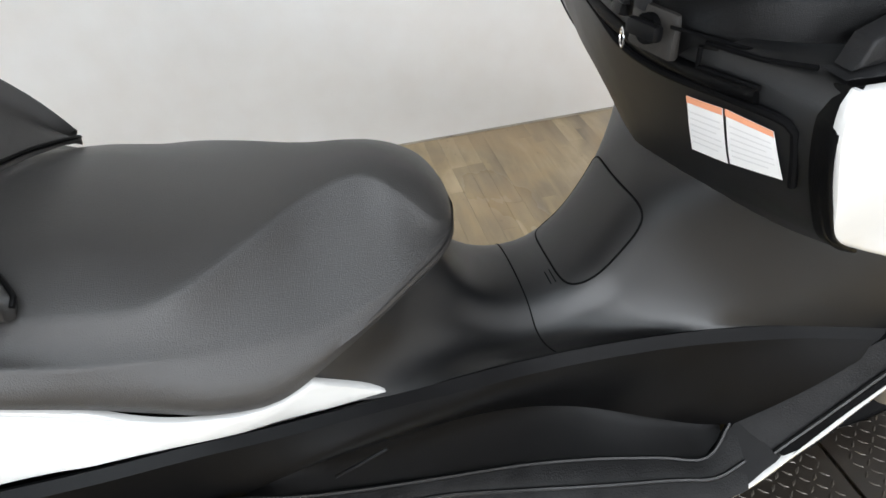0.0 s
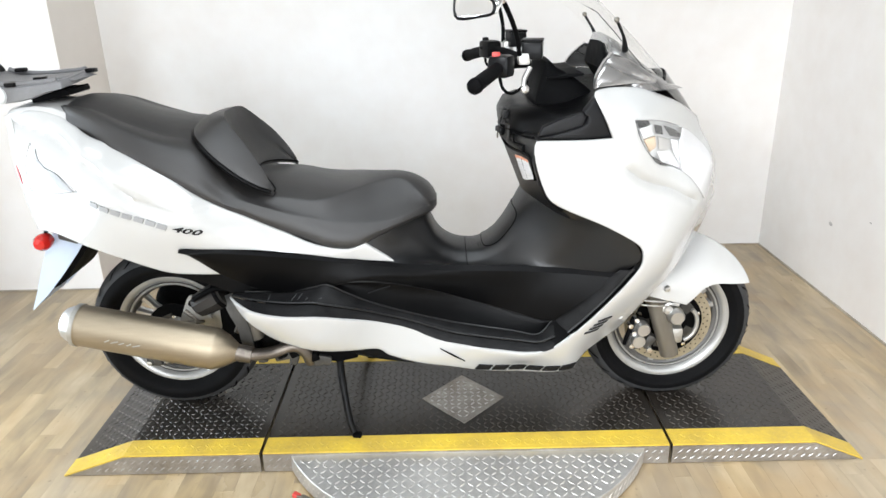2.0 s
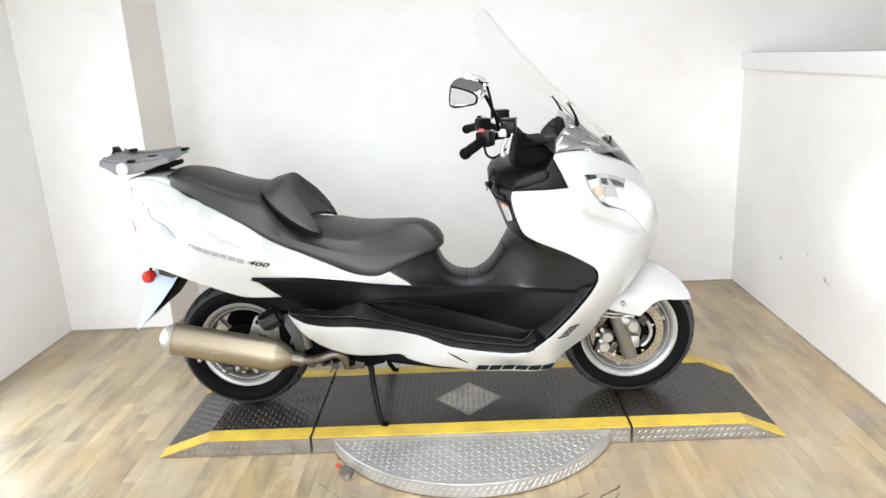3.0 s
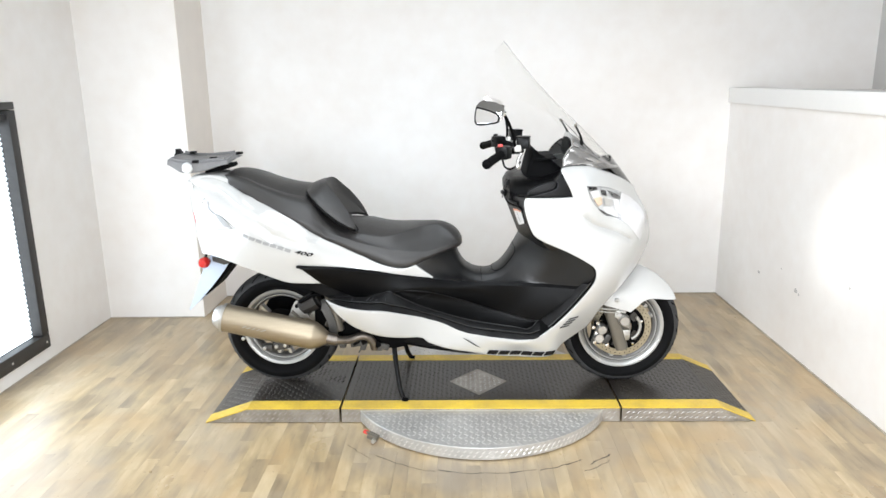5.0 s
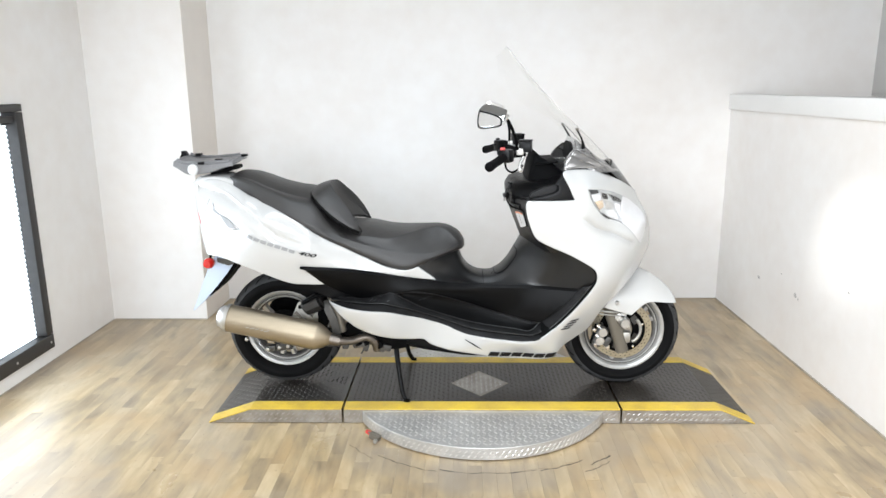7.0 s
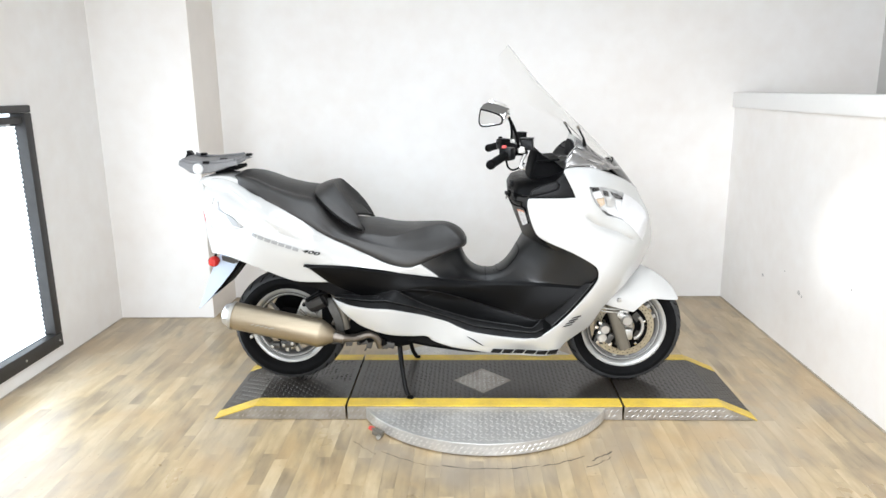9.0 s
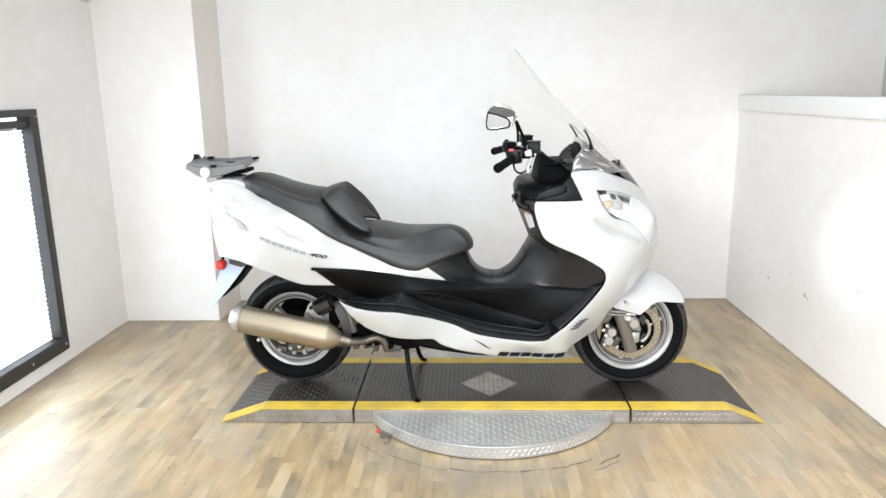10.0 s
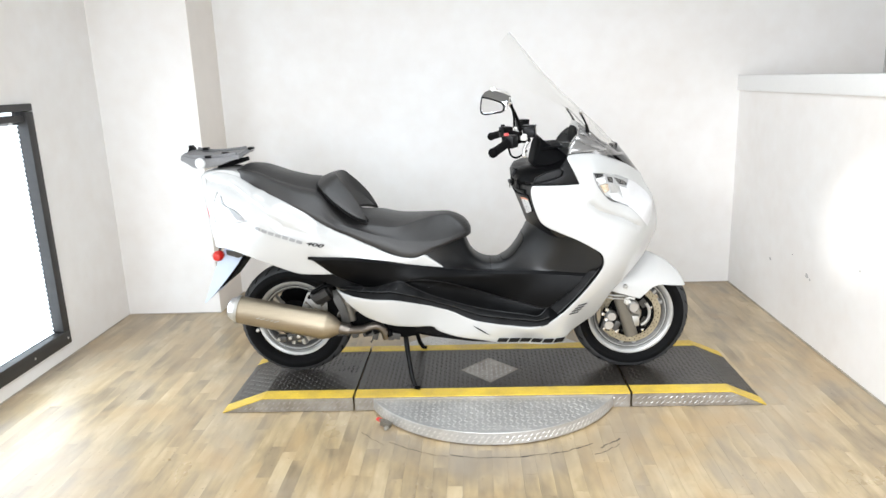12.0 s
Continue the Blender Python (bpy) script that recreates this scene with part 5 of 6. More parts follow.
for u0, u1, ds in ((0.1, 0.19, -0.55), (0.1, 0.19, -1.1)):
    part("lid_notch", tube([on_floorpan(S0 + ds, u, 0.0) for u in np.linspace(u0, u1, 6)], 0.0009, 6), DARK, lid)

# --- inner leg shield, glove box face
rings = []
for z, xc, xe, we in ((0.76, 0.325, 0.43, 0.25), (0.80, 0.307, 0.392, 0.288), (0.85, 0.288, 0.345, 0.318), (0.89, 0.272, 0.328, 0.322), (0.93, 0.257, 0.316, 0.324), (0.965, 0.248, 0.311, 0.322), (0.99, 0.248, 0.312, 0.318), (1.0, 0.256, 0.325, 0.312)):
    rings.append([(xc + (xe - xc) * abs(u) ** 1.5, we * u, z) for u in np.linspace(-1, 1, 25)] + [(0.5, 0.26, z), (0.5, -0.26, z)])
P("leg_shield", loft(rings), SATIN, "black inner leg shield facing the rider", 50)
# black edge band between shield and fairing
BAND_IN = [(0.313, 0.995, 0.31), (0.305, 0.96, 0.318), (0.31, 0.92, 0.32), (0.325, 0.88, 0.317), (0.35, 0.835, 0.308), (0.39, 0.8, 0.298)]
BAND_OUT = [(0.318, 1.002, 0.334), (0.308, 0.965, 0.334), (0.313, 0.925, 0.334), (0.328, 0.885, 0.33), (0.352, 0.84, 0.321), (0.39, 0.812, 0.311)]
both_sides("shield_edge", ruled(BAND_IN, BAND_OUT, 5, 0.005, 0.01), BLACK, scooter, "black edging of the leg shield", 40)


def shield_point(u, z, lift=0.0):
    """A place on the leg shield at the share u of its half-width."""
    rows = ((0.85, 0.288, 0.345, 0.318), (0.89, 0.272, 0.328, 0.322), (0.93, 0.257, 0.316, 0.324), (0.965, 0.248, 0.311, 0.322), (0.99, 0.248, 0.312, 0.318))
    zs = [r[0] for r in rows]
    xc, xe, we = (float(np.interp(z, zs, [r[i] for r in rows])) for i in (1, 2, 3))
    return (xc + (xe - xc) * abs(u) ** 1.5 - lift, we * u, z)


def sticker(corners, s0, s1, t0, t1, lift):
    """A patch of a label whose corners (bottom rear, bottom front, top front, top rear) are given as (share, height) on the shield."""
    a, b, c, d = (np.array(p) for p in corners)
    v, f = [], []
    for i in range(7):
        for j in range(5):
            s, t = s0 + (s1 - s0) * i / 6, t0 + (t1 - t0) * j / 4
            u, z = (a * (1 - s) + b * s) * (1 - t) + (d * (1 - s) + c * s) * t
            v.append(shield_point(-u, z, lift))
    for i in range(6):
        for j in range(4):
            k = i * 5 + j
            f.append((k, k + 1, k + 6, k + 5))
    return v, f


for corners in (((0.462, 0.853), (0.638, 0.864), (0.655, 0.934), (0.5, 0.927)), ((0.648, 0.866), (0.86, 0.885), (0.838, 0.936), (0.667, 0.935))):
    lab = P("warning_label", sticker(corners, 0, 1, 0, 1, 0.003), PAPER, "white warning sticker with an orange head band", 30)
    part("head_band", sticker(corners, 0, 1, 0.885, 1, 0.0038), ORANGE, lab)
    for i in range(6):
        part("text_bar", sticker(corners, 0.08, 0.92 - 0.12 * (i % 3 == 2), 0.72 - 0.11 * i, 0.75 - 0.11 * i, 0.0037), PRINT, lab)
P("glove_lid_gap", tube(smooth_line([(0.249, 0.06, 0.98), (0.248, 0.0, 0.966), (0.254, -0.059, 0.945), (0.267, -0.13, 0.94), (0.285, -0.229, 0.949), (0.3, -0.283, 0.949), (0.308, -0.289, 0.93), (0.317, -0.288, 0.885)], False, 0.012), 0.0042, 8), DARK, "dark gap round the glove box lid")

# --- dash tray with lock, key and pocket lids
rings = []
for x, zt, w in ((0.24, 1.0, 0.15), (0.238, 1.028, 0.165), (0.25, 1.05, 0.19), (0.285, 1.06, 0.23), (0.34, 1.058, 0.265), (0.4, 1.066, 0.285), (0.45, 1.086, 0.288), (0.5, 1.1, 0.26), (0.58, 1.11, 0.2)):
    half = [(w + 0.012, 0.985), (w + 0.01, zt - 0.03), (w * 0.95, zt - 0.008), (w * 0.75, zt), (w * 0.4, zt - 0.002), (0, zt)]
    rings.append([(x + 0.05 * (y / 0.25) ** 2, -y, z) for y, z in half] + [(x + 0.05 * (y / 0.25) ** 2, y, z) for y, z in reversed(half[:-1])])
P("dash_tray", loft(rings), BLACK, "black upper dash tray", 50)
TRI = [((0.31, 1.002), 1), (0.355, 1.012), (0.43, 1.034), ((0.44, 1.056), 1), (0.43, 1.066), ((0.462, 1.1), 1), (0.485, 1.048), ((0.507, 1.0), 1)]
both_sides("dash_corner", shell(TRI, lambda q: FRONTSIDE(q) - 0.012, 0.03, 0.006, 0.012), DASHGREY, scooter, "black dash corner panel")
LIDS = [((0.318, 1.006), 1), (0.37, 1.016), ((0.428, 1.033), 1), ((0.438, 1.054), 1), ((0.428, 1.064), 1), (0.38, 1.052), ((0.328, 1.03), 1)]
both_sides("pocket_lid", shell(LIDS, lambda q: FRONTSIDE(q) - 0.02, 0.02, 0.004, 0.01), DASHGREY, scooter, "black dash pocket lid")
lm = pose(0.251, -0.13, 0.988, 0, -84, 12)
lock = P("ignition_lock", placed(rounded_box((0.046, 0.066, 0.012), (0, 0, 0), 0.005), lm), LOCKSTEEL, "dull steel ignition lock plate with a key")
part("lock_barrel", placed(tube([(0.002, 0, 0.004), (0.002, 0, 0.014)], 0.015, 20), lm), DARK, lock)
part("key", placed(merged(rounded_box((0.017, 0.044, 0.014), (0.004, -0.006, 0.02), 0.006), rounded_box((0.004, 0.009, 0.014), (0.002, 0, 0.01), 0.001)), lm), GLOSSBLACK, lock, "black key grip")
part("key_ring", tube([(0.232 + 0.002 * math.cos(a), -0.098 + 0.008 * math.cos(a), 0.972 + 0.01 * math.sin(a)) for a in np.linspace(0, 6.28, 14)], 0.0014, 6), CHROME, lock)
for y, z, w, h, turn in ((-0.095, 1.034, 0.03, 0.024, 6), (-0.13, 1.033, 0.026, 0.02, 10), (-0.108, 1.008, 0.022, 0.016, 8), (-0.06, 0.99, 0.02, 0.016, 4), (-0.075, 1.012, 0.012, 0.03, 5)):
    P("dash_switch", placed(rounded_box((h, w, 0.014), (0, 0, 0), 0.004), pose(0.243 + abs(y) * 0.06, y, z, 0, -72, turn)), DASHGREY)
P("dash_ledge", tube(smooth_line([(0.252, 0.05, 0.982), (0.252, -0.03, 0.968), (0.262, -0.11, 0.958), (0.275, -0.185, 0.958), (0.292, -0.25, 0.962)], False, 0.012), 0.0085, 10), BLACK, "rounded ledge under the dash tray")
for line in (((0.268, -0.186, 0.988), (0.27, -0.182, 0.966), (0.289, -0.252, 0.97)), ((0.271, -0.19, 0.992), (0.29, -0.246, 0.994), (0.31, -0.29, 1.0)), ((0.247, -0.112, 1.016), (0.25, -0.118, 1.03), (0.26, -0.14, 1.048)), ((0.248, -0.058, 0.985), (0.246, -0.09, 1.022))):
    P("dash_groove", tube(smooth_line([(p, 1) for p in line], False, 0.008), 0.0026, 6), DARK)
both_sides("dash_gap", tube(smooth_line([(0.25, -0.16, 1.0), (0.275, -0.2, 0.997), (0.31, -0.245, 0.993)], False, 0.01), 0.002, 6), DARK, scooter)

# --- handlebar
BOOT = [(0.332, 1.02), (0.334, 1.08), (0.345, 1.13), (0.36, 1.176), (0.372, 1.178), (0.392, 1.156), (0.436, 1.134), (0.48, 1.1), (0.505, 1.068), (0.49, 1.03)]
rings = []
for y, k, dx in ((-0.138, 0.6, 0.0), (-0.134, 0.85, 0.0), (-0.122, 0.97, 0.0), (-0.06, 1.0, -0.004), (0.0, 1.0, -0.006), (0.06, 1.0, -0.004), (0.122, 0.97, 0.0), (0.134, 0.85, 0.0), (0.138, 0.6, 0.0)):
    rings.append([(x + dx, y, 1.02 + (z - 1.02) * k) for x, z in BOOT])
P("steering_boot", loft(rings), DARK, "black steering column cover", 50)
bar_line = smooth_line([(0.21, -0.3, 1.17), (0.26, -0.2, 1.175), (0.31, -0.08, 1.165), (0.32, 0.0, 1.16), (0.31, 0.08, 1.165), (0.265, 0.2, 1.175), (0.22, 0.3, 1.17)], False, 0.02)
P("handlebar", tube(bar_line, 0.013, 12), DARK, "black handlebar tube")
for s in (-1, 1):
    end = Vector((0.15 if s < 0 else 0.165, s * 0.405, 1.145))
    inner = Vector((0.215 if s < 0 else 0.225, s * 0.285, 1.172))
    way = (inner - end).normalized()
    ln = (inner - end).length
    grip = P("grip", tube([end + way * (ln * t) for t in np.linspace(0.12, 1, 14)], [0.018 if i % 2 else 0.0168 for i in range(14)], 16), RUBBER, "black ribbed rubber grip")
    part("bar_end", tube([end - way * 0.004, end, end + way * 0.012, end + way * 0.02], [0.012, 0.019, 0.02, 0.016], 16), DARK, grip, "black bar-end weight")
    box = P("switch_housing", placed(rounded_box((0.055, 0.06, 0.055), (0, 0, 0), 0.012), Matrix.Translation(inner + way * 0.025) @ pose(0, 0, 0, 0, 0, 25 * s)), GLOSSBLACK, "black handlebar switch housing")
    part("switch", rounded_box((0.02, 0.018, 0.014), tuple(inner + way * 0.02 + Vector((-0.012, s * 0.006, 0.03))), 0.004), REDPLASTIC if s < 0 else BLACK, box, "red stop switch" if s < 0 else "")
    part("button", rounded_box((0.012, 0.014, 0.012), tuple(inner + way * 0.03 + Vector((-0.03, 0, 0.004))), 0.003), BLACK, box)
    res = P("brake_reservoir", rounded_box((0.052, 0.062, 0.045), (0.312, s * 0.205, 1.21), 0.006, (0, 0, 12 * s)), GLOSSBLACK, "black square brake fluid reservoir")
    part("reservoir_cap", rounded_box((0.055, 0.065, 0.008), (0.312, s * 0.205, 1.2345), 0.003, (0, 0, 12 * s)), BLACK, res)
    part("clamp", rounded_box((0.03, 0.04, 0.03), (0.288, s * 0.215, 1.19), 0.006), CAST, res)
    lever = [(0.302, s * 0.243, 1.17), (0.293, s * 0.25, 1.156), (0.285, s * 0.256, 1.14), (0.285, s * 0.262, 1.122)]
    lv = P("brake_lever", tube(smooth_line(lever, False, 0.008), 0.007, 10), ALLOY, "polished brake lever")
    part("lever_ball", lathe([(0.0, -0.011), (0.009, -0.008), (0.0115, 0.0), (0.009, 0.008), (0.0, 0.011)], (0.287, s * 0.264, 1.118), 14), ALLOY, lv)
    P("throttle_cable", tube(smooth_line([(0.22, s * 0.28, 1.155), (0.228, s * 0.3, 1.125), (0.25, s * 0.29, 1.112), (0.28, s * 0.25, 1.12), (0.3, s * 0.2, 1.13)], False, 0.012), 0.0042, 8), DARK, "black control cable")
    # mirror on its stalk
    rim_line = [((0.113, 0.307, 1.364), 1), (0.108, 0.306, 1.34), (0.106, 0.308, 1.31), (0.112, 0.314, 1.295), (0.131, 0.333, 1.292), (0.165, 0.366, 1.298), (0.193, 0.394, 1.304), (0.202, 0.4, 1.315), (0.198, 0.394, 1.336), (0.16, 0.356, 1.353)]
    rim = [Vector((p[0] + (0.035 if s > 0 else 0.0), s * p[1], p[2])) for p in smooth_line(rim_line, True, 0.008)]
    mc = sum(rim, Vector()) / len(rim)
    back = Vector((0.68, -s * 0.68, 0.0))
    shape = [[mc + (p - mc) * k + back * d + Vector((0, 0, up)) for p in rim] for d, k, up in ((0.0, 1.0, 0.0), (0.006, 1.05, 0.003), (0.022, 1.03, 0.016), (0.042, 0.86, 0.03), (0.052, 0.5, 0.034))]
    mirror = P("rear_mirror", loft(shape), CHROME, "chrome-backed handlebar mirror", 50)
    glass = [mc + (p - mc) * 0.86 - back * 0.0015 for p in rim]
    part("mirror_glass", (glass, [tuple(range(len(glass)))]), MIRROR, mirror, "mirror glass", 0)
    part("mirror_rim", tube([mc + (p - mc) * 0.93 for p in rim + rim[:1]], 0.0036, 6), GLOSSBLACK, mirror, "black rim round the glass")
    far = 0.035 if s > 0 else 0.0
    stalk = smooth_line([(0.275, s * 0.235, 1.2), (0.265 + far * 0.3, s * 0.255, 1.25), (0.243 + far * 0.7, s * 0.29, 1.3), (0.222 + far, s * 0.318, 1.335), (0.2 + far, s * 0.335, 1.345)], False, 0.015)
    part("stalk", tube(stalk, 0.0062, 10), DARK, mirror, "black mirror stalk")
    part("stalk_joint", lathe([(0.0, -0.014), (0.011, -0.012), (0.013, 0.0), (0.011, 0.012), (0.0, 0.014)], (0.222 + far, s * 0.32, 1.338), 14), CHROME, mirror)

# --- instrument hood, garnish, screen
rings = []
for x, zt, w in ((0.524, 1.222, 0.13), (0.53, 1.234, 0.14), (0.55, 1.222, 0.155), (0.578, 1.2, 0.165), (0.62, 1.165, 0.16), (0.69, 1.118, 0.12)):
    zb = 1.10
    half = [(w + 0.045, zb), (w + 0.03, zb + (zt - zb) * 0.45), (w, zb + (zt - zb) * 0.8), (w * 0.7, zt), (0.0, zt + 0.004)]
    rings.append([(x + (0.035 if k == 0 else 0), -y, z) for k, (y, z) in enumerate(half)] + [(x + (0.035 if k == len(half) - 2 else 0), y, z) for k, (y, z) in enumerate(reversed(half[:-1]))])
hood = P("instrument_hood", loft(rings), GARNISH, "grey instrument hood behind the screen", 60)
dial = [(x - 0.004, y * 0.96, 1.1 + (z - 1.1) * 0.93) for x, y, z in rings[0]]
part("dial_face", loft([dial, [(x - 0.003, y * 0.9, 1.1 + (z - 1.1) * 0.9) for x, y, z in dial]]), DARK, hood, "black instrument face", 0)
GARN = [((0.47, 1.112), 1), (0.474, 1.14), (0.495, 1.172), ((0.522, 1.198), 1), (0.565, 1.18), (0.62, 1.148), ((0.652, 1.124), 1), (0.64, 1.114), (0.58, 1.119), (0.52, 1.118)]
GF = Field([(0.47, 1.112, 0.252), (0.512, 1.19, 0.205), (0.56, 1.178, 0.2), (0.672, 1.118, 0.17), (0.58, 1.119, 0.225), (0.62, 1.148, 0.195), (0.53, 1.14, 0.236)])
both_sides("screen_garnish", shell(GARN, GF, 0.02, 0.01, 0.01, creases=(([(0.5, 1.178), (0.55, 1.155), (0.6, 1.132), (0.66, 1.117)], 0.004, 0.01),)), GARNISH, scooter, "grey metallic garnish at the foot of the screen")
P("dash_lip", rounded_box((0.1, 0.3, 0.008), (0.41, 0, 1.135), 0.003, (0, -4, 0)), DARK)
CENTRE = smooth_line([(0.815, 0.0, 0.995), (0.772, 0.0, 1.054), (0.71, 0.0, 1.132), (0.629, 0.0, 1.217), (0.55, 0.0, 1.292), (0.473, 0.0, 1.366), (0.388, 0.0, 1.453), (0.312, 0.0, 1.543), (0.262, 0.0, 1.605), (0.242, 0.0, 1.628)], False, 0.9)
SIDE = smooth_line([(0.8, -0.03, 0.998), (0.735, -0.1, 1.045), (0.67, -0.15, 1.1), (0.6, -0.175, 1.17), (0.53, -0.19, 1.245), (0.475, -0.2, 1.3), (0.375, -0.205, 1.352), (0.295, -0.2, 1.4), (0.22, -0.19, 1.5), (0.205, -0.13, 1.585)], False, 0.9)


def screen(i0, i1, lift, sub=4):
    rings = []
    for i in np.linspace(i0, i1, (i1 - i0) * sub + 1):
        a, t = int(min(i, len(CENTRE) - 2)), 0
        t = i - a
        c, s = CENTRE[a] * (1 - t) + CENTRE[a + 1] * t, SIDE[a] * (1 - t) + SIDE[a + 1] * t
        rings.append([(c[0] + (s[0] - c[0]) * v * v + lift, s[1] * v * -1, c[2] + (s[2] - c[2]) * v * v + lift * 0.6) for v in np.linspace(-1, 1, 25)])
    outer = rings
    inner = [[(x - 0.0018, y * 0.998, z - 0.0012) for x, y, z in r] for r in rings]
    n, k = 25, len(rings)
    v = [p for r in outer for p in r] + [p for r in inner for p in r]
    o = n * k
    f = []
    for i in range(k - 1):
        for j in range(n - 1):
            q = (i * n + j, i * n + j + 1, (i + 1) * n + j + 1, (i + 1) * n + j)
            f += [q, tuple(o + t for t in reversed(q))]
    border = [j for j in range(n)] + [i * n + n - 1 for i in range(1, k)] + [(k - 1) * n + j for j in range(n - 2, -1, -1)] + [i * n for i in range(k - 2, 0, -1)]
    f += [(border[j], o + border[j], o + border[(j + 1) % len(border)], border[(j + 1) % len(border)]) for j in range(len(border))]
    return v, f


ws = P("windscreen", screen(2, 9, 0.0), ACRYLIC, "tall clear acrylic windscreen", 60)
ws.visible_shadow = False
P("lower_screen", screen(0, 2, 0.006), SMOKE, "dark tinted foot of the windscreen", 60)
for s in (-1, 1):
    br = P("screen_bracket", tube(smooth_line([(0.56, s * 0.17, 1.2), (0.55, s * 0.19, 1.235), (0.527, s * 0.205, 1.275)], False, 0.012), [0.009, 0.008, 0.006, 0.0045, 0.004, 0.004, 0.004, 0.004, 0.004, 0.004][: len(smooth_line([(0.56, s * 0.17, 1.2), (0.55, s * 0.19, 1.235), (0.527, s * 0.205, 1.275)], False, 0.012))], 10), GLOSSBLACK, "black windscreen bracket")
    part("bracket_knob", lathe([(0.0, -0.007), (0.006, -0.005), (0.0075, 0.0), (0.006, 0.005), (0.0, 0.007)], (0.525, s * 0.206, 1.28), 14), FORK, br)

# --- seat
stations = ((-1.003, 1.062, 0.05, 1.058, 0.07, 1.054, 0.075, 1.038), (-0.985, 1.082, 0.08, 1.072, 0.10, 1.06, 0.106, 1.035), (-0.95, 1.098, 0.105, 1.08, 0.14, 1.06, 0.147, 1.012),
            (-0.89, 1.1, 0.125, 1.078, 0.168, 1.044, 0.174, 0.984), (-0.8, 1.066, 0.145, 1.043, 0.2, 1.004, 0.21, 0.944), (-0.7, 1.04, 0.16, 1.012, 0.228, 0.962, 0.242, 0.906))
stations += ((-0.6, 1.02, 0.165, 0.985, 0.235, 0.915, 0.25, 0.85), (-0.53, 0.945, 0.18, 0.895, 0.23, 0.85, 0.244, 0.808), (-0.475, 0.88, 0.186, 0.848, 0.225, 0.826, 0.236, 0.782), (-0.43, 0.87, 0.19, 0.84, 0.221, 0.81, 0.23, 0.758), (-0.36, 0.866, 0.195, 0.832, 0.216, 0.785, 0.222, 0.724),
             (-0.3, 0.85, 0.19, 0.82, 0.21, 0.77, 0.222, 0.698), (-0.25, 0.841, 0.172, 0.82, 0.205, 0.757, 0.224, 0.681), (-0.185, 0.836, 0.12, 0.828, 0.195, 0.748, 0.217, 0.674))
stations += ((-0.12, 0.84, 0.068, 0.834, 0.18, 0.743, 0.197, 0.698), (-0.06, 0.843, 0.045, 0.838, 0.16, 0.748, 0.167, 0.718), (-0.02, 0.836, 0.062, 0.82, 0.137, 0.757, 0.142, 0.73), (0.02, 0.814, 0.085, 0.784, 0.106, 0.764, 0.112, 0.738),
             (0.043, 0.788, 0.066, 0.77, 0.073, 0.761, 0.075, 0.74), (0.054, 0.765, 0.026, 0.761, 0.03, 0.756, 0.032, 0.745))
rings = []
for x, zt, cw, zc, mw, zm, bw, zb in smooth_line(stations, False, 0.016):
    low = 0.009 * min(1.0, max(0.0, (x + 0.97) / 0.06)) * min(1.0, max(0.0, (-0.12 - x) / 0.22))
    zt, zc, cw = zt - low, zc - low * 1.3, cw * (1 - 8 * low)
    a, b, drop = np.array((cw, zc)), np.array((mw, zm)), zt - zc
    soft = min(1.0, max(0.0, (-0.42 - x) / 0.14))
    down = np.array((bw - mw + 0.002, (zb - zm) * 0.5))
    dense = [(0.0, zt), (cw * 0.3, zt - 0.05 * drop), (cw * 0.55, zt - 0.24 * drop), (cw * 0.76, zt - 0.52 * drop), (cw * 0.9, zt - 0.8 * drop), (cw * 0.975, zt - 0.95 * drop)]
    dense += [tuple(a + (b - a) * t + np.array((-0.0, -0.006)) * math.sin(math.pi * t) * (1 - soft) + np.array((0.012, 0.012)) * soft * math.sin(math.pi * t)) for t in (0.03, 0.12, 0.3, 0.5, 0.7, 0.88, 0.97)]
    dense += [tuple(b + down * t) for t in (0.06, 0.2, 0.5, 1.0)] + [(bw + 0.001, zb + 0.02), (bw - 0.001, zb + 0.008), (bw - 0.012, zb), (bw * 0.5, zb - 0.004)]
    rings.append([(x, -p[0], p[1]) for p in reversed(dense)] + [(x, p[0], p[1]) for p in dense[1:]])
seat = P("seat", loft(rings), VINYL, "dark grey stepped vinyl dual seat", 70)
# --- backrest pad
pad_rear = ((-0.64, 0.0, 1.008), (-0.637, 0.06, 1.005), (-0.622, 0.13, 0.996), (-0.6, 0.174, 0.98), (-0.556, 0.198, 0.94), (-0.495, 0.202, 0.89), (-0.438, 0.196, 0.854), (-0.407, 0.186, 0.841))
pad_top = ((-0.55, 0.0, 1.044), (-0.548, 0.055, 1.043), (-0.535, 0.1, 1.034), (-0.51, 0.125, 1.006), (-0.47, 0.15, 0.962), (-0.433, 0.168, 0.91), (-0.41, 0.178, 0.868), (-0.402, 0.182, 0.85))
pad_front = ((-0.478, 0.0, 0.872), (-0.466, 0.05, 0.872), (-0.44, 0.1, 0.864), (-0.424, 0.125, 0.857), (-0.411, 0.145, 0.851), (-0.403, 0.158, 0.846), (-0.398, 0.168, 0.842), (-0.399, 0.177, 0.838))
rows = [r + t + f for r, t, f in zip(pad_rear, pad_top, pad_front)]
flip = (1, -1, 1) * 3
rows = [tuple(c * k for c, k in zip(r, flip)) for r in reversed(rows)] + rows[1:]
flat = smooth_line(rows, False, 0.03)


def ring_curve(points, corners, sub):
    """A closed smooth ring with a fixed number of points, creased at the corners."""
    n, out = len(points), []
    for i in range(n):
        a, b = points[i], points[(i + 1) % n]
        p0 = 2 * a - b if i in corners else points[i - 1]
        p3 = 2 * b - a if (i + 1) % n in corners else points[(i + 2) % n]
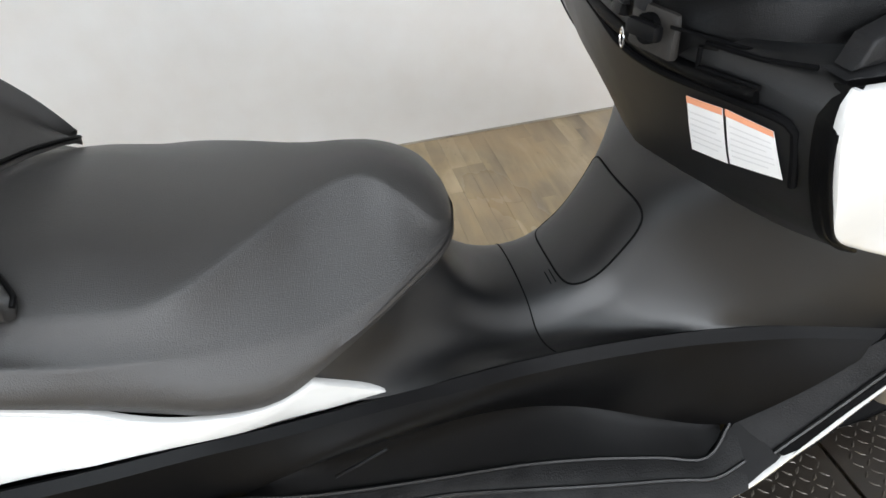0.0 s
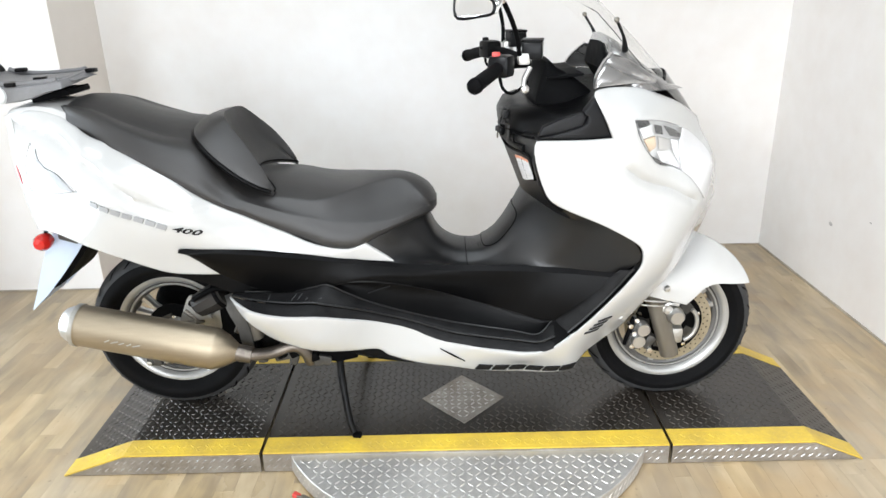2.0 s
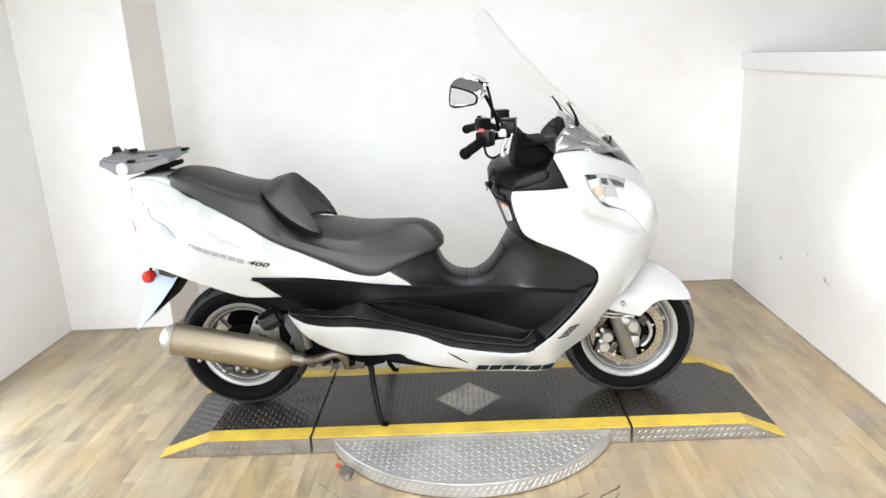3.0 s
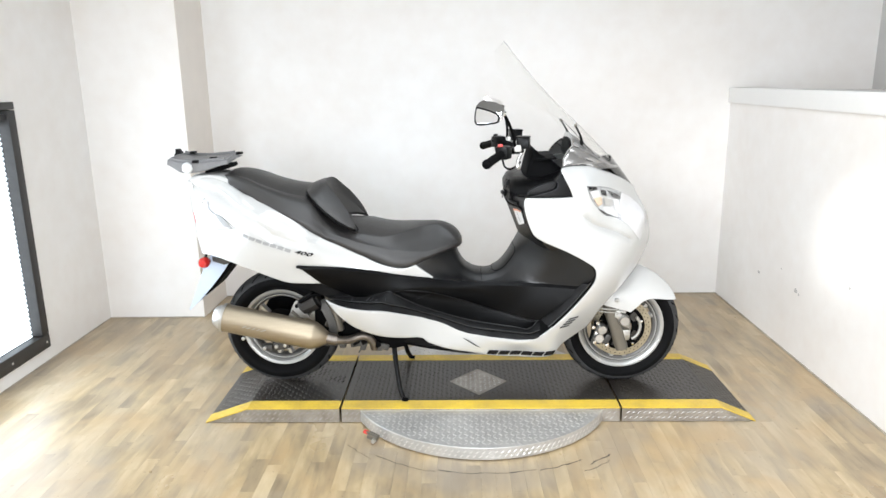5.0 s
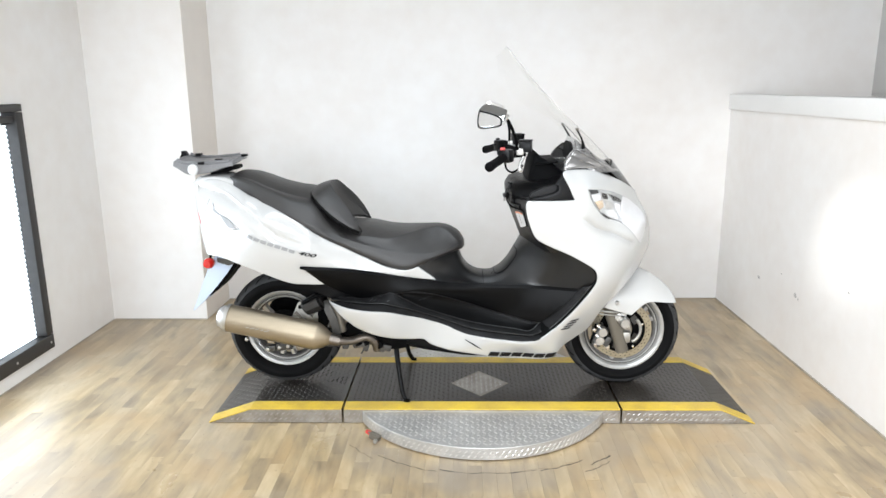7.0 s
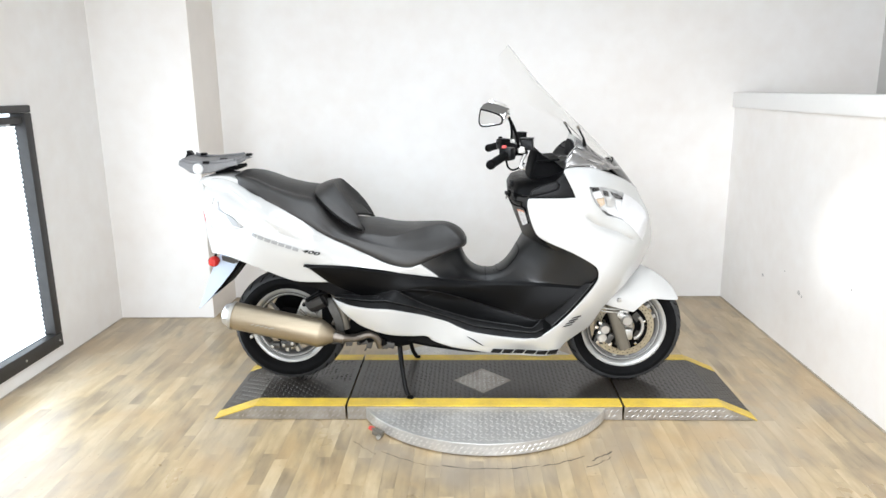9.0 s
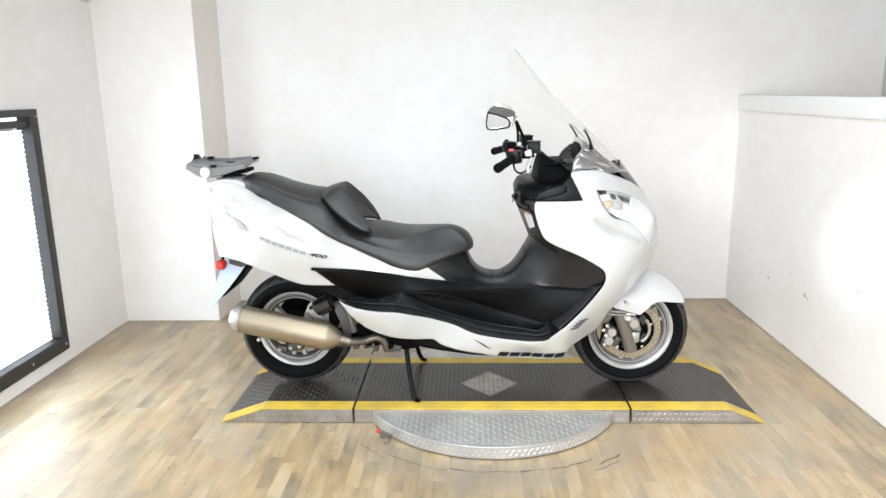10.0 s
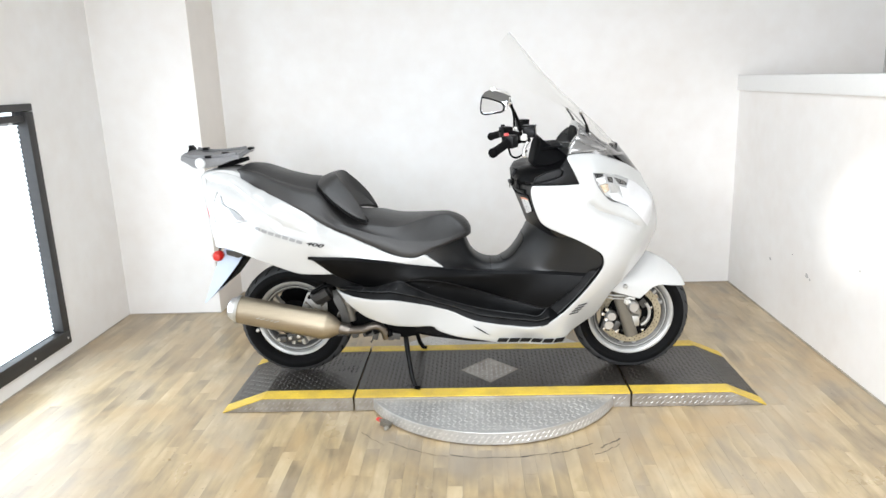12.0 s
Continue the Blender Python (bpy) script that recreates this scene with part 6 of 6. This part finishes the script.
        out += [tuple(0.5 * (2 * a + (b - p0) * t + (2 * p0 - 5 * a + 4 * b - p3) * t * t + (3 * a - p0 - 3 * b + p3) * t ** 3)) for t in (k / sub for k in range(sub))]
    return out


rings = []
for row in flat:
    R0, T0, F0 = Vector(row[0:3]), Vector(row[3:6]), Vector(row[6:9])
    out = Vector((0, R0.y, 0.1)).normalized()
    base = (R0 + F0) / 2 + Vector((0, 0, -0.035))
    size = (R0 - T0).length
    dent = Vector((-0.016, 0, -0.004))
    loop = [R0 + (base - R0) * 0.3, R0, R0 * 0.62 + T0 * 0.38 + out * 0.09 * size, R0 * 0.2 + T0 * 0.8 + out * 0.05 * size, T0, T0 * 0.55 + F0 * 0.45 + dent, F0, F0 + (base - F0) * 0.3]
    rings.append(ring_curve(loop, (4,), 4))
backrest = P("rider_backrest", loft(rings), VINYL, "dark grey vinyl rider backrest bolster", 75)
part("piping", tube([(r[0] * 0.96 + r[3] * 0.04, (r[1] * 0.96 + r[4] * 0.04) * 1.015, r[2] * 0.96 + r[5] * 0.04 - 0.001) for r in flat], 0.0062, 10), BLACK, backrest, "black edge welt of the backrest")
part("front_welt", tube([(r[6], r[7], r[8] + 0.002) for r in flat], 0.003, 8), BLACK, backrest)

# --- dark inner body, belly, engine
core = []
for x, z0, z1, w in ((-1.05, 0.76, 1.0, 0.1), (-0.9, 0.7, 1.0, 0.14), (-0.7, 0.64, 0.93, 0.16), (-0.5, 0.6, 0.8, 0.19), (-0.3, 0.42, 0.66, 0.18), (-0.1, 0.36, 0.58, 0.13), (0.1, 0.33, 0.53, 0.1), (0.3, 0.33, 0.54, 0.1), (0.42, 0.34, 0.72, 0.13), (0.55, 0.5, 1.0, 0.17), (0.68, 0.6, 1.0, 0.12)):
    core.append([(x, -w, z0), (x, -w, z1), (x, w, z1), (x, w, z0)])
P("inner_body", loft(core), DARK, "", 0)
P("engine_underside", loft([[(x, -w, z0), (x, -w, z1), (x, w, z1), (x, w, z0)] for x, z0, z1, w in ((-0.62, 0.36, 0.52, 0.12), (-0.5, 0.345, 0.5, 0.16), (-0.3, 0.325, 0.46, 0.17), (-0.1, 0.31, 0.42, 0.17))]), DARK, "", 20)
belly = []
for x, z0, z1, w in ((-0.42, 0.345, 0.46, 0.12), (-0.3, 0.318, 0.45, 0.17), (-0.12, 0.282, 0.4, 0.175), (0.05, 0.255, 0.36, 0.172), (0.25, 0.246, 0.34, 0.17), (0.4, 0.25, 0.34, 0.165), (0.455, 0.285, 0.36, 0.14)):
    belly.append([(x, -w, z1), (x, -w, z0 + 0.02), (x, -w * 0.85, z0), (x, w * 0.85, z0), (x, w, z0 + 0.02), (x, w, z1)])
P("belly_pan", loft(belly), BLACK, "black belly pan", 30)
under_tail = []
for x, z0, z1, w in ((-0.86, 0.665, 0.74, 0.15), (-0.72, 0.61, 0.72, 0.2), (-0.6, 0.58, 0.68, 0.225), (-0.5, 0.535, 0.65, 0.228), (-0.4, 0.5, 0.62, 0.2)):
    under_tail.append([(x, -w, z0), (x, -w, z1), (x, w, z1), (x, w, z0)])
P("under_seat_box", loft(under_tail), BLACK, "black lower edge under the tail", 30)
P("engine_case", merged(rounded_box((0.3, 0.2, 0.17), (-0.5, 0.02, 0.45), 0.03, (0, 8, 0)), rounded_box((0.22, 0.24, 0.13), (-0.38, 0.0, 0.42), 0.03)), DARK, "dark engine case")
P("drive_case", merged(rounded_box((0.5, 0.06, 0.16), (-0.64, 0.14, 0.385), 0.03, (0, 4, 0)), lathe([(0.0, 0.115), (0.12, 0.115), (0.132, 0.125), (0.132, 0.155), (0.11, 0.17), (0.0, 0.175)], AXR, 40)), DARK, "dark drive case on the far side of the wheel")
P("swing_arm", loft([[(x, y, z) for y, z in ((-0.115, z0), (-0.115, z1), (-0.085, z1), (-0.085, z0))] for x, z0, z1 in ((-0.8, 0.325, 0.375), (-0.65, 0.37, 0.43), (-0.56, 0.42, 0.5))]), CAST, "cast swing arm plate")
P("rear_strut", tube([(-0.72, -0.13, 0.46), (-0.68, -0.13, 0.42), (-0.74, -0.13, 0.41)], 0.014), FORK)
P("strut_plate", prism([(-0.74, 0.425), (-0.708, 0.498), (-0.7, 0.508), (-0.688, 0.508), (-0.68, 0.5), (-0.64, 0.43)], -0.14, -0.13), CAST, "triangular cast bracket with a bolt hole")
P("strut_bolt", lathe([(0.0, -0.012), (0.008, -0.01), (0.01, 0.0)], (-0.695, -0.14, 0.485), 10), DARK)
shock = P("air_canister", tube([(-0.668, -0.17, 0.486), (-0.662, -0.17, 0.49), (-0.61, -0.172, 0.517), (-0.59, -0.172, 0.527), (-0.584, -0.172, 0.53)], [0.03, 0.037, 0.042, 0.04, 0.032], 10), LOCKSTEEL, "dark faceted intake canister by the rear wheel", 20)
part("canister_clip", tube(smooth_line([(-0.668, -0.195, 0.52), (-0.64, -0.205, 0.538), (-0.6, -0.2, 0.556), (-0.575, -0.19, 0.552)], False, 0.012), 0.008), DARK, shock)
part("canister_band", tube([(-0.597, -0.172, 0.5235), (-0.588, -0.172, 0.528)], 0.0435, 10), DARK, shock, "", 20)
for i, (x0, z0, x1, z1, r) in enumerate(((-0.55, 0.57, -0.5, 0.38, 0.022), (-0.56, 0.44, -0.47, 0.5, 0.01), (-0.53, 0.5, -0.56, 0.4, 0.009), (-0.5, 0.41, -0.44, 0.48, 0.008))):
    P("engine_strut", tube([(x0, -0.17, z0), ((x0 + x1) / 2 + 0.01, -0.175, (z0 + z1) / 2), (x1, -0.17, z1)], r), FORK if i == 0 else PIPE)
P("sump_guard", loft([[(x, -w, z0), (x, -w - 0.012, (z0 + z1) / 2), (x, -w, z1), (x, w, z1), (x, w, z0)] for x, z0, z1, w in ((-0.57, 0.37, 0.5, 0.1), (-0.52, 0.325, 0.52, 0.15), (-0.46, 0.312, 0.5, 0.165), (-0.4, 0.318, 0.48, 0.16), (-0.34, 0.3, 0.45, 0.165), (-0.26, 0.29, 0.42, 0.17), (-0.2, 0.3, 0.4, 0.165))]), DARK, "dark engine sump", 25)
for x, z, w, h in ((-0.515, 0.348, 0.05, 0.03), (-0.43, 0.328, 0.03, 0.03), (-0.38, 0.333, 0.05, 0.026), (-0.33, 0.316, 0.026, 0.03)):
    P("sump_lug", rounded_box((w, 0.05, h), (x, -0.165, z), 0.006, (0, x * 60, 0)), DARK)
arc = np.linspace(radians(-5), radians(100), 20)
P("rear_inner_guard", loft([[(AXR[0] + r * math.cos(a), y, AXR[2] + r * math.sin(a)) for r, y in ((0.292, -0.07), (0.3, -0.03), (0.3, 0.03), (0.292, 0.07), (0.288, 0.07), (0.288, -0.07))] for a in arc]), DARK)

# --- exhaust
A, B = Vector((-1.003, -0.225, 0.462)), Vector((-0.603, -0.238, 0.379))
axis = (B - A).normalized()


def can(points, squash=1.0, n=40):
    side = Vector((0, 1, 0))
    side = (side - axis * side.dot(axis)).normalized()
    up = axis.cross(side)
    return loft([[A + axis * d + side * (r * math.cos(a) * squash) + up * (r * math.sin(a)) for a in np.linspace(0, 2 * math.pi, n, endpoint=False)] for d, r in points])


L = (B - A).length
exhaust = P("silencer", can([(0.0, 0.055), (0.001, 0.0625), (0.012, 0.0635), (0.014, 0.062), (L * 0.5, 0.063), (L - 0.006, 0.0635), (L, 0.062), (L + 0.03, 0.048), (L + 0.062, 0.026), (L + 0.066, 0.02)], 0.92), TITAN, "gold-toned brushed titanium silencer", 30)
part("end_cap", can([(-0.043, 0.001), (-0.043, 0.02), (-0.041, 0.034), (-0.034, 0.044), (-0.02, 0.052), (-0.004, 0.057), (0.0, 0.0585)], 0.92), ALLOY, exhaust, "bright satin end cap")
part("rim_band", can([(-0.004, 0.058), (-0.003, 0.0645), (0.009, 0.065), (0.011, 0.06)], 0.92), CAST, exhaust)
e = A + axis * (L + 0.06)
pipe = smooth_line([tuple(e), tuple(e + axis * 0.04), (-0.45, -0.215, 0.35), (-0.4, -0.197, 0.36), (-0.37, -0.19, 0.352), (-0.352, -0.18, 0.325), (-0.346, -0.165, 0.29)], False, 0.012)
part("pipe_collar", tube([e - axis * 0.004, e + axis * 0.045], 0.0255, 20), PIPE, exhaust)
part("header_pipe", tube(pipe, 0.0185, 16), PIPE, exhaust, "heat-stained exhaust pipe")
part("can_bracket", rounded_box((0.07, 0.025, 0.03), (-0.545, -0.17, 0.345), 0.008, (0, 12, 0)), DARK, exhaust)
for i, wid in enumerate((0.013, 0.02, 0.014, 0.012, 0.022)):
    d = 0.11 + 0.021 * i
    c = A + axis * d + Vector((0, -0.0605, -0.0))
    part("emblem_stroke", tube([c + Vector((-wid / 2, -0.0006, -0.003)), c + Vector((wid / 2, -0.0006, 0.001))], 0.002, 6), CAST, exhaust)

# castings and brackets under the engine
P("link_bracket", merged(rounded_box((0.1, 0.03, 0.022), (-0.535, -0.165, 0.325), 0.006, (0, 6, 0)), rounded_box((0.03, 0.034, 0.034), (-0.49, -0.165, 0.312), 0.008), rounded_box((0.03, 0.03, 0.026), (-0.56, -0.165, 0.318), 0.007)), DULLCAST, "grey cast linkage bracket")
P("link_bracket", merged(rounded_box((0.07, 0.03, 0.024), (-0.42, -0.16, 0.312), 0.007, (0, -10, 0)), rounded_box((0.024, 0.03, 0.04), (-0.395, -0.158, 0.3), 0.007, (0, 14, 0))), DULLCAST, "grey cast linkage bracket")
P("stand_mount", merged(rounded_box((0.05, 0.03, 0.03), (-0.305, -0.165, 0.3), 0.006, (0, 12, 0)), rounded_box((0.03, 0.024, 0.022), (-0.325, -0.165, 0.29), 0.005)), DULLCAST, "grey steel stand mount")
P("drain_hose", tube(smooth_line([(-0.405, -0.17, 0.31), (-0.407, -0.175, 0.29), (-0.418, -0.175, 0.272)], False, 0.006), 0.0035, 8), DULLCAST)
P("arm_link", ruled([(-0.588, 0.52, 0.175), (-0.58, 0.5, 0.19), (-0.568, 0.472, 0.197), (-0.548, 0.425, 0.2), (-0.542, 0.37, 0.195)], [(-0.56, 0.53, 0.175), (-0.548, 0.509, 0.19), (-0.531, 0.481, 0.197), (-0.512, 0.429, 0.2), (-0.506, 0.362, 0.195)], 4, 0.0, 0.012), DULLCAST, "curved grey casting beside the silencer")
P("rear_caliper", merged(rounded_box((0.075, 0.04, 0.04), (-0.785, -0.105, 0.285), 0.01, (0, -8, 0)), rounded_box((0.05, 0.04, 0.03), (-0.85, -0.105, 0.275), 0.009)), DULLCAST, "cast rear brake caliper")
for x, z in ((-0.765, 0.29), (-0.805, 0.284), (-0.86, 0.276), (-0.955, 0.325)):
    P("caliper_pin", lathe([(0.0, -0.012), (0.008, -0.01), (0.009, 0.004)], (x, -0.125, z), 12), CAST)

# --- centre stand
for s in (-1, 1):
    leg = tube(smooth_line([(-0.262, s * 0.14, 0.315), (-0.248, s * 0.19, 0.22), (-0.228, s * 0.232, 0.11), (-0.216, s * 0.245, TOP + 0.016)], False, 0.03), [0.013, 0.012, 0.012, 0.012, 0.012, 0.011, 0.011, 0.011, 0.011, 0.011, 0.011, 0.011][: len(smooth_line([(-0.262, s * 0.14, 0.315), (-0.248, s * 0.19, 0.22), (-0.228, s * 0.232, 0.11), (-0.216, s * 0.245, TOP + 0.016)], False, 0.03))], 12)
    st = P("stand_leg", leg, GLOSSBLACK, "black centre stand leg")
    part("stand_foot", rounded_box((0.028, 0.024, 0.01), (-0.207, s * 0.247, TOP + 0.0085), 0.004, (0, 6, 0)), DARK, st)
P("stand_cross_bar", tube([(-0.262, -0.16, 0.31), (-0.262, 0.16, 0.31)], 0.014, 12), DARK)
P("stand_spring", tube([(-0.3 + 0.06 * t, -0.13 + 0.01 * math.cos(t * 50), 0.33 + 0.01 * math.sin(t * 50)) for t in np.linspace(0, 1, 60)], 0.002, 5), CAST)
P("stand_pivot", rounded_box((0.06, 0.3, 0.05), (-0.28, 0, 0.335), 0.01), DARK)
for x, z, r in ((-0.335, 0.325, 0.012), (-0.30, 0.33, 0.011), (-0.38, 0.335, 0.012)):
    P("frame_nut", lathe([(0.0, -0.02), (r, -0.018), (r, 0.0)], (x, -0.15, z), 10), CAST)

# --- rear end: plate, lamp, rack
P("mud_flap", loft([[(x, -w, z), (x, w, z), (x - 0.035, w, z + 0.004), (x - 0.035, -w, z + 0.004)] for x, z, w in ((-0.985, 0.73, 0.09), (-0.985, 0.672, 0.09), (-1.035, 0.61, 0.09), (-1.085, 0.55, 0.088), (-1.115, 0.527, 0.08), (-1.135, 0.516, 0.075))]), DARK, "black mud flap behind the rear wheel", 30)
plate = P("number_plate", loft([[(x, -w, z), (x, w, z), (x + 0.003, w, z + 0.001), (x + 0.003, -w, z + 0.001)] for x, z, w in ((-1.205, 0.455, 0.098), (-1.2, 0.462, 0.102), (-1.11, 0.665, 0.102), (-1.107, 0.672, 0.098))]), PLATE, "pale blue number plate", 0)
side_plate = [(-1.2, 0.455), (-1.15, 0.58), (-1.112, 0.67), (-1.08, 0.715), (-1.0, 0.728), (-0.988, 0.695), (-1.027, 0.64), (-1.085, 0.57), (-1.14, 0.51)]
both_sides("plate_bracket", prism(side_plate, -0.104, -0.1), PLATE, scooter, "pale bracket beside the number plate", 0)
both_sides("plate_strut", prism([(-1.072, 0.71), (-1.0, 0.695), (-0.995, 0.678), (-1.02, 0.672), (-1.07, 0.688)], -0.109, -0.104), DULLCAST, scooter, "", 0)
for i in range(5):
    z = 0.52 + 0.026 * i
    x = -1.2 + (z - 0.462) * 0.443
    part("plate_bar", tube([(x - 0.003, -0.06, z), (x - 0.003, 0.06, z)], 0.004, 6), DECALDARK, plate)
for s in (-1, 1):
    ind = P("rear_marker", lathe([(0.0, -0.03), (0.016, -0.027), (0.024, -0.014), (0.0255, 0.0), (0.023, 0.018), (0.0, 0.022)], (-1.097, s * 0.142, 0.692), 24), REDLENS, "round red rear marker lamp on a stem")
    part("stem", tube(smooth_line([(-1.097, s * 0.13, 0.7), (-1.09, s * 0.12, 0.728), (-1.07, s * 0.1, 0.735)], False, 0.01), 0.006, 8), DARK, ind)
# luggage rack: a thick moulded plate with a rim, catches and a round release button
RACK_UP = [(-1.222, 1.146), (-1.2, 1.15), (-1.175, 1.14), (-1.081, 1.136), (-1.033, 1.14), (-0.998, 1.142), (-0.967, 1.147), (-0.948, 1.149)]
RACK_LOW = [(-0.942, 1.13), (-0.962, 1.124), (-0.988, 1.117), (-1.04, 1.1), (-1.089, 1.09), (-1.159, 1.088), (-1.2, 1.112), (-1.226, 1.13)]
profile = [tuple(p) for p in smooth_line(RACK_UP + RACK_LOW, True, 0.012)]


def across_rack(y):
    """Where the near edge of the plate shifts to at y, and how long the plate is there."""
    k = min(1.0, abs(y) / 0.125)
    return (-0.028 * (y + 0.11) / 0.22 - 0.012, 1.0 - 0.07 * k ** 4, 0.006 * (y + 0.11) / 0.22)


rings = []
for y in (-0.124, -0.121, -0.114, -0.1, -0.05, 0.0, 0.05, 0.1, 0.114, 0.121, 0.124):
    dx, k, dz = across_rack(y)
    thin = {0.124: 0.6, 0.121: 0.85, 0.114: 0.96}.get(abs(y), 1.0)
    mid = 1.126
    rings.append([(-1.06 + (x + 1.06) * k + dx, y, mid + (z - mid) * thin + dz) for x, z in profile])
rack = P("luggage_rack", loft(rings), RACKGREY, "grey plastic top-case rack plate", 40)
part("rack_tray", loft([[(x + across_rack(w)[0], -w, z), (x + across_rack(w)[0], w, z), (x, w, z - 0.01), (x, -w, z - 0.01)] for x, z, w in ((-1.2, 1.151, 0.07), (-1.12, 1.144, 0.085), (-1.02, 1.147, 0.085), (-0.95, 1.153, 0.07))]), RACKGREY, rack, "", 20)
for y in (-0.112, 0.112):
    rim = [(x + across_rack(y)[0] * 0.8, y, z + 0.004 + across_rack(y)[2]) for x, z in smooth_line(RACK_UP[1:-1], False, 0.02)]
    part("rack_rim", tube(rim, 0.007, 8), RACKGREY, rack)
part("rack_hook", loft([[(x - w, 0.075, z), (x + w, 0.075, z), (x + w, 0.1, z), (x - w, 0.1, z)] for x, z, w in ((-1.255, 1.145, 0.018), (-1.25, 1.162, 0.013), (-1.256, 1.176, 0.008))]), GLOSSBLACK, rack, "black hook of the rack")
for x, y, z in ((-1.03, -0.095, 1.151), (-0.965, 0.07, 1.156), (-1.19, 0.1, 1.158), (-1.1, -0.118, 1.14)):
    part("rack_catch", rounded_box((0.026, 0.03, 0.012), (x, y, z), 0.003), GLOSSBLACK, rack)
part("release_button", placed(lathe([(0.0, -0.008), (0.018, -0.007), (0.0235, -0.002), (0.0245, 0.008)], (0, 0, 0), 28), pose(-1.14, -0.125, 1.112, 0, 0, -10)), BOXWHITE, rack, "round pale release button")
part("rack_support", merged(rounded_box((0.11, 0.035, 0.018), (-1.03, -0.05, 1.1), 0.005, (0, -11, 0)), rounded_box((0.11, 0.035, 0.018), (-1.03, 0.05, 1.1), 0.005, (0, -11, 0)), rounded_box((0.05, 0.12, 0.016), (-1.0, 0, 1.108), 0.006)), DARK, rack, "black steel rack support")

# ---------------------------------------------------------------- floor strips
rng = random.Random(5)
WID = 0.056
UNIT = [(0.0002, 0.0, 0.0), (WID - 0.0002, 0.0, 0.0), (WID - 0.0002, 1.0, 0.0), (0.0002, 1.0, 0.0), (0.0002, 0.0, -0.0035), (WID - 0.0002, 0.0, -0.0035), (WID - 0.0002, 1.0, -0.0035), (0.0002, 1.0, -0.0035)]
FACES = [(0, 1, 2, 3), (0, 4, 5, 1), (1, 5, 6, 2), (2, 6, 7, 3), (3, 7, 4, 0)]
strip_mesh = bpy.data.meshes.new("strip")
strip_mesh.from_pydata(UNIT, [], FACES)
strip_mesh.materials.append(WOOD)
joined_v, joined_f, near = [], [], 0
x = ROOM_L - 0.02
while x < ROOM_R + 0.02:
    first = 0.02 + rng.uniform(0, 0.3)
    y = FRONT + first
    end = JUT if x + WID < -1.606 else BACK
    while y < end:
        ln = min(rng.choice((0.22, 0.3, 0.42, 0.6, 0.8)) * rng.uniform(0.85, 1.15), end - y)
        if ln > 0.02:
            inner = -1.3 < x < 1.5 and -1.35 < y < -0.35 and near < 300
            if inner:
                ob = new("strip", strip_mesh)
                ob.parent = floor
                ob.location, ob.scale = (x, y + 0.0002, 0.0), (1, ln - 0.0004, 1)
                near += 1
            else:
                k = len(joined_v)
                joined_v += [(x + px, y + 0.0002 + py * (ln - 0.0004), pz) for px, py, pz in UNIT]
                joined_f += [tuple(k + i for i in q) for q in FACES]
        y += ln
    joined_v += [(x + px, FRONT + py * (first - 0.0002), pz) for px, py, pz in UNIT]
    joined_f += [tuple(len(joined_v) - 8 + i for i in q) for q in FACES]
    x += WID
tagged(part("floor_strips", (joined_v, joined_f), WOOD, floor, "", 0), kind="stuff")

# grey rub marks on the half wall
for y, z, w, h in ((0.9, 0.335, 0.022, 0.012), (0.44, 0.358, 0.02, 0.017), (0.405, 0.348, 0.008, 0.01), (-0.05, 0.52, 0.01, 0.006), (0.62, 0.43, 0.009, 0.005)):
    ring = [(ROOM_R - 0.0012, y + w * math.cos(a) * (0.75 + 0.5 * noise.noise((y * 9, math.cos(a), math.sin(a)))), z + h * math.sin(a) * (0.75 + 0.5 * noise.noise((z * 9, math.sin(a), 1.0)))) for a in np.linspace(0, 2 * math.pi, 16, endpoint=False)]
    tagged(link_mesh("wall_mark", (ring, [tuple(range(16))]), RUBMARK, None, "", 0), "small grey rub mark on the white wall", "rub mark", "rub marks on the wall", "stuff")

# dark scuff lines round the turntable
v, f = [], []
for a0, a1, r0, w in ((-105, -73, 0.685, 0.0022), (-72, -56, 0.70, 0.0026), (-56, -47, 0.745, 0.004), (-128, -106, 0.7, 0.0018), (-60, -50, 0.775, 0.003), (-140, -128, 0.73, 0.0016)):
    k = len(v)
    steps = 26
    for i in range(steps + 1):
        a = radians(a0 + (a1 - a0) * i / steps)
        wob = 0.008 * noise.noise((a0, i * 0.25, 0.3))
        wd = w * (0.35 + abs(noise.noise((a0 * 1.7, i * 0.4, 2.0))) * 1.6)
        for r in (r0 + wob - wd, r0 + wob + wd):
            v.append((TC[0] + r * math.cos(a), TC[1] + r * math.sin(a), 0.0008))
    f += [(k + 2 * i, k + 2 * i + 2, k + 2 * i + 3, k + 2 * i + 1) for i in range(steps)]
tagged(link_mesh("scuff_marks", (v, f), surface("rubber_scuff", (0.05, 0.045, 0.04), 0.7, vary=0.5, scale=40), None, "", 0), "dark curved rubber scuff marks on the floor", "scuff", "", "stuff")
